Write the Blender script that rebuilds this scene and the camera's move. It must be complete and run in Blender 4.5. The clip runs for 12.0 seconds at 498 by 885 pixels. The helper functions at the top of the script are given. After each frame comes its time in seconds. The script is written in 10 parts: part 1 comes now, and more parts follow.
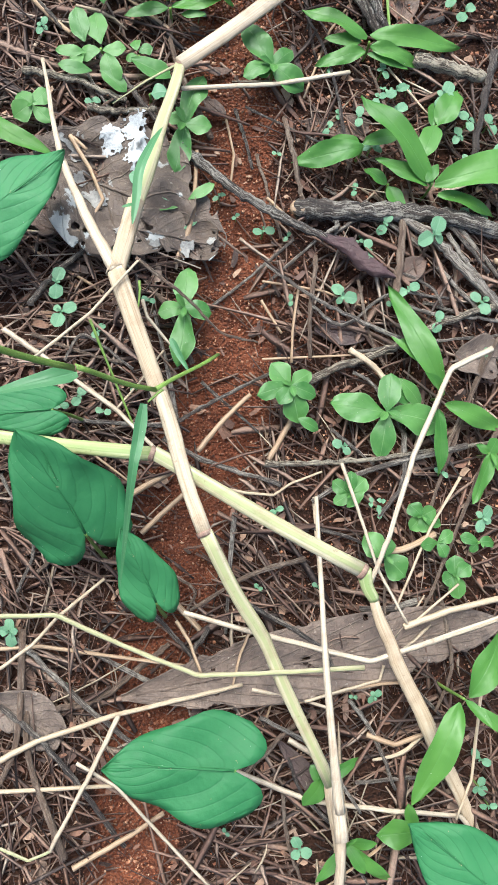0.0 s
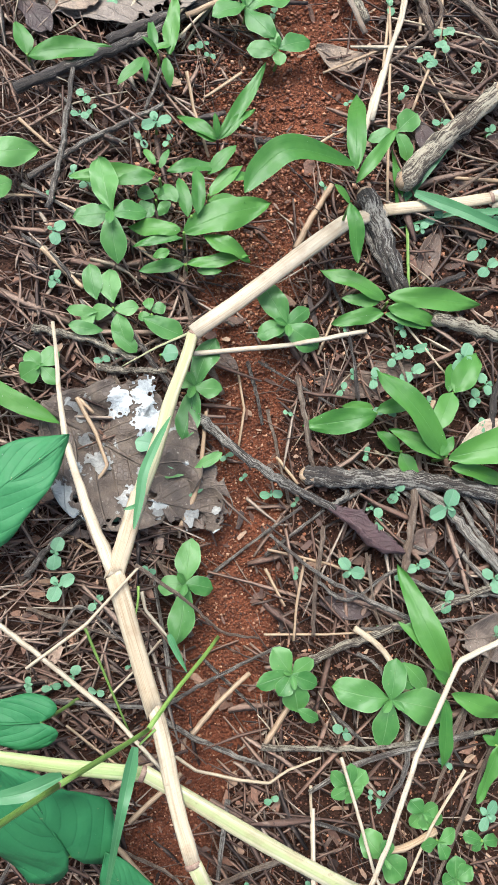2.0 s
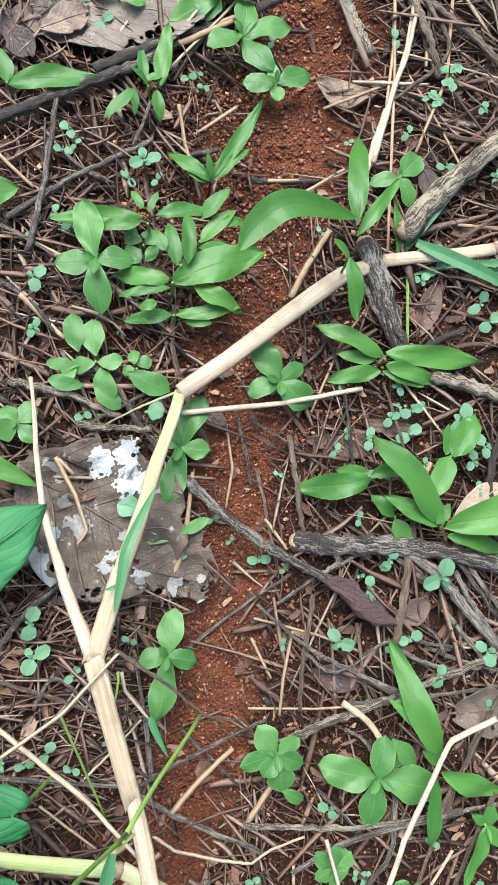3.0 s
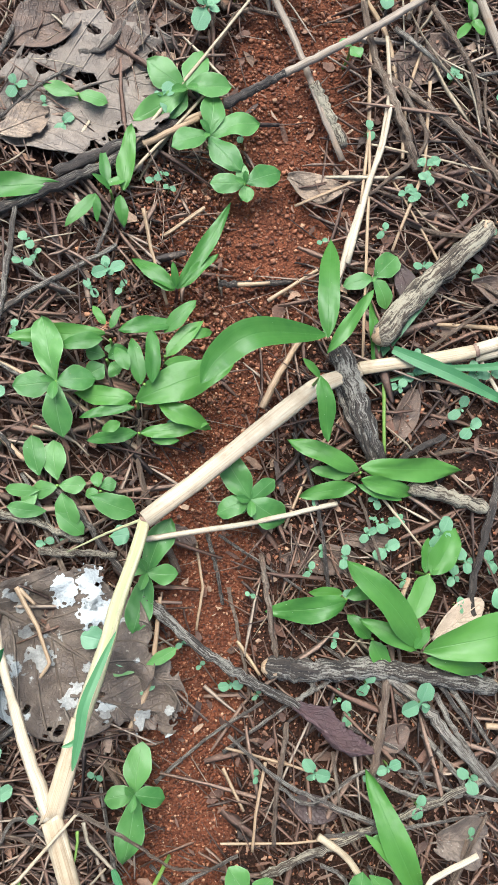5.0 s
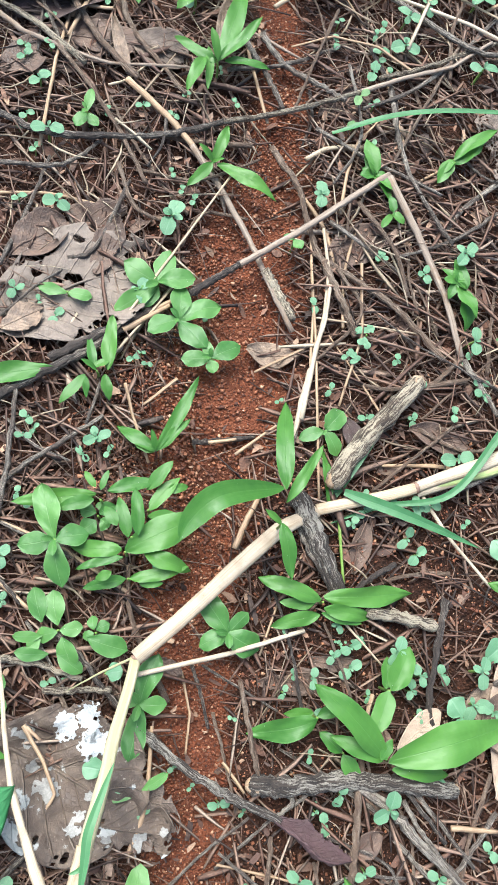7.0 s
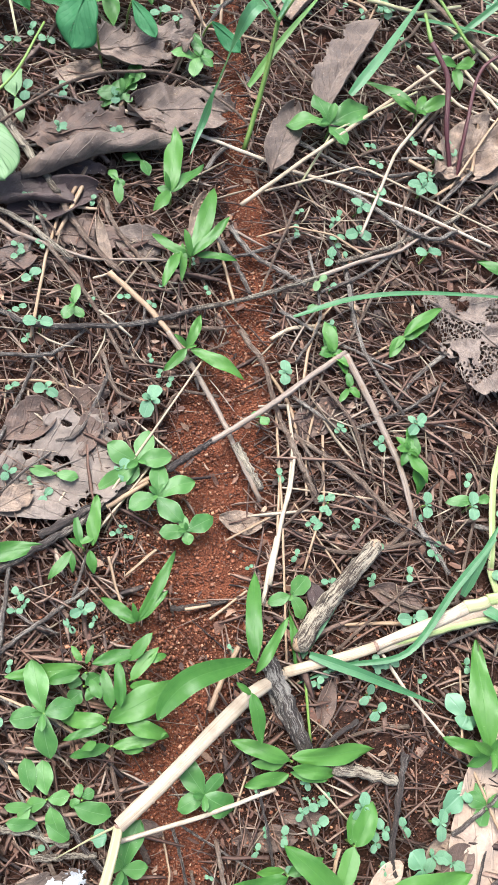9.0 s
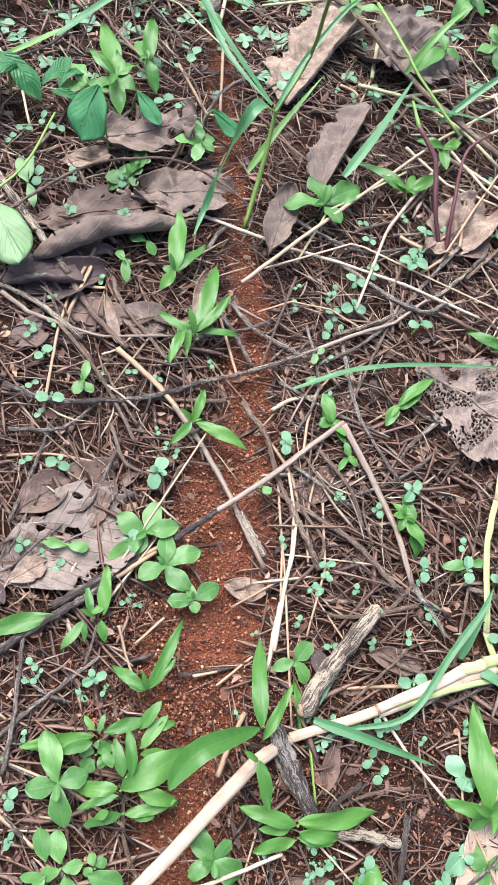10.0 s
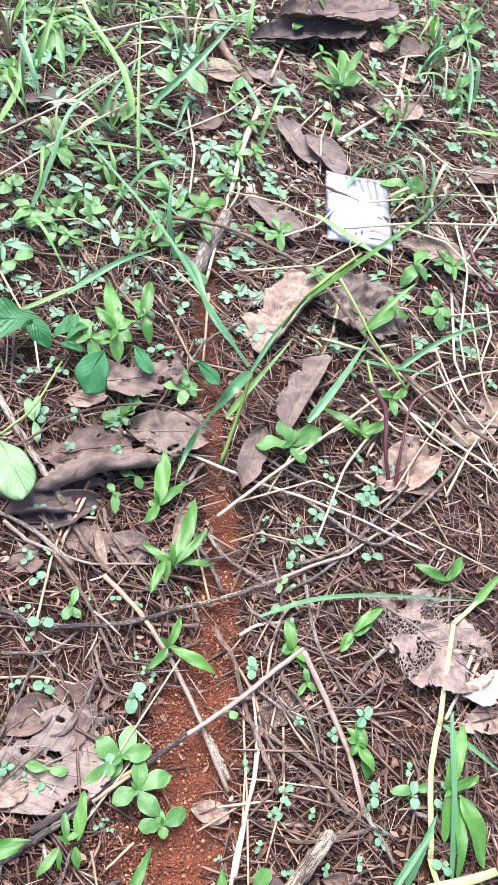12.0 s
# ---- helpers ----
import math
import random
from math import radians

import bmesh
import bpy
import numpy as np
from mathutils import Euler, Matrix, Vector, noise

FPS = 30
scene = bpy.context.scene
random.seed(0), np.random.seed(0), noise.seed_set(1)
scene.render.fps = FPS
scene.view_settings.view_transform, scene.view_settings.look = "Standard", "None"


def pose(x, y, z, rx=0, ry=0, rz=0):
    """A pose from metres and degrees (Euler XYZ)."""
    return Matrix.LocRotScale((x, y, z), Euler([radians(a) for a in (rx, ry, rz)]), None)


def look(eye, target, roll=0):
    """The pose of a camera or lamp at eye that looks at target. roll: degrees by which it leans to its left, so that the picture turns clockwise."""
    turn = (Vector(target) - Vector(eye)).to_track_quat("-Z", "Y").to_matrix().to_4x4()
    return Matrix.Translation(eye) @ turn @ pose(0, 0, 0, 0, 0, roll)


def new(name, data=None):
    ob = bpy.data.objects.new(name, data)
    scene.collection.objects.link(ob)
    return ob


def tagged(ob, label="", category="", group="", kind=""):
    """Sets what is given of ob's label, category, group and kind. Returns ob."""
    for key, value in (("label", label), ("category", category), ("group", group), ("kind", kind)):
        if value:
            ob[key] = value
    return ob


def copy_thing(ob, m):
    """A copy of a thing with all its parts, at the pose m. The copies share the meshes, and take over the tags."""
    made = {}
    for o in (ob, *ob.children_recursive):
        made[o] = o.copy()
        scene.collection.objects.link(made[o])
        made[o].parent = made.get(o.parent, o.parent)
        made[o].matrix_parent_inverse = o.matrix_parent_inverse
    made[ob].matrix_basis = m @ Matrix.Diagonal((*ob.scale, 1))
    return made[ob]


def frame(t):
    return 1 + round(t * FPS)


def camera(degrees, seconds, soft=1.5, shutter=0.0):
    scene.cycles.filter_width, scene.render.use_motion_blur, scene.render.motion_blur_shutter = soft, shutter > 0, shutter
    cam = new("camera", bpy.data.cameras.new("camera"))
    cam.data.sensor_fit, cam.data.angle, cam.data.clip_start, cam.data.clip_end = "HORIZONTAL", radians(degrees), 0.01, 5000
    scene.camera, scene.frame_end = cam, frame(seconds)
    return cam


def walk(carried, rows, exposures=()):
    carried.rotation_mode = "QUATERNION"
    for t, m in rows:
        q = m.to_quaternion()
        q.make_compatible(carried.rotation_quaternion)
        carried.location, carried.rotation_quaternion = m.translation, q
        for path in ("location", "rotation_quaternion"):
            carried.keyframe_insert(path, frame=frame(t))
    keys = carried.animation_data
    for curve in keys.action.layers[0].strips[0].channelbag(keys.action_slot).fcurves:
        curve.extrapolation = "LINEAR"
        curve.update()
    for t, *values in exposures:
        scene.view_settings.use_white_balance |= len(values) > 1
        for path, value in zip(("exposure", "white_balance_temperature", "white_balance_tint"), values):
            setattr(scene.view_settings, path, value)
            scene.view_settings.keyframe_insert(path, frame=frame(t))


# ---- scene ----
# Camera: held over the ground, rising and tilting forward as it goes.
cam = camera(37.47, 12.0, soft=1.2)
PATH = [
    # seconds, x, y, z, rx, ry, rz
    (0, 0.0036, 0.0046, 0.4301, 6.49, -6.26, -0.73),
    (0.5, 0.0121, 0.0531, 0.4271, 7.21, -5.46, 0.36),
    (1, 0.0026, 0.0889, 0.4250, 8.04, -6.29, 1.49),
    (1.5, 0.0086, 0.1161, 0.4311, 8.56, -5.59, 1.60),
    (2, 0.0047, 0.1551, 0.4350, 7.93, -5.93, 1.86),
    (2.5, -0.0020, 0.1829, 0.4347, 7.63, -6.61, 2.42),
    (3, -0.0009, 0.2063, 0.4189, 6.13, -7.64, 2.90),
    (5, 0.0169, 0.2789, 0.4122, 5.83, -7.18, 2.33),
    (5.5, 0.0274, 0.2932, 0.4420, 7.97, -7.45, 1.50),
    (6, 0.0053, 0.3017, 0.4497, 9.51, -7.97, 1.02),
    (6.5, 0.0088, 0.3087, 0.4769, 12.16, -7.99, -0.12),
    (7, 0.0166, 0.3034, 0.4839, 13.10, -7.80, -0.82),
    (7.2, 0.0161, 0.3043, 0.4887, 13.83, -7.85, -0.91),
    (8.8, 0.0211, 0.3700, 0.5555, 17.02, -8.38, -2.07),
    (9, 0.0211, 0.3731, 0.5586, 17.39, -8.38, -2.01),
    (9.5, 0.0245, 0.3792, 0.5743, 18.32, -8.56, -2.56),
    (10, 0.0098, 0.3941, 0.5923, 20.06, -8.61, -2.65),
    (10.5, 0.0006, 0.4126, 0.6187, 22.60, -8.28, -2.41),
    (11, -0.0004, 0.4259, 0.6495, 24.68, -9.42, -2.25),
    (11.5, -0.0043, 0.4311, 0.6793, 27.48, -10.24, -2.33),
    (12, -0.0199, 0.4480, 0.7114, 29.89, -12.21, -1.99),
]
EXPOSURE = [(0.0, 2.37, 5980, 4), (3.0, 2.31, 5950, 3), (5.0, 2.33, 5960, 2), (7.0, 2.52, 5980, 4), (9.0, 2.52, 6030, 9), (10.5, 2.65, 6010, 15), (12.0, 2.83, 5930, 18)]
walk(cam, [(t, pose(x, y, z, rx, ry, rz)) for t, x, y, z, rx, ry, rz in PATH], EXPOSURE)

# Light: an overcast sky that filters through trees, with a wide weak sun.
world = bpy.data.worlds.new("overcast_sky")
scene.world = world
world.use_nodes = True
wn, wl = world.node_tree.nodes, world.node_tree.links
sky = wn.new("ShaderNodeTexSky")
sky.sky_type, sky.sun_disc = "NISHITA", False
sky.sun_elevation, sky.sun_rotation = radians(62), radians(-25)
sky.dust_density, sky.ozone_density = 4.0, 0.6
wl.new(sky.outputs[0], wn["Background"].inputs[0])
wn["Background"].inputs[1].default_value = 0.06
sun = new("sun", bpy.data.lights.new("sun", "SUN"))
sun.data.energy, sun.data.angle, sun.data.color = 1.5, radians(40), (1.0, 0.97, 0.92)
sun.matrix_world = look((-0.42 * 3, 1.0 * 3, 2.0 * 3), (0, 0, 0))


# Materials
def material(name):
    m = bpy.data.materials.new(name)
    m.use_nodes = True
    n, l = m.node_tree.nodes, m.node_tree.links
    n.clear()
    out = n.new("ShaderNodeOutputMaterial")
    p = n.new("ShaderNodeBsdfPrincipled")
    l.new(p.outputs[0], out.inputs[0])
    return m, n, l, p, out


def node(n, l, kind, inputs=None, **props):
    """A shader node; inputs maps socket names or numbers to values or output sockets."""
    made = n.new(kind)
    for key, value in props.items():
        if key == "op":
            made.operation = value
        elif key == "blend":
            made.blend_type = value
        elif key == "data":
            made.data_type = value
        elif key == "feature":
            made.feature = value
    for key, value in (inputs or {}).items():
        if isinstance(value, bpy.types.NodeSocket):
            l.new(value, made.inputs[key])
        else:
            made.inputs[key].default_value = value
    return made


def ramp(n, l, fac, *stops):
    r = n.new("ShaderNodeValToRGB")
    l.new(fac, r.inputs[0])
    e = r.color_ramp.elements
    while len(e) < len(stops):
        e.new(0.5)
    for el, (at, col) in zip(e, stops):
        el.position = at
        el.color = (*col, 1) if len(col) == 3 else col
    return r.outputs[0]


def mix(n, l, fac, a, b, blend="MIX"):
    m = n.new("ShaderNodeMix")
    m.data_type, m.blend_type = "RGBA", blend
    for sock, value in ((m.inputs[0], fac), (m.inputs[6], a), (m.inputs[7], b)):
        if isinstance(value, bpy.types.NodeSocket):
            l.new(value, sock)
        else:
            sock.default_value = value if isinstance(value, float) else (*value, 1)
    return m.outputs[2]


def math_node(n, l, op, a, b=0.0, clamp=False):
    m = n.new("ShaderNodeMath")
    m.operation, m.use_clamp = op, clamp
    for sock, value in ((m.inputs[0], a), (m.inputs[1], b)):
        if isinstance(value, bpy.types.NodeSocket):
            l.new(value, sock)
        else:
            sock.default_value = value
    return m.outputs[0]


def noise_tex(n, l, vec, scale, detail=4.0, rough=0.6):
    return node(n, l, "ShaderNodeTexNoise", {"Vector": vec, "Scale": scale, "Detail": detail, "Roughness": rough}).outputs["Fac"]


def leaf_material(name, deep, light, vein, veins=7.0, rough=0.42, rib=0.09, spots=0.0, slant=0.45, show=0.1, pucker=0.0):
    """Living leaf: midrib and side veins along the leaf's own length, mottled blade, light through it."""
    m, n, l, p, out = material(name)
    uv = n.new("ShaderNodeTexCoord")
    sep = node(n, l, "ShaderNodeSeparateXYZ", {0: uv.outputs["UV"]})
    side = math_node(n, l, "MULTIPLY", math_node(n, l, "ABSOLUTE", math_node(n, l, "SUBTRACT", sep.outputs[0], 0.5)), 2.0)
    obj = uv.outputs["Object"]
    info = n.new("ShaderNodeObjectInfo")
    mott = noise_tex(n, l, obj, 260.0, 5.0)
    broad = noise_tex(n, l, obj, 45.0, 3.0)
    # side veins run outward and toward the tip
    run = math_node(n, l, "SUBTRACT", sep.outputs[1], math_node(n, l, "MULTIPLY", side, slant))
    saw = math_node(n, l, "FRACT", math_node(n, l, "MULTIPLY", run, veins))
    line = math_node(n, l, "ABSOLUTE", math_node(n, l, "SUBTRACT", saw, 0.5))
    vmask = ramp(n, l, line, (0.0, (1, 1, 1)), (0.09, (0, 0, 0)))
    rmask = ramp(n, l, side, (0.0, (1, 1, 1)), (rib, (0, 0, 0)))
    tone = math_node(n, l, "ADD", math_node(n, l, "MULTIPLY", broad, 0.7), math_node(n, l, "MULTIPLY", info.outputs["Random"], 0.45))
    col = mix(n, l, ramp(n, l, tone, (0.25, (0, 0, 0)), (0.85, (1, 1, 1))), deep, light)
    col = mix(n, l, ramp(n, l, mott, (0.35, (0, 0, 0)), (0.75, (0.35, 0.35, 0.35))), col, light)
    col = mix(n, l, math_node(n, l, "MULTIPLY", vmask, show), col, vein)
    col = mix(n, l, math_node(n, l, "MULTIPLY", rmask, 0.5), col, vein)
    col = mix(n, l, ramp(n, l, side, (0.90, (0, 0, 0)), (1.0, (0.55, 0.55, 0.55))), col, vein)
    if spots:
        sp = ramp(n, l, noise_tex(n, l, obj, 320.0, 2.0), (0.72, (0, 0, 0)), (0.76, (1, 1, 1)))
        col = mix(n, l, math_node(n, l, "MULTIPLY", sp, spots), col, (0.30, 0.24, 0.12))
    if not veins:
        lines = noise_tex(n, l, node(n, l, "ShaderNodeMapping", {0: uv.outputs["UV"], 3: (26.0, 1.6, 1.0)}).outputs[0], 1.0, 3.0, 0.6)
        col = mix(n, l, ramp(n, l, lines, (0.42, (0, 0, 0)), (0.68, (0.22, 0.22, 0.22))), col, vein)
    speck = noise_tex(n, l, obj, 900.0, 1.0)
    col = mix(n, l, ramp(n, l, speck, (0.80, (0, 0, 0)), (0.82, (0.8, 0.8, 0.8))), col, (0.55, 0.55, 0.48))
    l.new(col, p.inputs["Base Color"])
    l.new(ramp(n, l, mott, (0.2, (rough - 0.08,) * 3), (0.8, (rough + 0.15,) * 3)), p.inputs["Roughness"])
    p.inputs["Specular IOR Level"].default_value = 0.38
    height = math_node(n, l, "SUBTRACT", math_node(n, l, "MULTIPLY", mott, 0.35), math_node(n, l, "ADD", math_node(n, l, "MULTIPLY", vmask, 0.22), rmask))
    if pucker:
        soft = ramp(n, l, line, (0.0, (0, 0, 0)), (0.35, (1, 1, 1)))
        quilt = math_node(n, l, "ADD", math_node(n, l, "MULTIPLY", soft, 0.8), math_node(n, l, "MULTIPLY", noise_tex(n, l, obj, 170.0, 3.0), 1.6))
        height = math_node(n, l, "ADD", height, math_node(n, l, "MULTIPLY", quilt, pucker))
    b = node(n, l, "ShaderNodeBump", {"Strength": 0.35 + 0.3 * min(pucker, 1.0), "Distance": 0.0006 + 0.0016 * min(pucker, 1.0), "Height": height})
    swell = node(n, l, "ShaderNodeBump", {"Strength": 0.28, "Distance": 0.003, "Height": noise_tex(n, l, obj, 85.0, 2.0), "Normal": b.outputs[0]})
    l.new(swell.outputs[0], p.inputs["Normal"])
    tr = node(n, l, "ShaderNodeBsdfTranslucent", {"Color": mix(n, l, 0.3, col, (0.16, 0.40, 0.06))})
    sh = node(n, l, "ShaderNodeMixShader", {0: 0.27, 1: p.outputs[0], 2: tr.outputs[0]})
    l.new(sh.outputs[0], out.inputs[0])
    return m


def stem_material(name, pale, dark, streak, rough=0.5, stain=0.3, green=None):
    """Dry or green stalk: fibres run along its length, with stains and nicks."""
    m, n, l, p, out = material(name)
    uv = n.new("ShaderNodeTexCoord")
    info = n.new("ShaderNodeObjectInfo")
    mp = node(n, l, "ShaderNodeMapping", {0: uv.outputs["UV"], 3: (34.0, 14.0, 1.0)})
    fib = noise_tex(n, l, mp.outputs[0], 1.0, 6.0, 0.7)
    mp2 = node(n, l, "ShaderNodeMapping", {0: uv.outputs["UV"], 3: (5.0, 9.0, 1.0)})
    band = noise_tex(n, l, mp2.outputs[0], 1.0, 3.0)
    blot = noise_tex(n, l, uv.outputs["Object"], 90.0, 5.0)
    col = mix(n, l, ramp(n, l, fib, (0.36, (0, 0, 0)), (0.6, (1, 1, 1))), dark, pale)
    col = mix(n, l, ramp(n, l, band, (0.46, (0, 0, 0)), (0.62, (0.8, 0.8, 0.8))), col, streak)
    if green:
        mp3 = node(n, l, "ShaderNodeMapping", {0: uv.outputs["UV"], 3: (6.5, 2.2, 1.0)})
        col = mix(n, l, ramp(n, l, noise_tex(n, l, mp3.outputs[0], 1.0, 2.0), (0.45, (0, 0, 0)), (0.56, (0.9, 0.9, 0.9))), col, green)
    nick = noise_tex(n, l, uv.outputs["Object"], 420.0, 3.0, 0.7)
    col = mix(n, l, ramp(n, l, nick, (0.62, (0, 0, 0)), (0.72, (0.45, 0.45, 0.45))), col, (0.13, 0.075, 0.04))
    col = mix(n, l, math_node(n, l, "MULTIPLY", ramp(n, l, blot, (0.52, (0, 0, 0)), (0.75, (1, 1, 1))), stain), col, (0.16, 0.09, 0.045))
    col = mix(n, l, math_node(n, l, "MULTIPLY", info.outputs["Random"], 0.3), col, dark)
    l.new(col, p.inputs["Base Color"])
    p.inputs["Roughness"].default_value = rough
    p.inputs["Specular IOR Level"].default_value = 0.35
    b = node(n, l, "ShaderNodeBump", {"Strength": 0.7, "Distance": 0.0008, "Height": fib})
    l.new(b.outputs[0], p.inputs["Normal"])
    return m


def bark_material(name, a, b_, crust, rough=0.85, lichen=0.5, fleck=420.0, cover=0.48):
    """Weathered twig bark, cracked along the grain, with pale crust."""
    m, n, l, p, out = material(name)
    uv = n.new("ShaderNodeTexCoord")
    info = n.new("ShaderNodeObjectInfo")
    mp = node(n, l, "ShaderNodeMapping", {0: uv.outputs["UV"], 3: (30.0, 62.0, 1.0)})
    grain = noise_tex(n, l, mp.outputs[0], 1.0, 6.0, 0.7)
    blot = noise_tex(n, l, uv.outputs["Object"], fleck, 5.0, 0.7)
    broad = noise_tex(n, l, uv.outputs["Object"], 28.0, 3.0)
    mp2 = node(n, l, "ShaderNodeMapping", {0: uv.outputs["UV"], 3: (26.0, 60.0, 1.0)})
    flake = noise_tex(n, l, mp2.outputs[0], 1.0, 4.0, 0.7)
    col = mix(n, l, ramp(n, l, grain, (0.38, (0, 0, 0)), (0.62, (1, 1, 1))), a, b_)
    col = mix(n, l, math_node(n, l, "MULTIPLY", info.outputs["Random"], 0.3), col, b_)
    col = mix(n, l, math_node(n, l, "MULTIPLY", ramp(n, l, math_node(n, l, "ADD", math_node(n, l, "ADD", math_node(n, l, "MULTIPLY", blot, 0.22), math_node(n, l, "MULTIPLY", flake, 0.5)), math_node(n, l, "MULTIPLY", broad, 0.28)), (cover, (0, 0, 0)), (cover + 0.07, (1, 1, 1))), lichen), col, crust)
    l.new(col, p.inputs["Base Color"])
    p.inputs["Roughness"].default_value = rough
    h = math_node(n, l, "ADD", math_node(n, l, "ADD", grain, flake), blot)
    b = node(n, l, "ShaderNodeBump", {"Strength": 1.0, "Distance": 0.003, "Height": h})
    l.new(b.outputs[0], p.inputs["Normal"])
    return m


def dead_leaf_material(name, a, b_, vein, lichen=0.0, lichen_colour=(0.75, 0.76, 0.74), net=0.5, dirt=1.0):
    """Fallen leaf: leathery, mottled, with a raised midrib and net of veins."""
    m, n, l, p, out = material(name)
    uv = n.new("ShaderNodeTexCoord")
    sep = node(n, l, "ShaderNodeSeparateXYZ", {0: uv.outputs["UV"]})
    side = math_node(n, l, "MULTIPLY", math_node(n, l, "ABSOLUTE", math_node(n, l, "SUBTRACT", sep.outputs[0], 0.5)), 2.0)
    obj = uv.outputs["Object"]
    mott = noise_tex(n, l, obj, 120.0, 6.0, 0.7)
    broad = noise_tex(n, l, obj, 26.0, 4.0)
    run = math_node(n, l, "SUBTRACT", sep.outputs[1], math_node(n, l, "MULTIPLY", side, 0.4))
    saw = math_node(n, l, "FRACT", math_node(n, l, "MULTIPLY", run, 8.0))
    line = math_node(n, l, "ABSOLUTE", math_node(n, l, "SUBTRACT", saw, 0.5))
    vmask = ramp(n, l, line, (0.0, (1, 1, 1)), (0.06, (0, 0, 0)))
    rmask = ramp(n, l, side, (0.0, (1, 1, 1)), (0.05, (0, 0, 0)))
    cell = node(n, l, "ShaderNodeTexVoronoi", {"Vector": obj, "Scale": 420.0}, feature="DISTANCE_TO_EDGE").outputs["Distance"]
    netm = ramp(n, l, cell, (0.0, (1, 1, 1)), (0.12, (0, 0, 0)))
    col = mix(n, l, ramp(n, l, broad, (0.32, (0, 0, 0)), (0.68, (1, 1, 1))), a, b_)
    col = mix(n, l, ramp(n, l, mott, (0.40, (0.75 * dirt,) * 3), (0.62, (0, 0, 0))), col, (0.05, 0.032, 0.024))
    blot = noise_tex(n, l, obj, 55.0, 5.0, 0.75)
    col = mix(n, l, ramp(n, l, blot, (0.56, (0, 0, 0)), (0.66, (0.6 * dirt,) * 3)), col, (0.06, 0.038, 0.028))
    col = mix(n, l, ramp(n, l, noise_tex(n, l, obj, 480.0, 3.0), (0.66, (0, 0, 0)), (0.72, (0.6 * dirt,) * 3)), col, (0.34, 0.30, 0.25))
    col = mix(n, l, math_node(n, l, "MULTIPLY", netm, 0.25 * net), col, vein)
    col = mix(n, l, math_node(n, l, "MULTIPLY", vmask, 0.55), col, vein)
    col = mix(n, l, math_node(n, l, "MULTIPLY", rmask, 0.7), col, vein)
    if lichen:
        lm = math_node(n, l, "ADD", math_node(n, l, "MULTIPLY", noise_tex(n, l, obj, 34.0, 2.0), 0.75), math_node(n, l, "MULTIPLY", mott, 0.25))
        col = mix(n, l, ramp(n, l, lm, (0.62 - lichen, (0, 0, 0)), (0.635 - lichen, (1, 1, 1))), col, lichen_colour)
    l.new(col, p.inputs["Base Color"])
    l.new(ramp(n, l, mott, (0.3, (0.5,) * 3), (0.7, (0.8,) * 3)), p.inputs["Roughness"])
    h = math_node(n, l, "ADD", mott, math_node(n, l, "ADD", vmask, math_node(n, l, "MULTIPLY", netm, 0.3)))
    b = node(n, l, "ShaderNodeBump", {"Strength": 0.7, "Distance": 0.0013, "Height": h})
    l.new(b.outputs[0], p.inputs["Normal"])
    return m


def litter_material(name, *stops):
    """Broken dry bits: each bit has its own tone."""
    m, n, l, p, out = material(name)
    geo = n.new("ShaderNodeNewGeometry")
    tex = n.new("ShaderNodeTexCoord")
    fine = noise_tex(n, l, tex.outputs["Object"], 700.0, 4.0, 0.7)
    col = ramp(n, l, geo.outputs["Random Per Island"], *stops)
    worn = noise_tex(n, l, tex.outputs["Object"], 130.0, 3.0, 0.65)
    col = mix(n, l, ramp(n, l, worn, (0.56, (0, 0, 0)), (0.68, (0.3, 0.3, 0.3))), col, stops[-1][1])
    col = mix(n, l, ramp(n, l, fine, (0.35, (0.4, 0.4, 0.4)), (0.65, (0, 0, 0))), col, (0.03, 0.02, 0.015))
    l.new(col, p.inputs["Base Color"])
    p.inputs["Roughness"].default_value = 0.62
    p.inputs["Specular IOR Level"].default_value = 0.45
    b = node(n, l, "ShaderNodeBump", {"Strength": 0.7, "Distance": 0.0012, "Height": fine})
    l.new(b.outputs[0], p.inputs["Normal"])
    return m


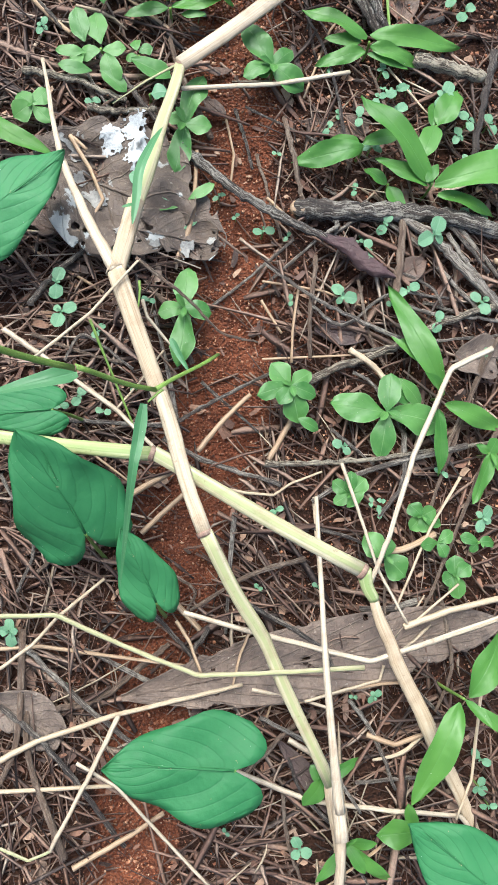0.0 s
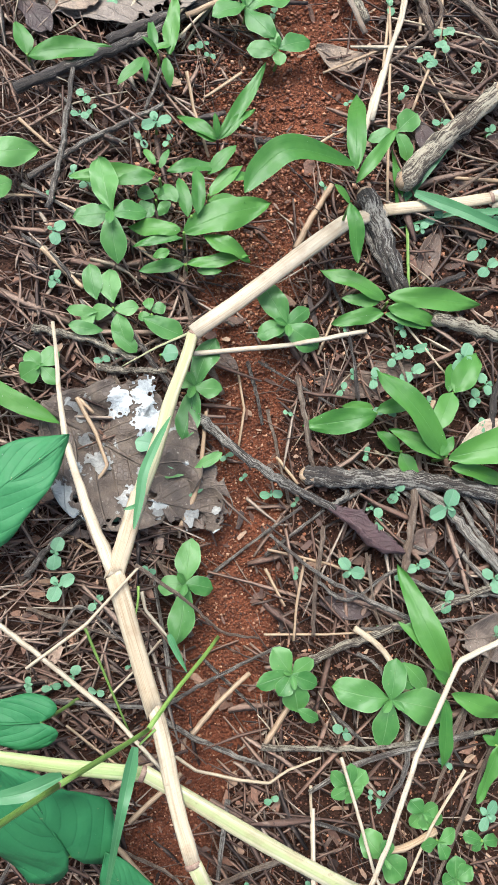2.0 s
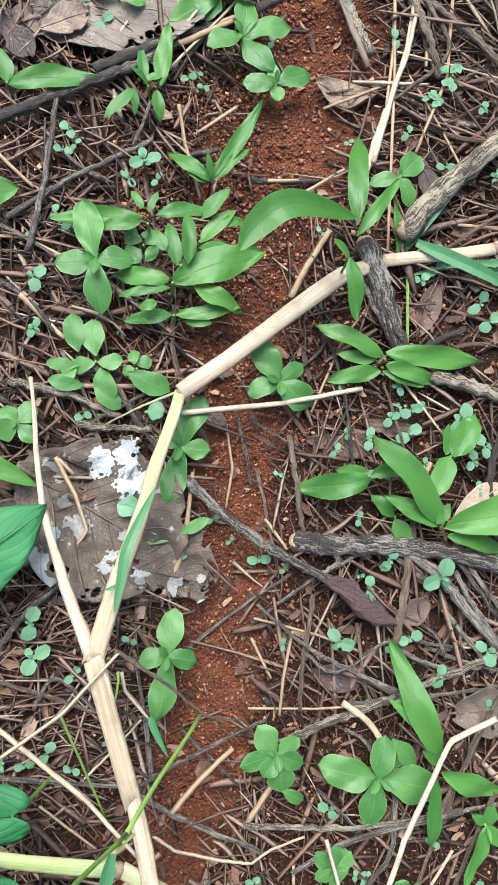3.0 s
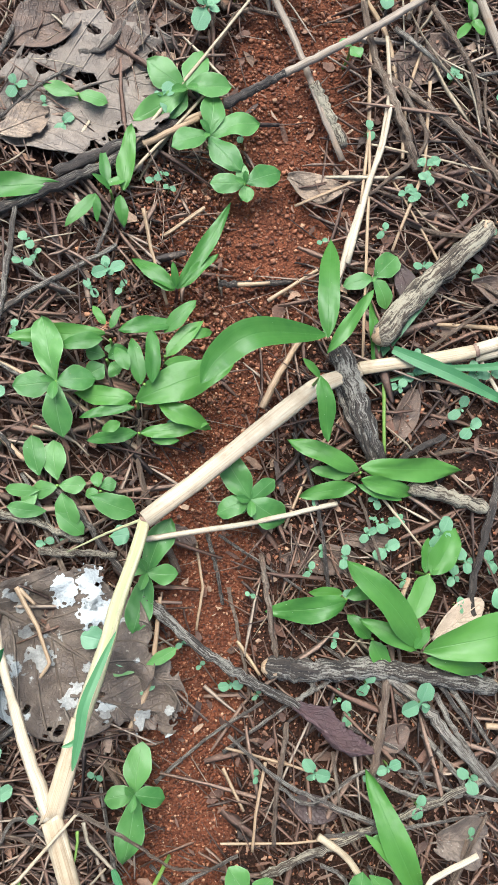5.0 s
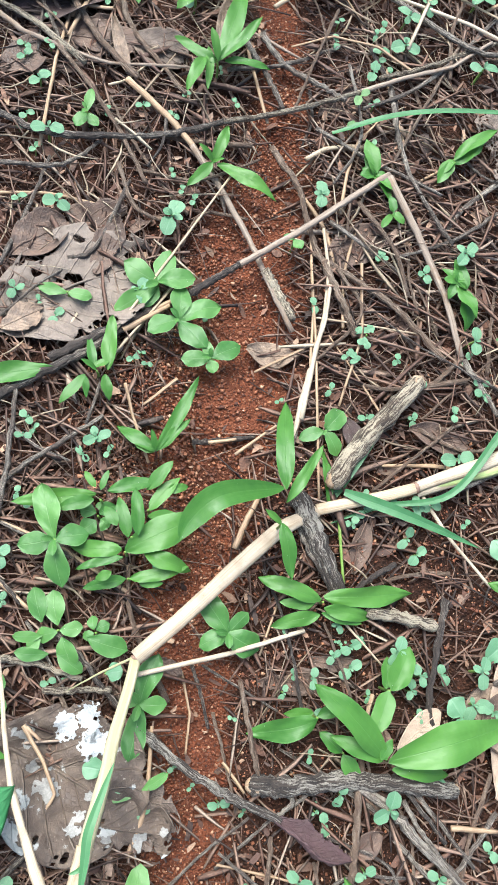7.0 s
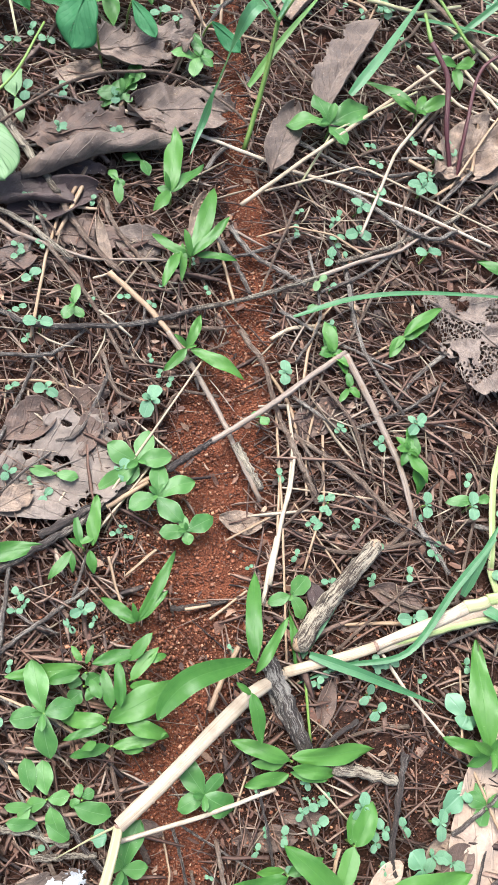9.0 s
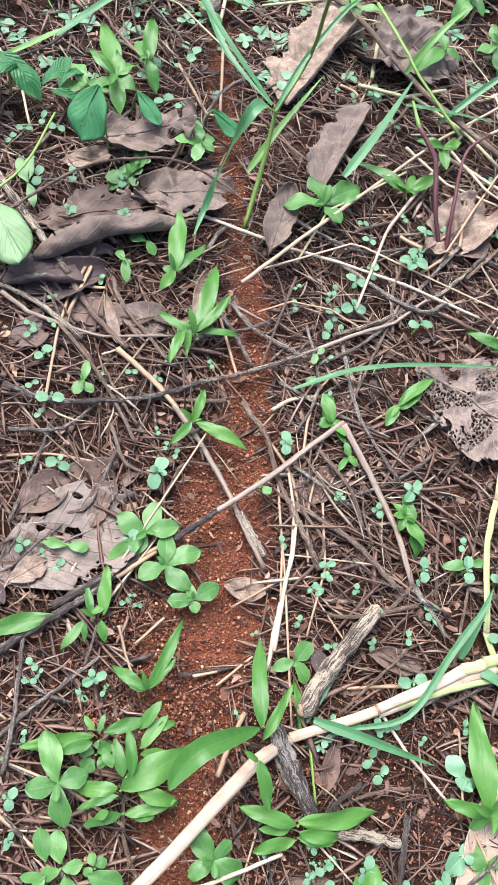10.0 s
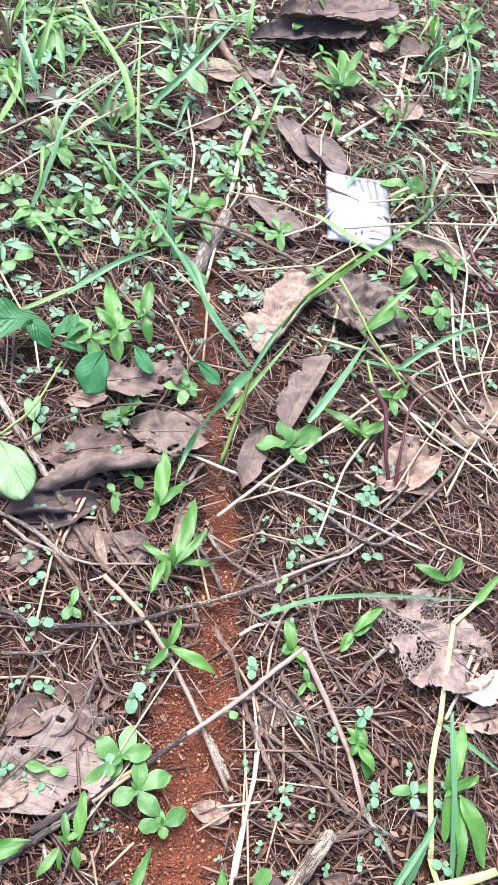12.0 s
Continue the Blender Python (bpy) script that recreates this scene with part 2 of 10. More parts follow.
def ground_material():
    """Red lateritic soil where the trail is worn bare, dark humus elsewhere."""
    m, n, l, p, out = material("soil")
    tex = n.new("ShaderNodeTexCoord")
    obj = tex.outputs["Object"]
    bare = n.new("ShaderNodeAttribute")
    bare.attribute_name = "bare"
    fine = noise_tex(n, l, obj, 620.0, 6.0, 0.75)
    mid = noise_tex(n, l, obj, 110.0, 5.0, 0.65)
    broad = noise_tex(n, l, obj, 14.0, 4.0)
    grain = node(n, l, "ShaderNodeTexVoronoi", {"Vector": obj, "Scale": 520.0}).outputs["Distance"]
    red = mix(n, l, ramp(n, l, mid, (0.3, (0, 0, 0)), (0.7, (1, 1, 1))), (0.115, 0.036, 0.019), (0.27, 0.085, 0.040))
    red = mix(n, l, ramp(n, l, fine, (0.53, (0, 0, 0)), (0.70, (0.9, 0.9, 0.9))), red, (0.40, 0.155, 0.076))
    red = mix(n, l, ramp(n, l, broad, (0.48, (0, 0, 0)), (0.72, (0.6, 0.6, 0.6))), red, (0.060, 0.024, 0.014))
    hum = mix(n, l, ramp(n, l, mid, (0.3, (0, 0, 0)), (0.7, (1, 1, 1))), (0.018, 0.009, 0.006), (0.085, 0.034, 0.019))
    hum = mix(n, l, ramp(n, l, fine, (0.5, (0, 0, 0)), (0.8, (0.8, 0.8, 0.8))), hum, (0.13, 0.056, 0.032))
    edge = math_node(n, l, "ADD", bare.outputs["Fac"], math_node(n, l, "MULTIPLY", math_node(n, l, "SUBTRACT", mid, 0.5), 0.9))
    col = mix(n, l, ramp(n, l, edge, (0.25, (0, 0, 0)), (0.6, (1, 1, 1))), hum, red)
    l.new(col, p.inputs["Base Color"])
    p.inputs["Roughness"].default_value = 0.95
    p.inputs["Specular IOR Level"].default_value = 0.2
    h = math_node(n, l, "SUBTRACT", math_node(n, l, "ADD", fine, math_node(n, l, "MULTIPLY", mid, 2.2)), math_node(n, l, "MULTIPLY", grain, 1.1))
    b = node(n, l, "ShaderNodeBump", {"Strength": 1.0, "Distance": 0.005, "Height": h})
    l.new(b.outputs[0], p.inputs["Normal"])
    return m


MAT = {
    "soil": ground_material(),
    # living leaves
    "herb": leaf_material("herb_leaf", (0.031, 0.116, 0.022), (0.100, 0.226, 0.056), (0.19, 0.30, 0.13), 6.0, 0.40, 0.045, 0.25, 0.45, 0.05),
    "lance": leaf_material("lance_leaf", (0.023, 0.099, 0.013), (0.077, 0.194, 0.031), (0.085, 0.205, 0.050), 0.0, 0.42, 0.035),
    "heart": leaf_material("heart_leaf", (0.017, 0.118, 0.036), (0.042, 0.182, 0.062), (0.012, 0.088, 0.027), 6.0, 0.6, 0.022, 0.6, 0.6, 0.22, 0.34),
    "veined": leaf_material("veined_leaf", (0.018, 0.108, 0.030), (0.046, 0.18, 0.055), (0.007, 0.055, 0.018), 9.0, 0.42, 0.05, 0.0, 0.35, 0.4, 0.7),
    "sprout": leaf_material("sprout_leaf", (0.072, 0.185, 0.092), (0.155, 0.288, 0.165), (0.18, 0.31, 0.19), 0.0, 0.42, 0.12),
    "grass": leaf_material("grass_blade", (0.055, 0.17, 0.03), (0.16, 0.31, 0.075), (0.20, 0.34, 0.12), 0.0, 0.4, 0.12),
    "dark_grass": leaf_material("dark_grass_blade", (0.028, 0.115, 0.038), (0.080, 0.21, 0.088), (0.12, 0.25, 0.12), 0.0, 0.4, 0.12),
    "pale_leaf": leaf_material("pale_leaf", (0.10, 0.205, 0.075), (0.17, 0.275, 0.125), (0.05, 0.13, 0.04), 8.0, 0.5, 0.04, 0.0, 0.5, 0.7),
    # stalks
    "straw": stem_material("dry_straw", (0.45, 0.365, 0.255), (0.24, 0.165, 0.095), (0.50, 0.42, 0.31), 0.55, 0.55),
    "pale_straw": stem_material("bleached_straw", (0.46, 0.39, 0.295), (0.26, 0.185, 0.115), (0.50, 0.435, 0.34), 0.55, 0.5),
    "green_straw": stem_material("half_green_straw", (0.38, 0.335, 0.21), (0.25, 0.225, 0.12), (0.45, 0.395, 0.30), 0.5, 0.4, (0.27, 0.29, 0.13)),
    "lime_stalk": stem_material("yellow_green_stalk", (0.33, 0.35, 0.165), (0.23, 0.265, 0.10), (0.42, 0.42, 0.25), 0.45, 0.2, (0.22, 0.29, 0.10)),
    "node": stem_material("node_ring", (0.22, 0.135, 0.095), (0.10, 0.052, 0.042), (0.30, 0.21, 0.15), 0.6, 0.6),
    "green_stem": stem_material("green_stem", (0.16, 0.26, 0.05), (0.09, 0.17, 0.03), (0.22, 0.29, 0.08), 0.42, 0.05),
    "red_stem": stem_material("red_stem", (0.075, 0.018, 0.020), (0.035, 0.009, 0.012), (0.10, 0.03, 0.03), 0.42, 0.05),
    "tan": stem_material("tan_stalk", (0.36, 0.25, 0.15), (0.18, 0.11, 0.065), (0.42, 0.31, 0.21), 0.65, 0.5),
    "grey_straw": stem_material("weathered_stalk", (0.245, 0.192, 0.150), (0.115, 0.083, 0.063), (0.33, 0.27, 0.215), 0.75, 0.8),
    # twigs
    "bark": bark_material("grey_bark", (0.030, 0.022, 0.018), (0.165, 0.125, 0.098), (0.44, 0.39, 0.32), 0.75, 0.8, 300.0, 0.495),
    "dark_bark": bark_material("dark_bark", (0.010, 0.008, 0.007), (0.085, 0.060, 0.047), (0.36, 0.31, 0.25), 0.7, 0.8, 300.0, 0.515),
    "brown_bark": bark_material("brown_bark", (0.075, 0.044, 0.028), (0.21, 0.135, 0.09), (0.40, 0.32, 0.24), 0.75, 0.6, 300.0, 0.51),
    "flecked_bark": bark_material("flecked_bark", (0.022, 0.015, 0.011), (0.12, 0.082, 0.055), (0.48, 0.41, 0.30), 0.85, 0.9, 600.0, 0.465),
    "speckled_bark": bark_material("speckled_bark", (0.014, 0.010, 0.008), (0.075, 0.054, 0.042), (0.40, 0.36, 0.30), 0.8, 0.9, 700.0, 0.50),
    # fallen leaves
    "grey_leaf": dead_leaf_material("grey_fallen_leaf", (0.090, 0.062, 0.046), (0.205, 0.155, 0.118), (0.18, 0.138, 0.11)),
    "lichen_leaf": dead_leaf_material("lichened_leaf", (0.066, 0.045, 0.032), (0.150, 0.112, 0.082), (0.13, 0.095, 0.068), 0.02, (0.33, 0.33, 0.31)),
    "dull_lichen": litter_material("dull_lichen", (0.0, (0.20, 0.19, 0.17)), (1.0, (0.34, 0.33, 0.31))),
    "lichen": litter_material("lichen", (0.0, (0.40, 0.41, 0.405)), (1.0, (0.52, 0.53, 0.525))),
    "umber_leaf": dead_leaf_material("umber_fallen_leaf", (0.098, 0.066, 0.049), (0.200, 0.146, 0.110), (0.185, 0.135, 0.10)),
    "brown_leaf": dead_leaf_material("brown_fallen_leaf", (0.075, 0.045, 0.032), (0.16, 0.10, 0.07), (0.19, 0.125, 0.09)),
    "dark_leaf": dead_leaf_material("dark_fallen_leaf", (0.024, 0.014, 0.014), (0.066, 0.038, 0.036), (0.075, 0.047, 0.042)),
    "ashen_leaf": dead_leaf_material("ashen_fallen_leaf", (0.122, 0.094, 0.074), (0.228, 0.180, 0.143), (0.195, 0.153, 0.122), 0.0, (0.7, 0.7, 0.7), 0.5, 0.55),
    "tan_leaf": dead_leaf_material("tan_fallen_leaf", (0.19, 0.125, 0.082), (0.34, 0.25, 0.178), (0.30, 0.215, 0.15)),
    "buff_leaf": dead_leaf_material("buff_fallen_leaf", (0.34, 0.245, 0.175), (0.46, 0.35, 0.265), (0.42, 0.32, 0.24), 0.0, (0.7, 0.7, 0.7), 0.2, 0.35),
    "plum_leaf": dead_leaf_material("plum_fallen_leaf", (0.026, 0.011, 0.013), (0.066, 0.031, 0.033), (0.07, 0.036, 0.036), 0.0, (0.7, 0.7, 0.7), 0.2, 0.3),
    "lace_leaf": dead_leaf_material("lacy_leaf", (0.13, 0.092, 0.070), (0.25, 0.19, 0.15), (0.27, 0.21, 0.165), 0.0, (0.7, 0.7, 0.7), 1.6),
    # broken bits
    "bits": litter_material("litter_bits", (0.0, (0.024, 0.014, 0.011)), (0.3, (0.085, 0.042, 0.028)), (0.62, (0.185, 0.100, 0.066)), (0.9, (0.255, 0.168, 0.122)), (1.0, (0.37, 0.285, 0.215))),
    "scraps": litter_material("leaf_scraps", (0.0, (0.032, 0.019, 0.015)), (0.4, (0.090, 0.048, 0.034)), (0.78, (0.165, 0.096, 0.066)), (1.0, (0.31, 0.21, 0.15))),
    "dry_grass": litter_material("dry_grass_bits", (0.0, (0.20, 0.145, 0.095)), (0.5, (0.31, 0.235, 0.155)), (1.0, (0.45, 0.365, 0.26))),
    "flakes": litter_material("leaf_flakes", (0.0, (0.032, 0.016, 0.011)), (0.4, (0.105, 0.046, 0.028)), (0.78, (0.205, 0.098, 0.058)), (1.0, (0.37, 0.24, 0.155))),
    "crumbs": litter_material("soil_crumbs", (0.0, (0.075, 0.024, 0.012)), (0.45, (0.18, 0.058, 0.028)), (0.78, (0.31, 0.110, 0.050)), (0.93, (0.46, 0.20, 0.10)), (1.0, (0.60, 0.36, 0.22))),
}


# The lie of the land: a shallow worn trail winds through forest litter.
TRAIL_Y = (-0.6, -0.2, 0.0, 0.04, 0.08, 0.14, 0.25, 0.33, 0.39, 0.45, 0.52, 0.60, 0.65, 0.75, 0.87, 1.04, 1.25, 1.5, 2.2)
TRAIL_X = (-0.06, -0.02, 0.008, 0.024, 0.036, 0.043, 0.046, 0.047, 0.057, 0.069, 0.080, 0.095, 0.112, 0.121, 0.108, 0.100, 0.107, 0.115, 0.13)
TRAIL_W = (0.018, 0.018, 0.024, 0.028, 0.026, 0.022, 0.021, 0.026, 0.035, 0.041, 0.038, 0.029, 0.019, 0.014, 0.011, 0.011, 0.010, 0.008, 0.004)


def bareness(x, y):
    """1 on the bare trail, 0 in the litter."""
    off = np.abs(x - np.interp(y, TRAIL_Y, TRAIL_X)) / np.interp(y, TRAIL_Y, TRAIL_W)
    ends = np.clip((y + 0.8) / 0.4, 0.0, 1.0) * np.clip((2.5 - y) / 0.5, 0.0, 1.0)
    return np.clip(1.55 - off * 0.9, 0.0, 1.0) * ends


def waves(x, y, size, seed, count=7):
    """Smooth unevenness of a given size from a few crossing waves, about -1 to 1."""
    rng = np.random.RandomState(seed)
    total = np.zeros_like(np.asarray(x, float))
    for _ in range(count):
        a, ph, k = rng.uniform(0, 2 * math.pi), rng.uniform(0, 2 * math.pi), 2 * math.pi / (size * rng.uniform(0.7, 1.5))
        total = total + np.sin(k * (np.cos(a) * x + np.sin(a) * y) + ph)
    return total / count ** 0.5 / 1.2


def land(x, y):
    """Height of the soil."""
    near = np.exp(-((np.maximum(np.hypot(x - 0.15, y - 0.8) - 2.5, 0)) / 2.0))
    z = 0.0035 * waves(x, y, 0.16, 3) + 0.0022 * waves(x, y, 0.055, 4) + 0.0009 * waves(x, y, 0.017, 5)
    z = z - 0.009 * bareness(x, y) - 0.011
    return z * near + (1 - near) * 0.25 * waves(x, y, 9.0, 6)


def land_at(x, y):
    return float(land(np.array(x, float), np.array(y, float)))


def spread(lo, hi, step, far):
    """Fine even steps between lo and hi, then ever wider ones out to far."""
    inner = list(np.arange(lo, hi + step / 2, step))
    out_hi, out_lo, s = [inner[-1]], [inner[0]], step
    while out_hi[-1] < far:
        s *= 1.35
        out_hi.append(out_hi[-1] + s)
        out_lo.append(out_lo[-1] - s)
    return np.array(out_lo[:0:-1] + inner + out_hi[1:])


def build_ground():
    xs, ys = spread(-0.45, 0.85, 0.0045, 80), spread(-0.35, 2.05, 0.0045, 80)
    gx, gy = np.meshgrid(xs, ys)
    gz = land(gx, gy)
    nx, ny = len(xs), len(ys)
    co = np.stack([gx, gy, gz], -1).reshape(-1, 3)
    i = (np.arange(ny - 1)[:, None] * nx + np.arange(nx - 1)[None]).ravel()
    quads = np.stack([i, i + 1, i + 1 + nx, i + nx], -1)
    me = bpy.data.meshes.new("ground")
    me.vertices.add(len(co))
    me.vertices.foreach_set("co", co.ravel())
    me.loops.add(quads.size)
    me.loops.foreach_set("vertex_index", quads.ravel())
    me.polygons.add(len(quads))
    me.polygons.foreach_set("loop_start", np.arange(0, quads.size, 4))
    me.update()
    me.polygons.foreach_set("use_smooth", np.ones(len(quads), bool))
    bare = me.attributes.new("bare", "FLOAT", "POINT")
    bare.data.foreach_set("value", bareness(gx, gy).ravel().astype(np.float32))
    me.materials.append(MAT["soil"])
    me.validate()
    return tagged(new("ground", me), "red earth and dark humus with a worn bare trail", "ground", kind="structure")


build_ground()


# Builders
def part(name, bm, mat, parent, label="", smooth=True):
    me = bpy.data.meshes.new(name)
    bm.to_mesh(me)
    bm.free()
    me.materials.append(MAT[mat] if isinstance(mat, str) else mat)
    if smooth:
        me.polygons.foreach_set("use_smooth", [True] * len(me.polygons))
    ob = new(name, me)
    ob.parent = parent
    if label:
        tagged(ob, label)
    return ob


def thing(name, at, label, category, group="", yaw=0.0):
    ob = new(name)
    ob.empty_display_size = 0.01
    ob.matrix_world = pose(*at, 0, 0, yaw)
    return tagged(ob, label, category, group)


def curve_points(pts, per=6):
    """A smooth line through a few points."""
    pts = [Vector(p) for p in pts]
    if len(pts) == 2:
        return [pts[0].lerp(pts[1], i / per) for i in range(per + 1)]
    ext = [2 * pts[0] - pts[1]] + pts + [2 * pts[-1] - pts[-2]]
    out = []
    for a, b, c, d in zip(ext, ext[1:], ext[2:], ext[3:]):
        for i in range(per):
            t = i / per
            out.append(0.5 * (2 * b + (c - a) * t + (2 * a - 5 * b + 4 * c - d) * t * t + (3 * b - a - 3 * c + d) * t ** 3))
    return out + [pts[-1]]


def kinked_points(pts, per=4):
    """A line of straight stretches with slightly eased bends, as dry stalks have."""
    pts, out = [Vector(p) for p in pts], []
    for a, b in zip(pts, pts[1:]):
        out += [a.lerp(b, t) for t in np.linspace(0.04 if out else 0.0, 0.96 if b is not pts[-1] else 1.0, per + 1)]
    return out


def add_tube(bm, line, radii, sides=8, rough=0.0, seed=0, flat=1.0):
    """A closed tube along a line, with a map of turns and metres along it."""
    uv = bm.loops.layers.uv.verify()
    rng = random.Random(seed)
    rows, run, side = [], [0.0], None
    for i, p in enumerate(line):
        way = (line[min(i + 1, len(line) - 1)] - line[max(i - 1, 0)]).normalized()
        if side is None:
            side = way.cross(Vector((0, 0, 1)))
            side = side.normalized() if side.length > 0.05 else Vector((1, 0, 0))
        side = (side - way * side.dot(way)).normalized()
        up = side.cross(way)
        r = radii[i]
        ring = []
        for k in range(sides):
            a = 2 * math.pi * k / sides
            f = r * (1 + rough * rng.uniform(-1, 1))
            ring.append(bm.verts.new(p + side * (math.cos(a) * f) + up * (math.sin(a) * f * flat)))
        rows.append(ring)
        if i:
            run.append(run[-1] + (line[i] - line[i - 1]).length)
    for i in range(len(rows) - 1):
        for k in range(sides):
            f = bm.faces.new((rows[i][k], rows[i][(k + 1) % sides], rows[i + 1][(k + 1) % sides], rows[i + 1][k]))
            for lp, (u, v) in zip(f.loops, ((k, i), (k + 1, i), (k + 1, i + 1), (k, i + 1))):
                lp[uv].uv = (u / sides, run[v])
    for ring, flip in ((rows[0], True), (rows[-1], False)):
        f = bm.faces.new(ring[::-1] if flip else ring)
        for lp in f.loops:
            lp[uv].uv = (0.5, 0.0)
    bm.normal_update()
    return bm


def ramp_radii(n, r0, r1, seed=0, knots=0.0):
    rng = random.Random(seed)
    return [r0 + (r1 - r0) * i / max(n - 1, 1) + r0 * knots * rng.uniform(-0.5, 1) for i in range(n)]


TWIG_LABEL = {
    "bark": "weathered grey-brown twig with pale crust lying in litter",
    "dark_bark": "dark damp twig lying on the forest floor",
    "brown_bark": "reddish-brown dry twig lying across the litter",
    "flecked_bark": "thick dead branch with pale flecked bark in litter",
    "straw": "dry yellow straw stalk lying on the ground",
    "pale_straw": "bleached white straw stalk lying over the litter",
    "green_straw": "half-green grass stalk lying over the litter",
    "green_stem": "thin green living stem over the litter",
    "tan": "tan dry plant stalk lying among the litter",
    "grey_straw": "weathered grey-tan stalk lying over the litter",
}
STICK_N = [0]


def stick(pts, r0, r1, mat, label=""):
    """A fallen stick through a few points, r0 and r1 its radii; a twig stays one piece, with a broken end."""
    STICK_N[0] += 1
    seed = STICK_N[0]
    woody = "bark" in mat
    base = Vector(pts[0])
    rng = random.Random(seed)
    line = (curve_points if woody or mat in ("green_stem", "red_stem") else kinked_points)([Vector(p) - base for p in pts], 9 if woody else 5)
    wob = min(0.3 * r0, 0.0007) if woody else 0.12 * r0
    line = [p + Vector((rng.uniform(-wob, wob), rng.uniform(-wob, wob), rng.uniform(-wob, wob))) for p in line]
    bm = bmesh.new()
    if r0 > 0.004 and woody:
        # broken ends
        line = [line[0] + (line[0] - line[1]).normalized() * r0 * 0.5] + line + [line[-1] + (line[-1] - line[-2]).normalized() * r1 * 0.5]
        radii = ramp_radii(len(line), r0, r1, seed, 0.1)
        radii[0], radii[-1] = radii[0] * 0.6, radii[-1] * 0.55
        add_tube(bm, line, radii, 12, 0.2, seed)
    else:
        add_tube(bm, line, ramp_radii(len(line), r0, r1, seed, (0.07 if r0 > 0.004 else 0.16) if woody else 0.06), 9 if r0 > 0.003 else 6, 0.14 if woody else 0.06, seed, 1.0 if woody else 0.75)
    name = "twig" if woody else "straw_stalk" if "straw" in mat or "stalk" in mat else "dry_stalk" if mat == "tan" else "stem"
    if r0 > 0.006 and woody:
        name = "branch"
    if name == "branch":
        root = thing(name, base, label or TWIG_LABEL[mat], "branch", "fallen sticks")
        body = part("bark", bm, mat, root)
        for tip, way, r in ((line[1], line[0] - line[2], r0), (line[-2], line[-1] - line[-3], r1)):
            way = way.normalized()
            bm = bmesh.new()
            add_tube(bm, [tip + way * (r * d) for d in (-0.6, 0.3, 0.55, 0.8)], [r * 0.8, r * 0.78, r * 0.6, r * 0.3], 9, 0.25, seed)
            part("broken_end", bm, "tan", root, "pale splintered broken end")
        for i in range(3):
            at = rng.randrange(3, len(line) - 4)
            up = Vector((rng.uniform(-0.5, 0.5), rng.uniform(-0.5, 0.5), 1)).normalized()
            bm = bmesh.new()
            add_tube(bm, [line[at + k] + up * (r0 * 0.78) for k in range(4)], [r0 * q for q in (0.12, 0.34, 0.38, 0.1)], 7, 0.3, seed + i, 0.7)
            part("bark_ridge", bm, mat, body)
        return root
    me = bpy.data.meshes.new(name)
    bm.to_mesh(me)
    bm.free()
    me.materials.append(MAT[mat])
    me.polygons.foreach_set("use_smooth", [True] * len(me.polygons))
    ob = new(name, me)
    ob.location = base
    return tagged(ob, label or TWIG_LABEL[mat], "twig" if woody else "dry stalk", "fallen sticks")


def half_width(shape, v):
    if shape == "oval":
        t = v ** 1.22
        return max(0.07, (4 * t * (1 - t)) ** 0.72) if v < 0.97 else (4 * t * (1 - t)) ** 0.72
    if shape == "lance":
        return max(0.10, 2.53 * v ** 0.6 * (1 - v) ** 0.75) if v < 0.95 else 2.53 * v ** 0.6 * (1 - v) ** 0.75
    if shape == "round":
        return 0.10 if v < 0.06 else max(0.10, (max(0.0, 1 - ((v - 0.56) / 0.45) ** 2)) ** 0.55)
    if shape == "blade":
        return min(1.0, 0.55 + v * 3) * (1 - v ** 2.2) ** 0.8
    if shape == "heart":
        return (1 - v) * (0.94 + 1.55 * v) if v < 1 else 0.0
    return (4 * v * (1 - v)) ** 0.5


def leaf_mesh(length, width, shape, lift=0.25, droop=0.25, fold=0.12, wave=0.02, seed=0, n=9, m=3, lobe=0.26):
    """A leaf blade from its foot along +y, mapped across and along."""
    rng = random.Random(seed)
    bm = bmesh.new()
    uv = bm.loops.layers.uv.verify()
    ph, bend = rng.uniform(0, 6.28), rng.uniform(-0.14, 0.14)
    rows = []
    for i in range(n + 1):
        v = i / n
        w = half_width(shape, v) * width / 2 * (1 + 0.07 * math.sin(ph * 3 + 11 * v))
        row = []
        for j in range(-m, m + 1):
            s = j / m
            y = length * v
            if shape == "heart":
                y -= lobe * length * math.sin(math.pi * min(abs(s), 1.0) ** 0.8 * 0.86) * (1 - v) ** 2.4
            z = length * (lift * v - droop * v * v) + fold * abs(s) * w
            z += wave * width * math.sin(ph + 9 * v + 2.5 * s) * abs(s) + 0.35 * wave * length * math.sin(2 * ph + 6 * v) * v
            row.append(bm.verts.new((s * w + bend * length * v * v, y, z)))
        rows.append(row)
    for i in range(n):
        for j in range(2 * m):
            q = ((i, j), (i, j + 1), (i + 1, j + 1), (i + 1, j))
            f = bm.faces.new([rows[a][b] for a, b in q])
            for lp, (a, b) in zip(f.loops, q):
                lp[uv].uv = (b / (2 * m), a / n)
    bm.normal_update()
    return bm


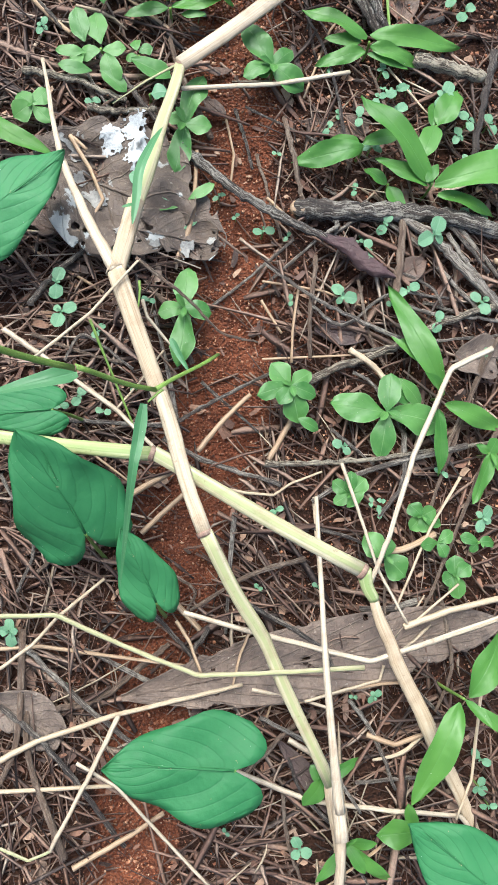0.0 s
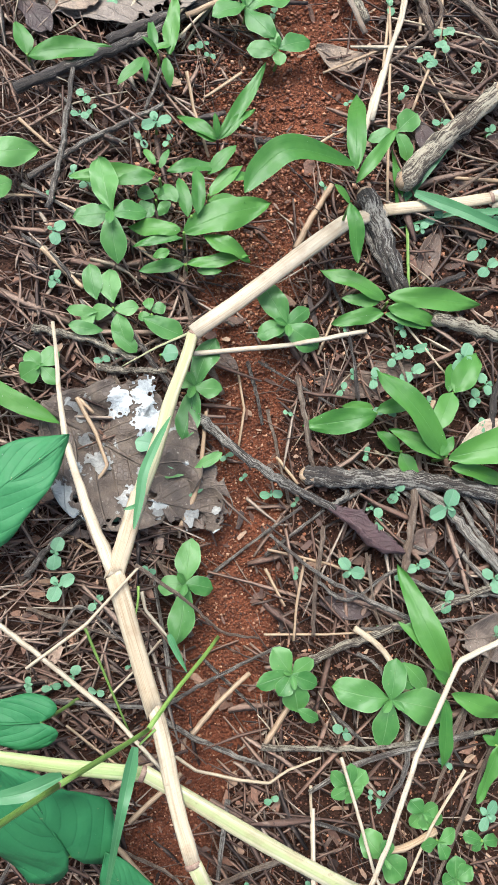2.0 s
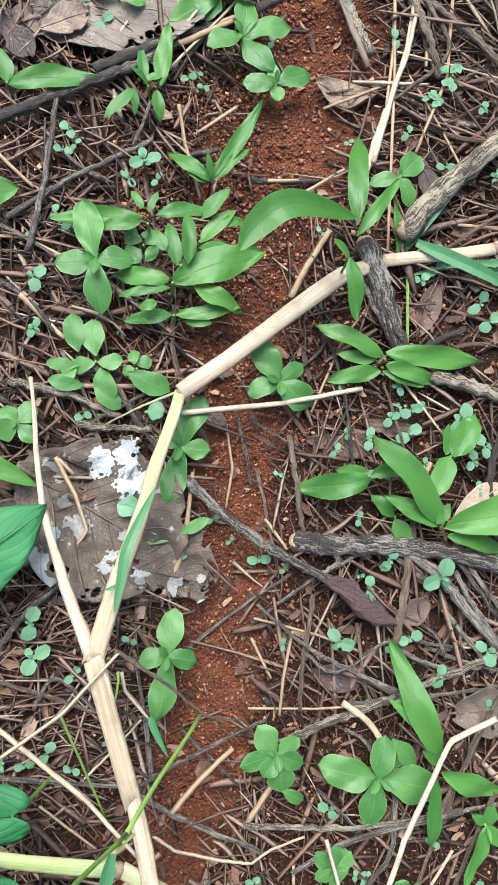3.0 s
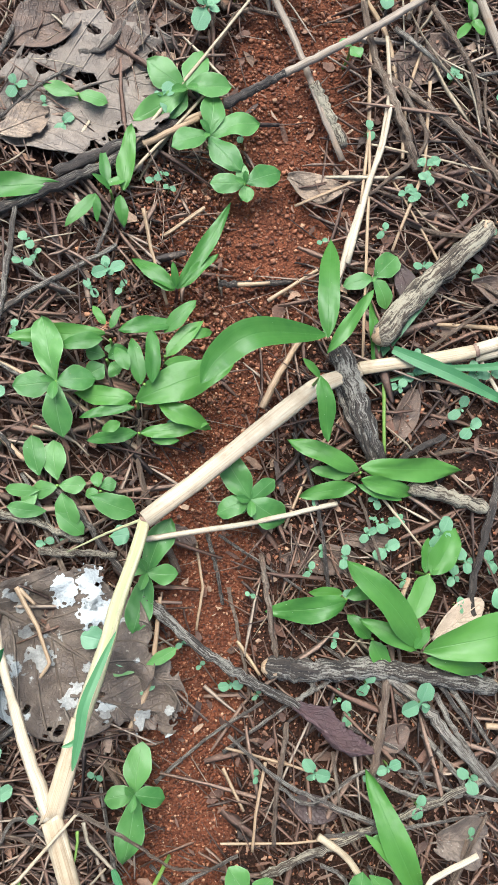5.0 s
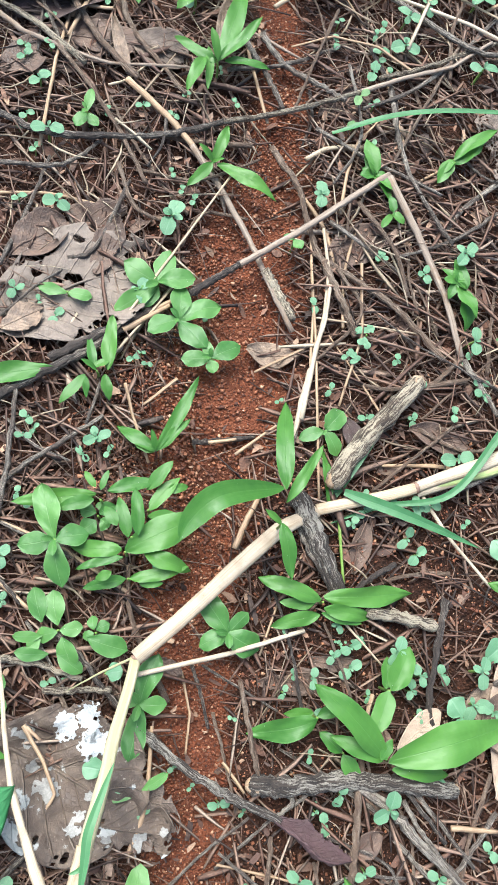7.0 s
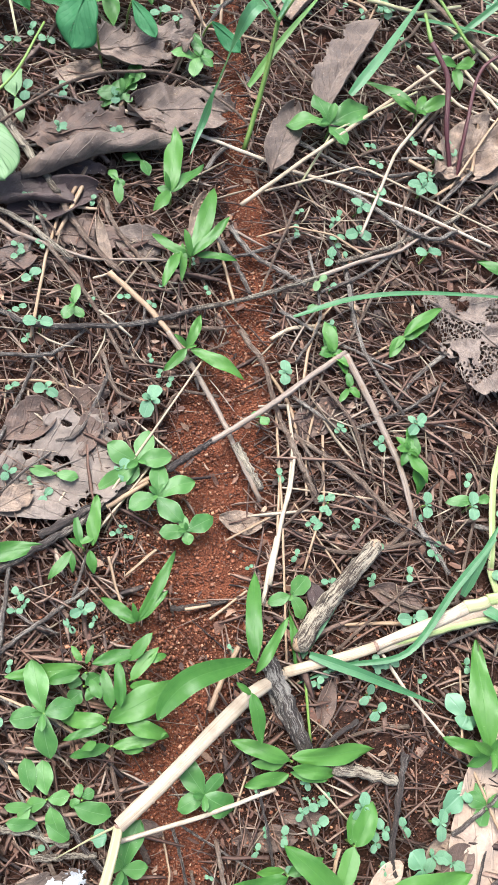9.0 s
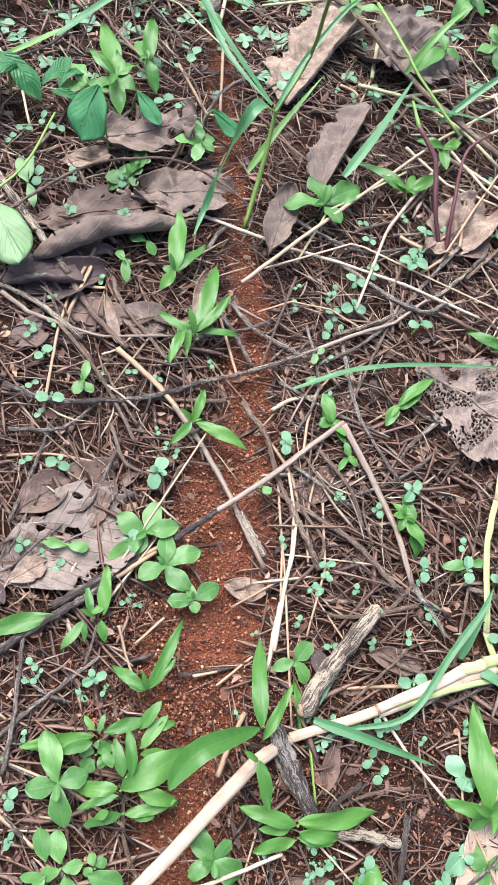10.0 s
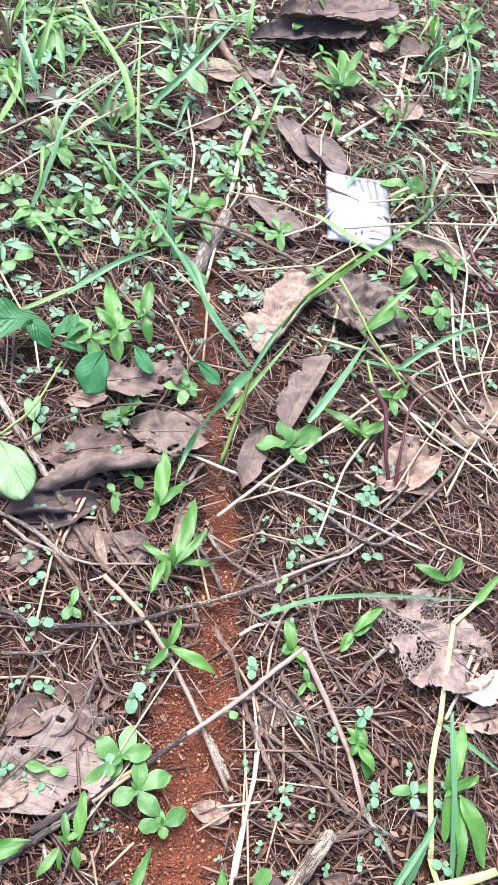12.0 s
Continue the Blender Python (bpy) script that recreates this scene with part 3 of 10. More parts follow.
LEAF_N = [0]
SHAPE = {"herb": "oval", "lance": "lance", "sprout": "round", "grass": "blade", "dark_grass": "blade", "heart": "heart", "pale_leaf": "oval", "veined": "oval"}
PLANT_LABEL = {
    "herb": "young green seedling with paired oval leaves on the litter",
    "lance": "bright green seedling with long pointed leaves in litter",
    "sprout": "tiny pale green sprout with round seed leaves",
    "grass": "small tuft of green grass blades",
    "dark_grass": "dark green grass leaf rooted in litter",
    "heart": "dark green veined leaf cluster of a creeping plant",
    "veined": "dark green corrugated leaves of a creeping herb",
    "pale_leaf": "pale yellow-green veined leaf cluster",
}


def plant(x, y, h, kind, leaves, label="", stem="green_stem", young=1):
    """A seedling: a thin stem up to height h and leaves, each (dx, dy, heading, length, width): its foot from the stem, heading in degrees from +y."""
    foot = land_at(x, y) - 0.002
    root = thing("seedling", (x, y, foot), label or PLANT_LABEL[kind], "seedling", "seedlings in the litter")
    top = max(h, 0.003) - foot
    bm = bmesh.new()
    line = curve_points([(0, 0, 0), (0.0008, -0.0006, top * 0.5), (0, 0, top)], 3)
    add_tube(bm, line, ramp_radii(len(line), 0.0011, 0.0008), 6)
    part("stem", bm, stem, root, "thin reddish stem" if stem == "red_stem" else "")
    for dx, dy, az, length, width in leaves:
        LEAF_N[0] += 1
        rng = random.Random(LEAF_N[0] * 13)
        shape = SHAPE[kind]
        long = length > 0.03
        narrow = kind == "lance"
        bm = leaf_mesh(length, width * (0.86 if narrow else 1.0), shape, rng.uniform(0.12, 0.36), rng.uniform(0.18, 0.46), rng.uniform(0.04, 0.24) if narrow else rng.uniform(-0.14, 0.22), 0.12 if long else 0.05, LEAF_N[0], 12 if long else 8, 3)
        leaf = part("leaf", bm, kind, root)
        leaf.matrix_local = pose(dx, dy, top + rng.uniform(-0.002, 0.002), rng.uniform(-5, 5), rng.uniform(-15, 15), az)
    # young leaves stand in the heart of a rosette
    if young and kind in ("herb", "lance") and len(leaves) >= 3:
        longest = max(q[3] for q in leaves)
        turn = leaves[0][2] + rng.uniform(25, 65)
        for i in range(rng.choice((1, 2)) if kind == "lance" else 2):
            size = longest * (rng.uniform(0.18, 0.34) if kind == "lance" else rng.uniform(0.2, 0.36))
            bm = leaf_mesh(size, size * (0.48 if kind == "herb" else 0.3), SHAPE[kind], 0.6, 0.3, 0.5, 0.02, LEAF_N[0] + i, 7, 2)
            part("leaf", bm, kind, root).matrix_local = pose(0, 0, top + 0.0015 + 0.001 * i, rng.uniform(5, 22), rng.uniform(-10, 10), turn + i * rng.uniform(85, 130))
    return root


SPROUTS, SPROUT_SPOTS = {}, []


def sprout(x, y, size, turn, kind=2):
    """A tiny sprout: kind 2 is a pair of seed leaves, 4 two pairs, 5 a tight rosette of buds."""
    if any(math.hypot(x - a, y - b) < 0.30 * (size + c) for a, b, c in SPROUT_SPOTS):
        return None
    SPROUT_SPOTS.append((x, y, size))
    z = land_at(x, y) + 0.0055
    tilt = random.uniform(-9, 9), random.uniform(-9, 9)
    m = pose(x, y, z, *tilt, turn) @ Matrix.Scale(size, 4)
    key = kind, len(SPROUTS) if len(SPROUTS) < 24 else random.randrange(24)
    for k in SPROUTS:
        if k[0] == kind and (len([q for q in SPROUTS if q[0] == kind]) >= 5) and random.random() < 0.5:
            key = k
    if key in SPROUTS:
        made = copy_thing(SPROUTS[key], pose(x, y, z, *tilt, turn))
        made.scale = (size,) * 3
        return made
    label = {2: "tiny pale green sprout with two round seed leaves", 3: "tiny mint green sprout with three round leaves", 4: "small mint green sprout with four round leaves", 5: "tight rosette of tiny light green buds"}[kind]
    root = thing("sprout", (x, y, z), label, "sprout", "tiny sprouts")
    root.matrix_world = m
    bm = bmesh.new()
    line = curve_points([(0, 0, -0.6), (0.02, 0.01, 0.1), (0, 0, 0.42)], 3)
    add_tube(bm, line, ramp_radii(len(line), 0.05, 0.035), 5)
    part("stem", bm, "green_stem", root)
    if kind == 5:
        spots = [(random.uniform(0, 360), random.uniform(0.05, 0.5)) for _ in range(8)]
        for az, far in spots:
            a = radians(az)
            bm = leaf_mesh(0.3, 0.26, "round", 0.3, 0.4, 0.2, 0.0, int(az), 6, 2)
            part("leaf", bm, "sprout", root).matrix_local = pose(far * math.sin(a), far * math.cos(a), 0.42, 0, 0, random.uniform(0, 360))
    else:
        heads = {2: (90, 272), 3: (80, 205, 320), 4: (85, 268, 178, 2)}[kind]
        for i, az in enumerate(heads):
            big = random.uniform(0.85, 1.0) if i < 2 else random.uniform(0.4, 0.8)
            bm = leaf_mesh(0.52 * big, random.uniform(0.36, 0.46) * big, "round", random.uniform(0.1, 0.4), random.uniform(0.1, 0.4), random.uniform(-0.1, 0.25), 0.02, i + kind, 8, 3)
            part("leaf", bm, "sprout", root).matrix_local = pose(0, 0, 0.42 + 0.02 * i, random.uniform(-6, 6), random.uniform(-8, 8), az + random.uniform(-14, 14))
        for i in range(2):
            bm = leaf_mesh(0.17, 0.10, "oval", 0.7, 0.3, 0.4, 0.0, i, 5, 2)
            part("bud", bm, "sprout", root).matrix_local = pose(0, 0, 0.46, random.uniform(10, 30), 0, heads[0] + 90 + 180 * i + random.uniform(-30, 30))
    SPROUTS[key] = root
    return root


def blade(pts, width, mat, label="long green grass blade arching over the litter", shape="blade", twist=0.3, name="grass_shoot"):
    """A long grass leaf through a few points, folded along its middle."""
    LEAF_N[0] += 1
    base = Vector(pts[0])
    root = thing(name, base, label, "grass", "grass leaves")
    line = curve_points([Vector(p) - base for p in pts], 7)
    bm = bmesh.new()
    uv = bm.loops.layers.uv.verify()
    rows, k = [], len(line) - 1
    for i, p in enumerate(line):
        way = (line[min(i + 1, k)] - line[max(i - 1, 0)]).normalized()
        side = way.cross(Vector((0, 0, 1)))
        side = side.normalized() if side.length > 0.1 else Vector((1, 0, 0))
        side = Matrix.Rotation(twist * math.sin(2.5 * i / k + LEAF_N[0]), 3, way) @ side
        up = side.cross(way)
        w = half_width(shape, i / k) * width / 2
        rows.append([bm.verts.new(p + side * (s * w) + up * (abs(s) * w * 0.3)) for s in (-1, -0.5, 0, 0.5, 1)])
    for i in range(k):
        for j in range(4):
            q = ((i, j), (i, j + 1), (i + 1, j + 1), (i + 1, j))
            f = bm.faces.new([rows[a][b] for a, b in q])
            for lp, (a, b) in zip(f.loops, q):
                lp[uv].uv = (b / 4, a / k)
    bm.normal_update()
    part("blade", bm, mat, root)
    return root


def dead_leaf(x, y, z, az, length, width, mat, label, seed=1, ragged=0.3, holes=0.0, curl=0.15, crumple=0.05, shape="oval", roll=0.0, tip=0.0, crusts=(), lace=0.0):
    """A fallen leaf: leathery sheet with an eaten edge, holes and curled rims; its middle at x, y; crusts are patches of lichen, each (across, along, size)."""
    cell = 0.0007 if lace else 0.0022
    n, m = max(14, int(length / cell)), max(8, int(width / cell))
    rng = np.random.RandomState(seed)
    ox, oy = rng.uniform(-50, 50, 2)
    bm = bmesh.new()
    uv = bm.loops.layers.uv.verify()
    rows, crusted = [], [[] for _ in crusts]
    for i in range(n + 1):
        v = i / n
        w = max(half_width(shape, v), 0.02) * width / 2 * (1 + 0.16 * noise.noise((v * 3.1, seed, 0.5)))
        row = []
        for j in range(m + 1):
            s = 2 * j / m - 1
            px, py = s * w, (v - 0.5) * length
            c = noise.noise((px * 38 + ox, py * 38 + oy, seed)) + 0.5 * noise.noise((px * 95 + ox, py * 95, seed))
            c += 1.5 * (0.3 - abs(noise.noise((px * 24 + oy, py * 24 + ox, seed + 0.4)))) + 0.7 * (0.3 - abs(noise.noise((px * 62, py * 62 + oy, seed + 0.9))))
            pz = crumple * width * c + curl * width * abs(s) ** 2.5 * (0.6 + 0.6 * math.sin(5 * v + seed)) + roll * width * max(s, 0) ** 2
            if roll and s > 0.35:
                a = (s - 0.35) * 3.4
                px, pz = (0.35 + 0.28 * math.sin(a)) * w, pz + 0.26 * w * min(1.0, roll * 2.2) * (1 - math.cos(a))
            pz += 0.0016 * abs(s * w) / 0.01 * 0.5
            row.append(bm.verts.new((px, py, pz)))
        rows.append(row)
    for i in range(n):
        for j in range(m):
            v, s = (i + 0.5) / n, 2 * (j + 0.5) / m - 1
            w = max(half_width(shape, v), 0.02) * width / 2
            px, py = s * w, (v - 0.5) * length
            edge = max(abs(s), abs(2 * v - 1))
            gnaw = noise.noise((px * 34 + oy, py * 34 + ox, 3.3)) + 0.5 * noise.noise((px * 110, py * 110 + ox, 1.3)) + 0.3 * noise.noise((px * 330, py * 330, 4.3))
            if ragged and edge > 0.35 and gnaw * ragged * 1.7 + edge > 1.03:
                continue
            fine = {"lace_leaf": 170, "lichen_leaf": 48}.get(mat, 75)
            crusty = any(math.hypot(px - cx, py - cy) < size * 1.6 for cx, cy, size in crusts)
            if holes and not crusty and noise.noise((px * fine + ox, py * fine, 9.1 + seed)) + 0.25 * noise.noise((px * 300, py * 300, seed)) > 0.62 - holes:
                continue
            if lace and noise.noise((px * 28 + ox, py * 28, 5.5)) > 0.22 - 0.1 * lace:
                near = noise.voronoi((px * 250, py * 330, seed))[0]
                if near[1] - near[0] > 0.15:
                    continue
            q = ((i, j), (i, j + 1), (i + 1, j + 1), (i + 1, j))
            f = bm.faces.new([rows[a][b] for a, b in q])
            for lp, (a, b) in zip(f.loops, q):
                lp[uv].uv = (b / m, a / n)
            for at, (cx, cy, size) in enumerate(crusts):
                if math.hypot(px - cx, py - cy) > size * 1.6:
                    continue
                c00, c01, c11, c10 = [rows[a][b].co for a, b in q]
                spot = lambda e, f_: c00.lerp(c01, e).lerp(c10.lerp(c11, e), f_)
                for e in range(4):
                    for f_ in range(4):
                        mid = spot((e + 0.5) / 4, (f_ + 0.5) / 4)
                        far = math.hypot(mid.x - cx, mid.y - cy) / size
                        if far < 0.75 + 0.7 * noise.noise((mid.x * 110, mid.y * 110, at + 0.7)) + 0.55 * noise.noise((mid.x * 420, mid.y * 420, at + 0.2)):
                            crusted[at].append([spot((e + i_) / 4, (f_ + j_) / 4) for i_, j_ in ((0, 0), (1, 0), (1, 1), (0, 1))])
    bmesh.ops.delete(bm, geom=[q for q in bm.verts if not q.link_faces], context="VERTS")
    for _ in range(1 if lace else 3):
        rim = [q for q in bm.verts if q.is_boundary]
        bmesh.ops.smooth_vert(bm, verts=rim, factor=0.5, use_axis_x=True, use_axis_y=True, use_axis_z=True)
    bm.normal_update()
    bmesh.ops.solidify(bm, geom=bm.faces[:], thickness=0.0005)
    root = thing("fallen_leaf", (x, y, z), label, "fallen leaf", "fallen leaves")
    root.matrix_world = pose(x, y, z, tip, 0, az)
    sheet = part("blade", bm, mat, root)
    bm = bmesh.new()
    mids = []
    for i in range(0, 13):
        v = 0.04 + 0.86 * i / 12
        py = (v - 0.5) * length
        c = noise.noise((ox, py * 38 + oy, seed)) + 0.5 * noise.noise((ox, py * 95, seed))
        c += 1.5 * (0.3 - abs(noise.noise((oy, py * 24 + ox, seed + 0.4)))) + 0.7 * (0.3 - abs(noise.noise((0, py * 62 + oy, seed + 0.9))))
        mids.append(Vector((0, py, crumple * width * c + 0.0002)))
    add_tube(bm, mids, ramp_radii(13, min(0.0016, width * 0.022), 0.0004), 6)
    part("midrib", bm, mat, sheet)
    for quads, (_, _, size) in zip(crusted, crusts):
        bm = bmesh.new()
        for quad in quads:
            bm.faces.new([bm.verts.new(c + Vector((0, 0, 0.0009))) for c in quad])
        bmesh.ops.remove_doubles(bm, verts=bm.verts[:], dist=0.0001)
        bmesh.ops.smooth_vert(bm, verts=[q for q in bm.verts if q.is_boundary], factor=0.6, use_axis_x=True, use_axis_y=True, use_axis_z=False)
        bm.normal_update()
        if size > 0.0085:
            part("lichen_crust", bm, "lichen", sheet, "chalky white lichen crust")
        else:
            part("lichen_crust", bm, "dull_lichen", sheet, "dull grey lichen crust")
    return root


def rolled_leaf(pts, r, flat, turn, mat, label, seed=1):
    """A fallen leaf whose front rim, along the points, curls up and over: r is the roll's radius, flat the sheet behind it, turn the roll in degrees."""
    base = Vector(pts[0])
    line = curve_points([Vector(p) - base for p in pts], 14)
    k, nf, nr = len(line) - 1, max(5, int(flat / 0.003)), max(6, int(turn / 20))
    bm = bmesh.new()
    uv = bm.loops.layers.uv.verify()
    rows = []
    for i, p in enumerate(line):
        t = i / k
        way = (line[min(i + 1, k)] - line[max(i - 1, 0)]).normalized()
        side = way.cross(Vector((0, 0, 1))).normalized()
        full = min(1.0, 0.25 + 3.2 * t, 0.2 + 3.6 * (1 - t)) * (1 + 0.22 * noise.noise((t * 5, seed, 0.3)))
        back = flat * full * (1 + 0.35 * noise.noise((t * 9, seed, 2.3)) + 0.15 * noise.noise((t * 31, seed, 4.3)))
        rr = r * full * (1 + 0.25 * noise.noise((t * 6, seed, 7.7)))
        row = []
        for j in range(nf):
            d = back * (1 - j / nf)
            lump = noise.noise((p.x * 45 + seed, (p.y + d) * 45, 1.1)) + 0.5 * noise.noise((p.x * 130, (p.y + d) * 130, seed))
            row.append(bm.verts.new(p - side * d + Vector((0, 0, 0.10 * flat * lump))))
        for j in range(nr + 1):
            a = radians(turn * (1 + 0.12 * noise.noise((t * 8, seed, 9.1)))) * j / nr
            w = rr * (1 + 0.30 * noise.noise((t * 11, a * 0.8, seed)))
            row.append(bm.verts.new(p + side * (w * math.sin(a)) + Vector((0, 0, w * (1 - math.cos(a))))))
        rows.append(row)
    m = nf + nr
    for i in range(k):
        for j in range(m):
            if j == 0 and noise.noise((i * 0.37, seed, 3.9)) > 0.12:
                continue
            q = ((i, j), (i, j + 1), (i + 1, j + 1), (i + 1, j))
            f = bm.faces.new([rows[a][b] for a, b in q])
            for lp, (a, b) in zip(f.loops, q):
                lp[uv].uv = (b / m, a / k)
    bmesh.ops.delete(bm, geom=[q for q in bm.verts if not q.link_faces], context="VERTS")
    bm.normal_update()
    bmesh.ops.solidify(bm, geom=bm.faces[:], thickness=0.0005)
    root = thing("fallen_leaf", base, label, "fallen leaf", "fallen leaves")
    part("blade", bm, mat, root)
    return root


def stalk(name, pts, radii, mats, label, category="dry stalk", nodes=()):
    """A jointed grass stalk: an internode between each two nodes or changes of colour, and swollen nodes where told."""
    base = Vector(pts[0])
    root = thing(name, base, label, category)
    loc = [Vector(p) - base for p in pts]
    cols = [mats[i % len(mats)] for i in range(len(loc) - 1)]
    cuts = [0] + [i for i in range(1, len(loc) - 1) if i in nodes or cols[i] != cols[i - 1]] + [len(loc) - 1]
    for a, b in zip(cuts, cuts[1:]):
        line = kinked_points(loc[a:b + 1], 7)
        line = [p + Vector((0.0006 * math.sin(k * 0.9 + a), 0.0006 * math.cos(k * 0.7), 0)) for k, p in enumerate(line)]
        spots = np.linspace(a, b, len(line))
        bm = bmesh.new()
        add_tube(bm, line, [float(np.interp(t, range(len(radii)), radii)) * (1 + 0.03 * math.sin(3 * t + k)) for k, t in enumerate(spots)], 14, 0.05, a, 0.55)
        part("internode", bm, cols[a], root)
    for i in nodes:
        way = (loc[min(i + 1, len(loc) - 1)] - loc[max(i - 1, 0)]).normalized()
        r = radii[i]
        bm = bmesh.new()
        add_tube(bm, [loc[i] + way * (d * r) for d in (-0.4, -0.2, 0.05, 0.3)], [r * 1.0, r * 1.09, r * 1.07, r * 0.99], 12, 0.06, i, 0.62)
        part("node", bm, "node", root, "purplish brown node ring")
    return root


def sheath(root, a, b, r0, r1, mat, seed=1):
    """A papery half-open leaf sheath round a stalk from a to b, with a torn end."""
    base = root.location
    line = curve_points([Vector(a) - base, Vector(b) - base], 8)
    bm = bmesh.new()
    uv = bm.loops.layers.uv.verify()
    rng, rows = random.Random(seed), []
    way = (line[-1] - line[0]).normalized()
    side = way.cross(Vector((0, 0, 1))).normalized()
    up = side.cross(way)
    for i, p in enumerate(line):
        r = r0 + (r1 - r0) * i / 8
        rows.append([bm.verts.new(p + way * ((0.003 * math.cos(1.7 * t) + rng.uniform(-0.001, 0.002)) if i == 8 else 0) + side * math.cos(t) * r * rng.uniform(0.97, 1.05) + up * math.sin(t) * r * 0.6) for t in np.linspace(-0.6, math.pi + 0.6, 9)])
    for i in range(8):
        for j in range(8):
            q = ((i, j), (i, j + 1), (i + 1, j + 1), (i + 1, j))
            f = bm.faces.new([rows[c][d] for c, d in q])
            for lp, (c, d) in zip(f.loops, q):
                lp[uv].uv = (d / 8, c * 0.01)
    bm.normal_update()
    bmesh.ops.solidify(bm, geom=bm.faces[:], thickness=0.0004)
    return part("sheath", bm, mat, root, "papery torn leaf sheath")


def heart_leaf(at, tip, width, label, mat="heart", lobe=0.26, stem_to=None):
    """A single heart-shaped leaf: at is the notch where its stalk joins, tip its point."""
    LEAF_N[0] += 1
    a, b = Vector(at), Vector(tip)
    d = b - a
    root = thing("creeper_leaf", a, label, "leaf")
    bm = leaf_mesh(d.length, width, "heart" if lobe else "oval", 0.10, 0.10, -0.10, 0.05, LEAF_N[0] + 40, 16, 6, lobe)
    # gentle quilting between the side veins
    for v in bm.verts:
        v.co.z += 0.0007 * math.sin(abs(v.co.x) * 260 - v.co.y * 190)
    bmesh.ops.solidify(bm, geom=bm.faces[:], thickness=0.0004)
    bl = part("blade", bm, mat, root)
    turn = pose(0, 0, 0, 0, 0, math.degrees(math.atan2(-d.x, d.y)))
    bl.matrix_local = turn @ pose(0, 0, 0, math.degrees(math.atan2(d.z, d.xy.length)), 0, 0)
    bm = bmesh.new()
    rib = [Vector((0, d.length * t, d.length * 0.10 * (t - t * t) + 0.0002)) for t in np.linspace(0.0, 0.92, 9)]
    add_tube(bm, rib, ramp_radii(9, 0.0007, 0.0002), 5)
    part("midrib", bm, mat, bl, "darker midrib")
    end = Vector(stem_to) - a if stem_to else Vector((-d.x * 0.3, -d.y * 0.3, -a.z - 0.01))
    bm = bmesh.new()
    line = curve_points([(0, 0, 0), end * 0.5 + Vector((0, 0, 0.004)), end], 6)
    add_tube(bm, line, ramp_radii(len(line), 0.0009, 0.0012), 6)
    part("leaf_stalk", bm, "green_stem", root)
    return root


# Jointed straw stalks that lie across the trail
main_stalk = stalk("grass_stalk", [(-0.0237, 0.1407, 0.05), (-0.0006, 0.0729, 0.0475), (0.0221, 0.0005, 0.0507), (0.0555, -0.0588, 0.03), (0.093, -0.139, 0.012), (0.1006, -0.1941, 0.002)], (0.0041, 0.0042, 0.0038, 0.0037, 0.0034, 0.0031,), ['straw', 'straw', 'green_straw', 'green_straw', 'straw'], "thick bleached grass stalk with greenish lower half, fallen across litter", nodes=(2,))
sheath(main_stalk, (-0.0237, 0.1387, 0.05), (-0.0006, 0.0729, 0.0475), 0.0043, 0.0043, 'straw', 3)
upper_stalk = stalk("grass_stalk", [(0.0111, 0.277, 0.0197), (-0.003, 0.222, 0.03), (-0.0217, 0.1461, 0.047), (-0.0237, 0.1387, 0.05)], (0.0031, 0.0039, 0.0043, 0.0042,), ['green_straw', 'green_straw', 'straw'], "half-green split grass stalk leaning over a lichened leaf", nodes=(0,))
sheath(upper_stalk, (-0.0135, 0.1814, 0.042), (-0.0237, 0.1387, 0.05), 0.0043, 0.0044, 'straw', 5)
stick([(-0.0237, 0.1387, 0.05), (-0.0413, 0.1735, 0.04), (-0.0569, 0.2137, 0.03), (-0.0704, 0.2808, 0.012)], 0.0036, 0.0009, "pale_straw")
blade([(-0.014, 0.175, 0.052), (-0.0165, 0.1734, 0.054), (-0.0207, 0.1722, 0.054)], 0.0023, "dark_grass", "small green leaf tip peeling from a straw stalk", shape='lance')
blade([(-0.0149, 0.1622, 0.056), (-0.0129, 0.1769, 0.056), (-0.0113, 0.1918, 0.056), (-0.0054, 0.2084, 0.052), (0.0009, 0.2239, 0.044)], 0.0050, "dark_grass", "dark green leaf blade clasping the straw stalk", shape='lance', twist=0.1)
stalk("grass_stalk", [(-0.1056, 0.053, 0.05), (-0.0044, 0.0419, 0.0478), (0.1094, -0.0213, 0.0336), (0.117, -0.0383, 0.026), (0.1299, -0.0702, 0.02), (0.1567, -0.1234, 0.008), (0.1843, -0.1803, -0.004)], (0.0033, 0.0039, 0.0044, 0.0028, 0.0041, 0.0046, 0.0031,), ['lime_stalk', 'green_straw', 'lime_stalk', 'straw', 'straw', 'straw'], "yellow-green jointed grass stalk crossing over a paler one", nodes=(1, 2))
right_stalk = stalk("grass_stalk", [(0.0111, 0.277, 0.0197), (0.0998, 0.3538, 0.014), (0.1283, 0.3686, 0.006), (0.2012, 0.3855, 0.002), (0.2740, 0.4120, 0.007), (0.2930, 0.4170, 0.008), (0.3600, 0.4290, 0.010)], (0.0047, 0.0053, 0.0040, 0.0038, 0.0050, 0.0046, 0.0036), ['pale_straw', 'pale_straw', 'straw', 'pale_straw', 'green_straw', 'lime_stalk'], "pale cream grass stalk fallen across the trail", nodes=(3,))
sheath(right_stalk, (0.2012, 0.3839, -0.002), (0.3046, 0.4161, 0.004), 0.0049, 0.0065, 'pale_straw', 7)
stick([(0.207, 0.385, -0.001), (0.2640, 0.3985, 0.004), (0.3130, 0.4065, 0.004), (0.3600, 0.4140, 0.005)], 0.0030, 0.0026, "lime_stalk", "half-green grass stalk lying over the litter")
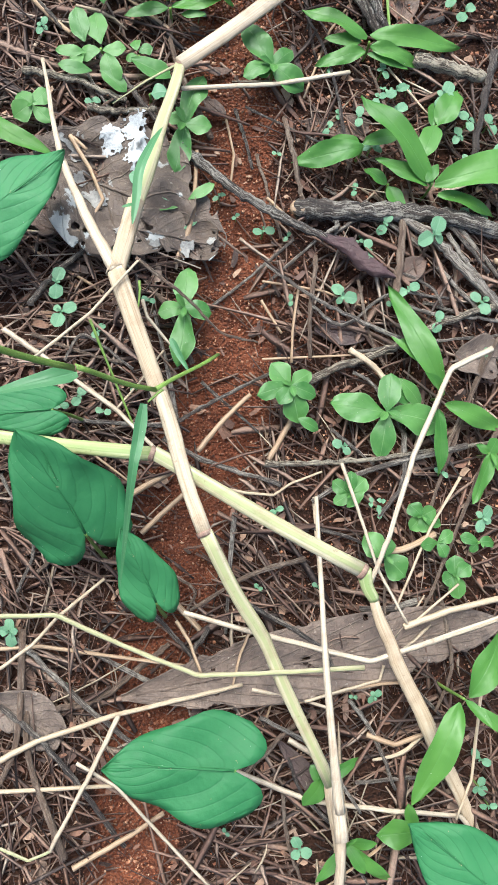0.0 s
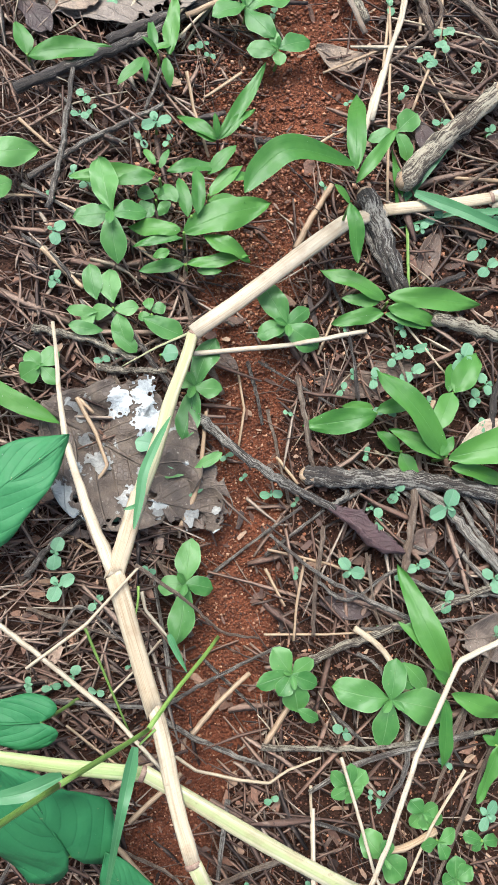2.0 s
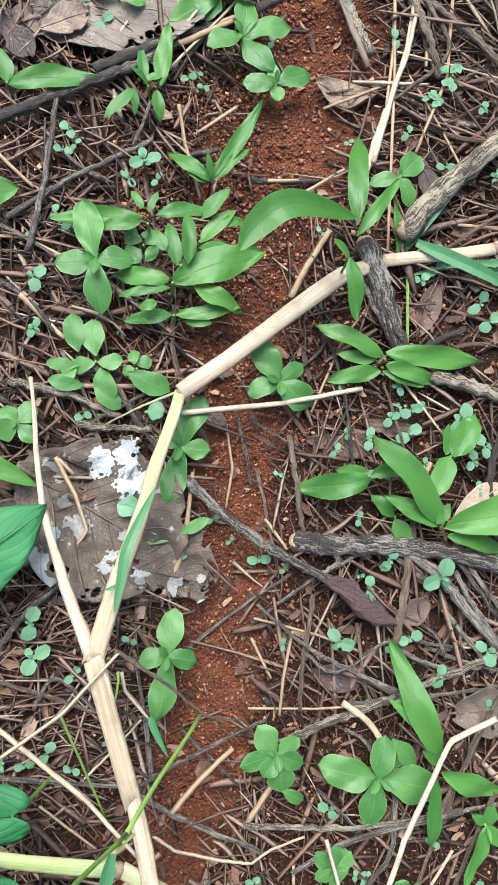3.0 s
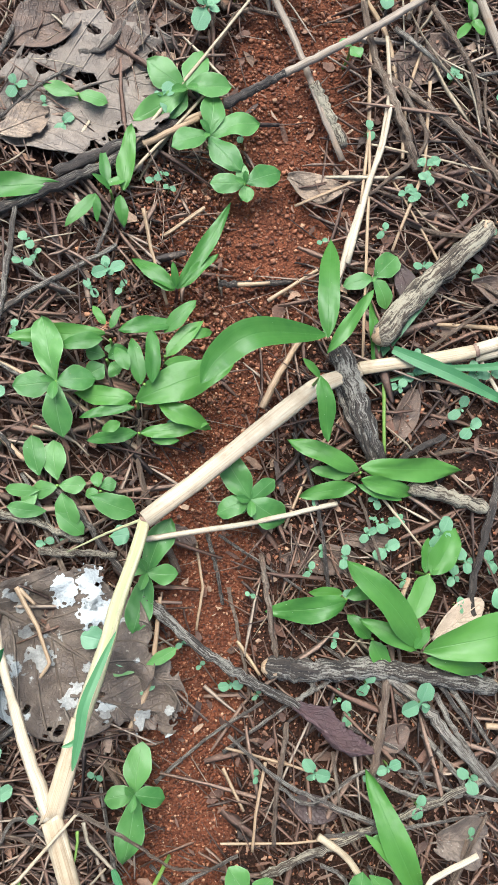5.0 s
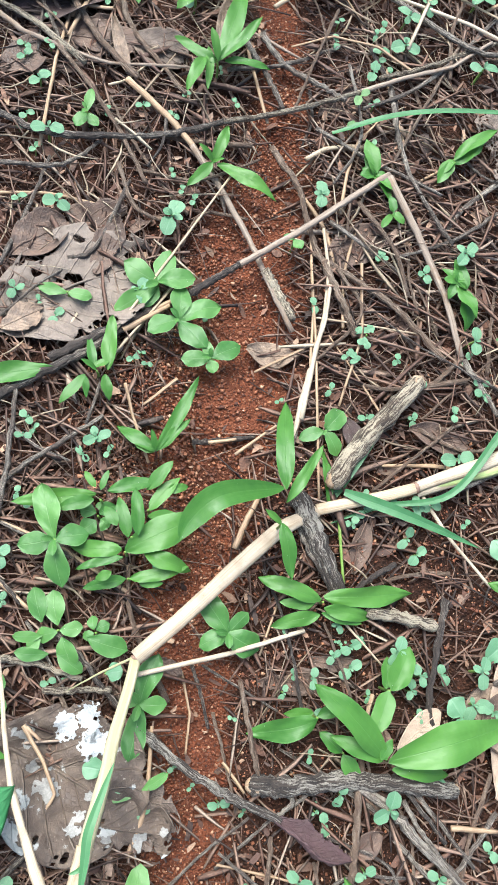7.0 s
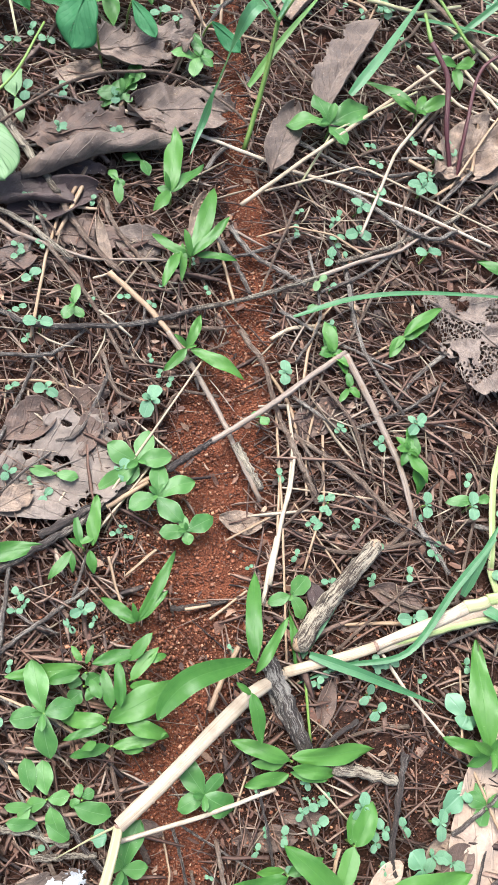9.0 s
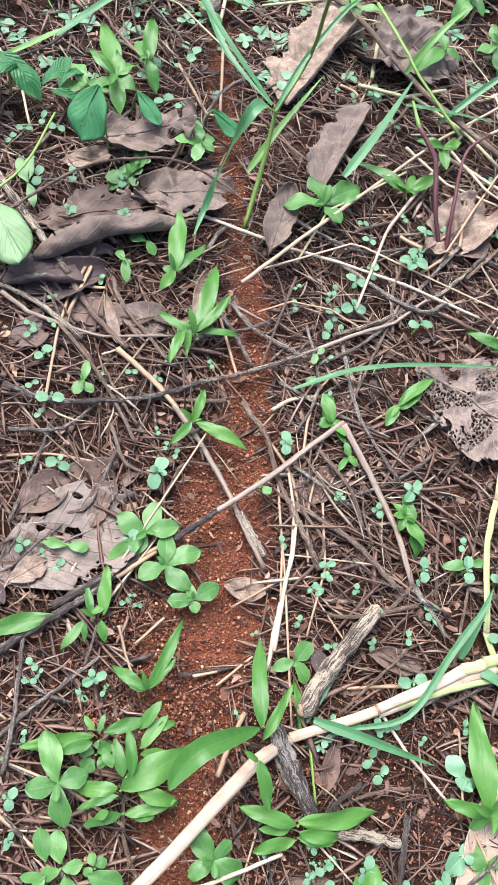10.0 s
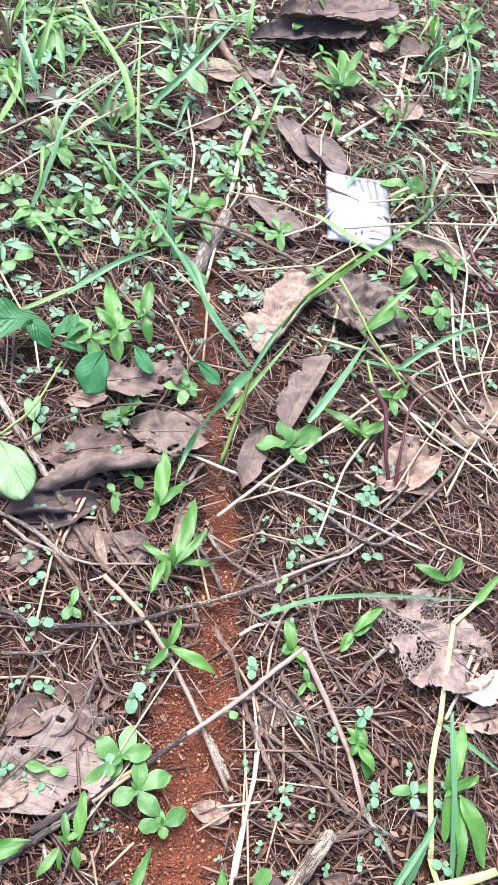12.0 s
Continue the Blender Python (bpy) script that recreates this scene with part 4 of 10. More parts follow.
stalk("grass_stalk", [(0.3988, 0.6837, 0.004), (0.3613, 0.6556, 0.006), (0.3274, 0.5542, 0.006), (0.3145, 0.5214, 0.004), (0.3018, 0.4418, 0), (0.3095, 0.3984, 0)], (0.0022, 0.0025, 0.0028, 0.0029, 0.0028, 0.0028,), ['lime_stalk'], "slim yellow-green grass stalk lying by its tuft", nodes=(1, 2, 4))
stick([(0.0121, 0.267, 0.012), (0.0707, 0.278, 0.004), (0.119, 0.291, 0.0009)], 0.0017, 0.0014, "pale_straw")
stick([(0.0111, 0.2783, 0.02), (-0.0098, 0.269, 0.014), (-0.0295, 0.2586, 0.006)], 0.0009, 0.0004, "green_straw")

# Pale straws over the lower litter
stick([(0.1959, 0.1071, 0.02), (0.1702, 0.0952, 0.02), (0.1459, 0.0456, 0.02), (0.1291, -0.0028, 0.02), (0.1167, -0.0295, 0.02)], 0.0018, 0.0014, "pale_straw")
stick([(0.0851, 0.0196, 0.03), (0.0847, -0.0602, 0.045), (0.0894, -0.1183, 0.04), (0.0928, -0.1454, 0.035)], 0.0011, 0.003, "pale_straw")
stick([(0.0919, -0.1341, 0.035), (0.0941, -0.1603, 0.033)], 0.0031, 0.0038, "pale_straw")
stick([(0.0942, -0.1601, 0.03), (0.0943, -0.1971, 0.02)], 0.0029, 0.0029, "pale_straw")
stick([(0.1047, 0.04, 0.01), (0.1156, 0.007, 0.01), (0.1247, -0.0224, 0.01), (0.1411, -0.0532, 0.01)], 0.0011, 0.0008, "pale_straw")
stick([(0.012, -0.0424, 0.02), (0.0507, -0.0541, 0.02), (0.1153, -0.0719, 0.02), (0.1499, -0.0625, 0.02), (0.1938, -0.0496, 0.02)], 0.0014, 0.0017, "pale_straw")
stick([(-0.0858, -0.0408, 0.03), (-0.0543, -0.0411, 0.03), (-0.0178, -0.0586, 0.03), (0.0192, -0.0743, 0.03), (0.0583, -0.0742, 0.03), (0.1094, -0.0729, 0.03)], 0.0013, 0.0014, "green_straw")
stick([(-0.089, -0.062, 0.0004), (-0.068, -0.061, 0.001), (-0.0335, -0.0669, 0), (0.014, -0.0747, 0)], 0.0013, 0.001, "tan")
stick([(-0.0862, -0.0707, 0.012), (-0.0687, -0.0578, 0.012), (-0.0569, -0.0446, 0.012), (-0.0313, -0.0239, 0.012)], 0.0011, 0.0009, "straw")
stick([(0.0082, -0.0486, 0.006), (0.0154, -0.0597, 0.006), (0.0223, -0.0785, 0.006)], 0.0011, 0.0009, "tan")
stick([(0.0499, -0.0563, 0.004), (0.0443, -0.0687, 0.004), (0.0399, -0.0857, 0.004)], 0.0009, 0.0007, "tan")
stick([(-0.0882, -0.1211, 0.004), (-0.069, -0.1116, 0.004), (-0.0236, -0.0986, 0.004), (0.0297, -0.0884, 0.004), (0.0457, -0.0852, 0.004)], 0.0018, 0.0011, "straw")
stick([(-0.0232, -0.098, 0.01), (-0.0409, -0.1331, 0.01), (-0.0588, -0.166, 0.01)], 0.0014, 0.0011, "pale_straw")
stick([(-0.0852, -0.1647, 0.006), (-0.0704, -0.1718, 0.006), (-0.0588, -0.1676, 0.006)], 0.001, 0.0008, "green_straw")
stick([(-0.0882, -0.1372, 0.002), (-0.054, -0.137, 0.0024), (-0.025, -0.1371, 0.002)], 0.0013, 0.0011, "straw")
stick([(-0.0463, -0.1236, 0.004), (-0.0249, -0.1365, 0.004), (0.0013, -0.1652, 0.004), (0.0289, -0.1946, 0.004)], 0.0011, 0.0009, "pale_straw")
stick([(0.0415, -0.1328, 0.002), (0.0836, -0.1504, 0.002), (0.1291, -0.1583, 0.002), (0.1707, -0.1633, 0.002), (0.1825, -0.1784, 0.002)], 0.0016, 0.0013, "pale_straw")
stick([(0.1858, -0.0941, 0.004), (0.1776, -0.1427, 0.004), (0.1675, -0.1645, 0.004)], 0.0011, 0.0008, "straw")
stick([(0.051, -0.089, 0.0003), (0.0753, -0.0941, 0), (0.098, -0.101, 0.0032)], 0.0012, 0.0009, "pale_straw")
stick([(0.0811, -0.0959, 0.004), (0.1043, -0.0902, 0.004), (0.125, -0.0855, 0.004), (0.128, -0.0771, 0.004)], 0.001, 0.0008, "straw")
stick([(0.1393, -0.0557, 0.008), (0.1686, -0.0462, 0.008), (0.2, -0.0397, 0.008)], 0.0022, 0.0018, "straw")
stick([(0.141, -0.0561, 0.008), (0.1734, -0.0316, 0.008)], 0.0009, 0.0007, "straw")
stick([(0.179, 0.0317, 0.004), (0.1583, -0.0001, 0.004), (0.1359, -0.0458, 0.004)], 0.001, 0.0008, "straw")
stick([(0.0903, 0.0209, -0.004), (0.091, -0.006, -0.002), (0.093, -0.039, 0.0005)], 0.0009, 0.0008, "straw")
stick([(-0.0119, 0.0005, -0.006), (0.0161, 0.0266, -0.006)], 0.0017, 0.0014, "tan")
stick([(-0.023, 0.02, 0.0005), (0.0078, 0.0377, -0.006)], 0.0021, 0.0017, "tan")
stick([(0.0214, 0.0486, -0.004), (0.0344, 0.0649, -0.004), (0.0529, 0.0831, -0.004)], 0.0017, 0.0014, "tan")
stick([(-0.0848, 0.1116, 0.03), (-0.0676, 0.0998, 0.03), (-0.0242, 0.0679, 0.03), (0.0062, 0.0368, 0.028)], 0.0016, 0.0011, "pale_straw")
stick([(-0.0643, 0.092, 0.05), (-0.0359, 0.1146, 0.055), (-0.0227, 0.1304, 0.055), (-0.0112, 0.1437, 0.055)], 0.0009, 0.0007, "straw")
stick([(-0.0131, 0.1442, 0.055), (0.0137, 0.1264, 0.045), (0.0326, 0.1108, 0.035), (0.0537, 0.1065, 0.03)], 0.001, 0.0006, "brown_bark")
stick([(-0.0104, 0.1296, 0.03), (-0.0078, 0.12, 0.03), (0.0055, 0.105, 0.025)], 0.001, 0.0008, "pale_straw")
stick([(-0.0261, 0.0707, 0.01), (-0.0124, 0.0862, 0.014), (0.0012, 0.1037, 0.02)], 0.0007, 0.0006, "straw")
stick([(-0.0368, 0.1121, 0.05), (-0.0293, 0.0937, 0.04), (-0.0126, 0.0534, 0.02)], 0.0008, 0.0006, "green_stem")
stick([(0.0114, 0.0369, -0.004), (0.0241, 0.0287, -0.004), (0.0507, 0.0235, -0.004), (0.066, 0.022, -0.0036), (0.0771, 0.0292, -0.004), (0.096, 0.036, -0.004)], 0.0011, 0.0007, "straw")
stick([(-0.071, -0.022, 0.0008), (-0.053, -0.008, 0.0015), (-0.028, -0.017, -0.0014)], 0.0013, 0.001, "brown_bark")
stick([(-0.091, 0.035, 0.0009), (-0.072, -0.003, 0.0016), (-0.08, -0.031, 0.0014)], 0.0011, 0.0009, "bark")
stick([(-0.0151, -0.0142, -0.006), (0.0175, -0.031, -0.006), (0.0142, -0.0455, -0.006)], 0.001, 0.0008, "brown_bark")

# Twigs over the lower litter
stick([(-0.058, -0.095, 0.0011), (-0.0338, -0.0913, -0.006), (-0.0117, -0.0749, -0.006), (0.0044, -0.0628, -0.006)], 0.002, 0.0016, "brown_bark")
stick([(-0.088, -0.093, -0.0001), (-0.06, -0.117, 0.0026), (-0.0207, -0.1733, -0.008)], 0.0017, 0.0013, "dark_bark")
stick([(-0.08, -0.056, 0.0008), (-0.049, -0.088, -0.0008), (-0.0084, -0.1253, -0.008)], 0.0017, 0.0014, "bark")
stick([(0.0273, -0.0539, -0.006), (0.0173, -0.0759, -0.006), (0.043, -0.098, -0.0026)], 0.0017, 0.0014, "dark_bark")
stick([(-0.0118, -0.0368, -0.006), (0.0141, -0.0663, -0.006), (0.046, -0.098, -0.0025)], 0.0014, 0.0011, "dark_bark")
stick([(-0.048, -0.18, -0.0004), (-0.0176, -0.1667, -0.006), (0.0012, -0.1557, -0.006)], 0.0017, 0.0014, "tan")
stick([(0.056, -0.105, -0.0029), (0.088, -0.124, -0.0004), (0.112, -0.158, 0.004)], 0.0013, 0.001, "bark")
stick([(0.107, -0.096, 0.0042), (0.121, -0.116, 0.0015), (0.133, -0.147, 0.0018)], 0.0013, 0.0011, "bark")
stick([(0.117, -0.116, 0.0016), (0.133, -0.122, 0.0033), (0.162, -0.115, -0.0012)], 0.0017, 0.0014, "tan")
stick([(0.11, -0.142, 0.0019), (0.164, -0.141, -0.0007)], 0.0012, 0.0009, "bark")
stick([(0.072, -0.118, -0.0026), (0.083, -0.124, -0.0002), (0.088, -0.129, 0.0008)], 0.0017, 0.0014, "pale_straw")
stick([(0.068, -0.145, -0.0012), (0.071, -0.174, -0.0036), (0.08, -0.2, 0.0004)], 0.0011, 0.0009, "brown_bark")
stick([(0.136, -0.079, -0.0001), (0.166, -0.112, -0.0019)], 0.0012, 0.0009, "dark_bark")
stick([(0.165, -0.04, 0.0007), (0.1702, -0.0798, 0), (0.1588, -0.1052, 0)], 0.0012, 0.0009, "brown_bark")
stick([(0.2055, 0.0615, 0), (0.173, -0.007, 0.0015), (0.154, -0.046, 0.0017)], 0.0014, 0.0009, "brown_bark")
stick([(0.0464, -0.039, 0.002), (0.0888, -0.0641, 0.002), (0.0984, -0.0771, 0.002)], 0.0013, 0.001, "dark_bark")

# Twigs round the middle of the trail
stick([(0.01, 0.237, 0.0018), (0.021, 0.228, 0.002), (0.042, 0.211, 0.002), (0.069, 0.194, 0.003), (0.1, 0.179, 0.004)], 0.0031, 0.0026, "speckled_bark", "dark forked twig with pale flecks beside the trail")
stick([(0.1, 0.197, 0.0007), (0.108, 0.19, 0.001), (0.1055, 0.186, 0.002), (0.0985, 0.1815, 0.002)], 0.0016, 0.0012, "bark")
stick([(0.084, 0.199, 0.001), (0.109, 0.198, 0.0019), (0.143, 0.199, 0.0002), (0.176, 0.196, 0.0029), (0.214, 0.19, -0.0022)], 0.0061, 0.0049, "speckled_bark", "thick old root or branch with weathered bark, half buried")
stick([(0.143, 0.201, -0.0016), (0.17, 0.182, 0.0023), (0.19, 0.159, 0.0039), (0.213, 0.137, 0.0005)], 0.0033, 0.0026, "bark")
stick([(0.122, 0.195, 0.0004), (0.109, 0.186, -0.0021), (0.101, 0.182, -0.0013)], 0.0013, 0.0011, "bark")
stick([(0.174, 0.202, -0.0007), (0.205, 0.16, 0.0021)], 0.0016, 0.0013, "dark_bark")
stick([(-0.083, 0.28, 0.0018), (-0.064, 0.277, 0.003), (-0.045, 0.273, 0.0019), (-0.022, 0.264, 0.0002)], 0.0024, 0.0017, "flecked_bark")
stick([(-0.082, 0.33, 0.0022), (-0.069, 0.319, -0.0017), (-0.056, 0.307, 0.0001)], 0.0017, 0.0014, "tan")
stick([(-0.04, 0.294, 0.0017), (-0.022, 0.276, 0.0008), (-0.008, 0.258, 0.0014), (0.004, 0.246, 0.0002)], 0.0019, 0.0015, "dark_bark")
stick([(-0.044, 0.258, 0.0014), (-0.025, 0.258, -0.0004), (-0.003, 0.258, 0.0031)], 0.0023, 0.0018, "flecked_bark")
stick([(0.14, 0.388, 0.0079), (0.167, 0.42, 0.0034), (0.207, 0.462, 0.0008)], 0.0067, 0.0062, "flecked_bark", "thick dead branch with pale flecked bark, broken off")
stick([(0.116, 0.378, 0.0074), (0.127, 0.352, 0.0058), (0.1436, 0.315, 0)], 0.0068, 0.0056, "speckled_bark", "dark cracked dead branch stub lying in litter")
stick([(0.115, 0.363, 0.0013), (0.128, 0.335, 0.0027), (0.1401, 0.3169, 0)], 0.0025, 0.002, "dark_bark")
stick([(0.0473, 0.418, -0.01), (0.0667, 0.4195, -0.01), (0.09, 0.423, -0.0099)], 0.0021, 0.0018, "dark_bark", "half-charred stick lying across the trail")
stick([(0.0573, 0.4169, -0.006), (0.0766, 0.4195, -0.006)], 0.0014, 0.0011, "tan")
stick([(0.0746, 0.3446, -0.006), (0.0842, 0.3661, -0.006), (0.097, 0.389, -0.0041)], 0.0023, 0.0019, "tan")
stick([(0.0757, 0.4093, -0.008), (0.105, 0.43, -0.0057)], 0.0013, 0.001, "tan")
stick([(0.146, 0.535, 0.0012), (0.1423, 0.5101, -0.002), (0.1347, 0.488, -0.002), (0.121, 0.433, 0.0008)], 0.0014, 0.002, "pale_straw")
stick([(0.1341, 0.5568, -0.006), (0.135, 0.49, -0.0045), (0.131, 0.376, 0.0047)], 0.0012, 0.0009, "tan")
stick([(0.0988, 0.5474, -0.006), (0.1087, 0.5293, -0.006), (0.1186, 0.5095, -0.006)], 0.0035, 0.0027, "flecked_bark")
stick([(0.143, 0.556, -0.0033), (0.153, 0.525, 0.0016), (0.165, 0.499, -0.002)], 0.0027, 0.0022, "brown_bark")
stick([(-0.104, 0.43, 0.0054), (-0.062, 0.458, 0.0005), (-0.0273, 0.4789, -0.002), (0.002, 0.4982, 0)], 0.0035, 0.0026, "dark_bark")
stick([(-0.0019, 0.494, 0.001), (0.0296, 0.5141, 0)], 0.0023, 0.0016, "tan")
stick([(-0.007, 0.4778, 0), (0.0251, 0.5194, 0), (0.0415, 0.5416, 0)], 0.001, 0.0008, "straw")
stick([(-0.08, 0.356, 0.0008), (-0.074, 0.393, 0.0043), (-0.071, 0.453, 0.0013)], 0.0019, 0.0015, "bark")
stick([(-0.093, 0.374, 0.0023), (-0.058, 0.402, 0.002), (-0.014, 0.434, -0.0044)], 0.0019, 0.0015, "bark")
stick([(-0.101, 0.411, 0.0039), (-0.079, 0.392, 0.0056)], 0.0012, 0.001, "tan")
stick([(-0.078, 0.431, 0.0012), (-0.059, 0.413, 0.001), (-0.035, 0.402, 0.0007)], 0.001, 0.0008, "bark")
stick([(-0.097, 0.371, -0.0001), (-0.057, 0.352, -0.0011), (-0.017, 0.332, -0.0022)], 0.0012, 0.0009, "bark")
stick([(-0.094, 0.338, 0.0001), (-0.074, 0.325, 0.0005), (-0.061, 0.31, -0.0005)], 0.0013, 0.001, "dark_bark")
stick([(-0, 0.457, -0.0021), (0.006, 0.434, -0.0079), (0.0167, 0.4027, -0.008)], 0.0012, 0.001, "tan")
stick([(0.0358, 0.4623, -0.006), (0.0125, 0.4428, -0.006)], 0.0013, 0.001, "tan")
stick([(-0.025, 0.428, -0.0019), (-0.016, 0.458, -0.0029)], 0.0012, 0.001, "bark")
stick([(0.143, 0.142, 0.0028), (0.148, 0.175, 0.003), (0.154, 0.214, -0.0026)], 0.0025, 0.002, "brown_bark")
stick([(0.077, 0.261, -0.0043), (0.082, 0.23, 0.0015), (0.087, 0.204, -0.0008)], 0.0016, 0.0013, "brown_bark")
stick([(0.0602, 0.2408, -0.014), (0.068, 0.211, -0.0122), (0.074, 0.182, -0.0062)], 0.0012, 0.0009, "brown_bark")
stick([(0.0402, 0.2667, -0.014), (0.0457, 0.2399, -0.014), (0.0429, 0.2163, -0.014)], 0.0009, 0.0008, "tan")
stick([(0.024, 0.134, -0.0113), (0.0527, 0.1578, -0.014), (0.081, 0.18, -0.0019)], 0.0011, 0.0009, "bark")
stick([(0.0468, 0.2706, -0.014), (0.0529, 0.2505, -0.014), (0.0573, 0.2305, -0.014)], 0.0012, 0.001, "dark_bark")
stick([(0.0665, 0.2109, -0.012), (0.079, 0.194, -0.004)], 0.0011, 0.0009, "tan")
stick([(0.0531, 0.2704, -0.01), (0.1, 0.242, 0.0009)], 0.0009, 0.0007, "dark_bark")
stick([(-0.036, 0.261, -0.0005), (-0.004, 0.281, 0.0015)], 0.0011, 0.0009, "brown_bark")
stick([(-0.057, 0.3, -0), (-0.031, 0.257, -0.001)], 0.0011, 0.0009, "bark")
stick([(0.084, 0.089, -0.0014), (0.109, 0.1, 0.0007), (0.138, 0.111, -0.0003), (0.173, 0.127, 0.0058), (0.209, 0.14, 0.0006)], 0.0027, 0.0018, "flecked_bark")
stick([(0.0607, 0.1046, -0.004), (0.099, 0.106, -0.0003), (0.142, 0.109, -0.0019)], 0.0008, 0.0006, "tan")
stick([(0.117, 0.109, -0.001), (0.164, 0.115, 0.0031), (0.21, 0.121, -0.0003)], 0.0011, 0.0009, "bark")
stick([(0.061, 0.0413, -0.006), (0.092, 0.041, -0.0031), (0.133, 0.044, 0.002), (0.208, 0.054, -0.002)], 0.0018, 0.0012, "flecked_bark")
stick([(-0.072, 0.068, 0.0009), (-0.0354, 0.065, 0), (0.0021, 0.0632, 0)], 0.0013, 0.0011, "bark")
stick([(0.0021, 0.0618, -0.004), (0.0304, 0.0784, -0.004), (0.0706, 0.0986, -0.004)], 0.0012, 0.001, "bark")
stick([(0.0008, 0.0567, -0.01), (0.0298, 0.0419, -0.01), (0.071, 0.028, -0.0041)], 0.0016, 0.0013, "bark")
stick([(-0.049, 0.054, 0.0017), (-0.0152, 0.0277, -0.004)], 0.0008, 0.0007, "tan")
stick([(0.064, 0.0434, -0.006), (0.074, 0.061, -0.0025), (0.078, 0.068, -0.0017)], 0.0019, 0.0015, "tan")
stick([(0.0236, 0.0917, -0.01), (0.0606, 0.0585, -0.01)], 0.001, 0.0008, "dark_bark")
stick([(0.0609, 0.1428, -0.008), (0.073, 0.121, -0.005)], 0.001, 0.0008, "tan")
stick([(0.083, 0.149, 0.0016), (0.079, 0.123, 0.0008), (0.078, 0.102, -0.0006)], 0.001, 0.0008, "tan")
stick([(0.095, 0.169, -0.0009), (0.09, 0.136, 0.003), (0.089, 0.105, 0.0001)], 0.0015, 0.0012, "brown_bark")
stick([(0.0617, 0.1542, -0.006), (0.097, 0.147, 0.0004), (0.124, 0.138, -0.0014)], 0.0009, 0.0007, "tan")
stick([(0.09, 0.137, 0.0028), (0.111, 0.126, -0.0013), (0.14, 0.145, 0.0024), (0.177, 0.143, 0.0031)], 0.0011, 0.0009, "bark")
stick([(0.13, 0.167, -0.0015), (0.164, 0.152, 0.0016), (0.173, 0.136, 0.0052)], 0.0012, 0.0009, "dark_bark")
stick([(0.143, 0.141, 0.0022), (0.17, 0.131, 0.0051), (0.195, 0.131, 0.0013)], 0.0013, 0.001, "bark")
stick([(0.115, 0.096, 0.0025), (0.129, 0.087, 0.0009), (0.146, 0.059, 0.0001)], 0.0011, 0.0009, "bark")
stick([(0.101, 0.062, -0.0019), (0.127, 0.04, 0.0002)], 0.0011, 0.0009, "dark_bark")
stick([(0.143, 0.093, -0.0022), (0.156, 0.067, 0.0005), (0.18, 0.033, -0.0004)], 0.001, 0.0008, "dark_bark")
stick([(0.1993, 0.1065, 0), (0.1765, 0.0502, 0), (0.16, 0.012, 0.0006)], 0.0013, 0.001, "brown_bark")
stick([(0.146, 0.059, 0.0004), (0.144, 0.028, 0.0005), (0.128, 0.008, 0.0003)], 0.0016, 0.0013, "bark")
stick([(-0.075, 0.117, 0.0012), (-0.048, 0.108, -0.0059), (-0.023, 0.101, -0.002)], 0.0014, 0.0011, "brown_bark")
stick([(-0.057, 0.102, -0.0029), (-0.046, 0.118, -0.0048), (-0.017, 0.097, -0.0011)], 0.0011, 0.0009, "bark")
stick([(-0.077, 0.135, 0.0004), (-0.066, 0.151, -0.0022), (-0.044, 0.174, -0.0051)], 0.0019, 0.0015, "bark")
stick([(-0.055, 0.239, 0.0029), (-0.0423, 0.2178, 0.002), (-0.0348, 0.1995, 0.002), (-0.0473, 0.1803, 0)], 0.0015, 0.0008, "tan", "curled tan strip of dry stalk on a fallen leaf")
stick([(-0.053, 0.238, 0.0026), (-0.0447, 0.2301, 0.003)], 0.0013, 0.001, "tan")

# Twigs east of the trail
stick([(0.216, 0.31, 0.0026), (0.208, 0.278, 0.0022), (0.201, 0.237, -0.0025), (0.215, 0.216, -0.0039)], 0.0027, 0.0017, "dark_bark")
stick([(0.183, 0.333, -0.0011), (0.162, 0.322, 0.0028), (0.151, 0.311, -0.0002)], 0.0019, 0.0015, "dark_bark")
stick([(0.163, 0.302, 0.0021), (0.184, 0.298, 0.0009), (0.207, 0.292, 0.0025)], 0.0045, 0.0037, "flecked_bark", "short broken stick with pale gnawed bark")
stick([(0.145, 0.363, 0.0018), (0.147, 0.319, -0.0016)], 0.0012, 0.001, "green_stem")
stick([(0.135, 0.492, -0.0048), (0.09, 0.4692, -0.008)], 0.0011, 0.0009, "tan")
stick([(0.145, 0.297, -0.0018), (0.172, 0.267, -0.0033)], 0.0009, 0.0007, "straw")
stick([(0.2059, 0.3823, -0.004), (0.225, 0.349, -0.0019), (0.25, 0.317, -0.0003)], 0.0014, 0.0011, "pale_straw")
stick([(0.179, 0.186, 0.0005), (0.193, 0.162, 0.0034), (0.218, 0.133, 0.0009)], 0.0016, 0.0013, "bark")
stick([(0.187, 0.191, -0.0002), (0.223, 0.145, -0.0006)], 0.0015, 0.0012, "bark")
stick([(0.172, 0.164, -0), (0.199, 0.134, 0.0012)], 0.0016, 0.0013, "bark")
stick([(0.2427, 0.1751, -0.004), (0.22, 0.152, -0.001), (0.203, 0.134, 0.001)], 0.0018, 0.0014, "bark")
stick([(0.2401, 0.1992, -0.002), (0.223, 0.163, -0.0018), (0.213, 0.135, -0)], 0.0014, 0.0012, "brown_bark")
stick([(0.164, 0.25, -0.0039), (0.157, 0.232, -0.0021)], 0.0018, 0.0014, "tan")
stick([(0.209, 0.169, 0.0011), (0.242, 0.164, -0.0027)], 0.002, 0.0016, "tan")
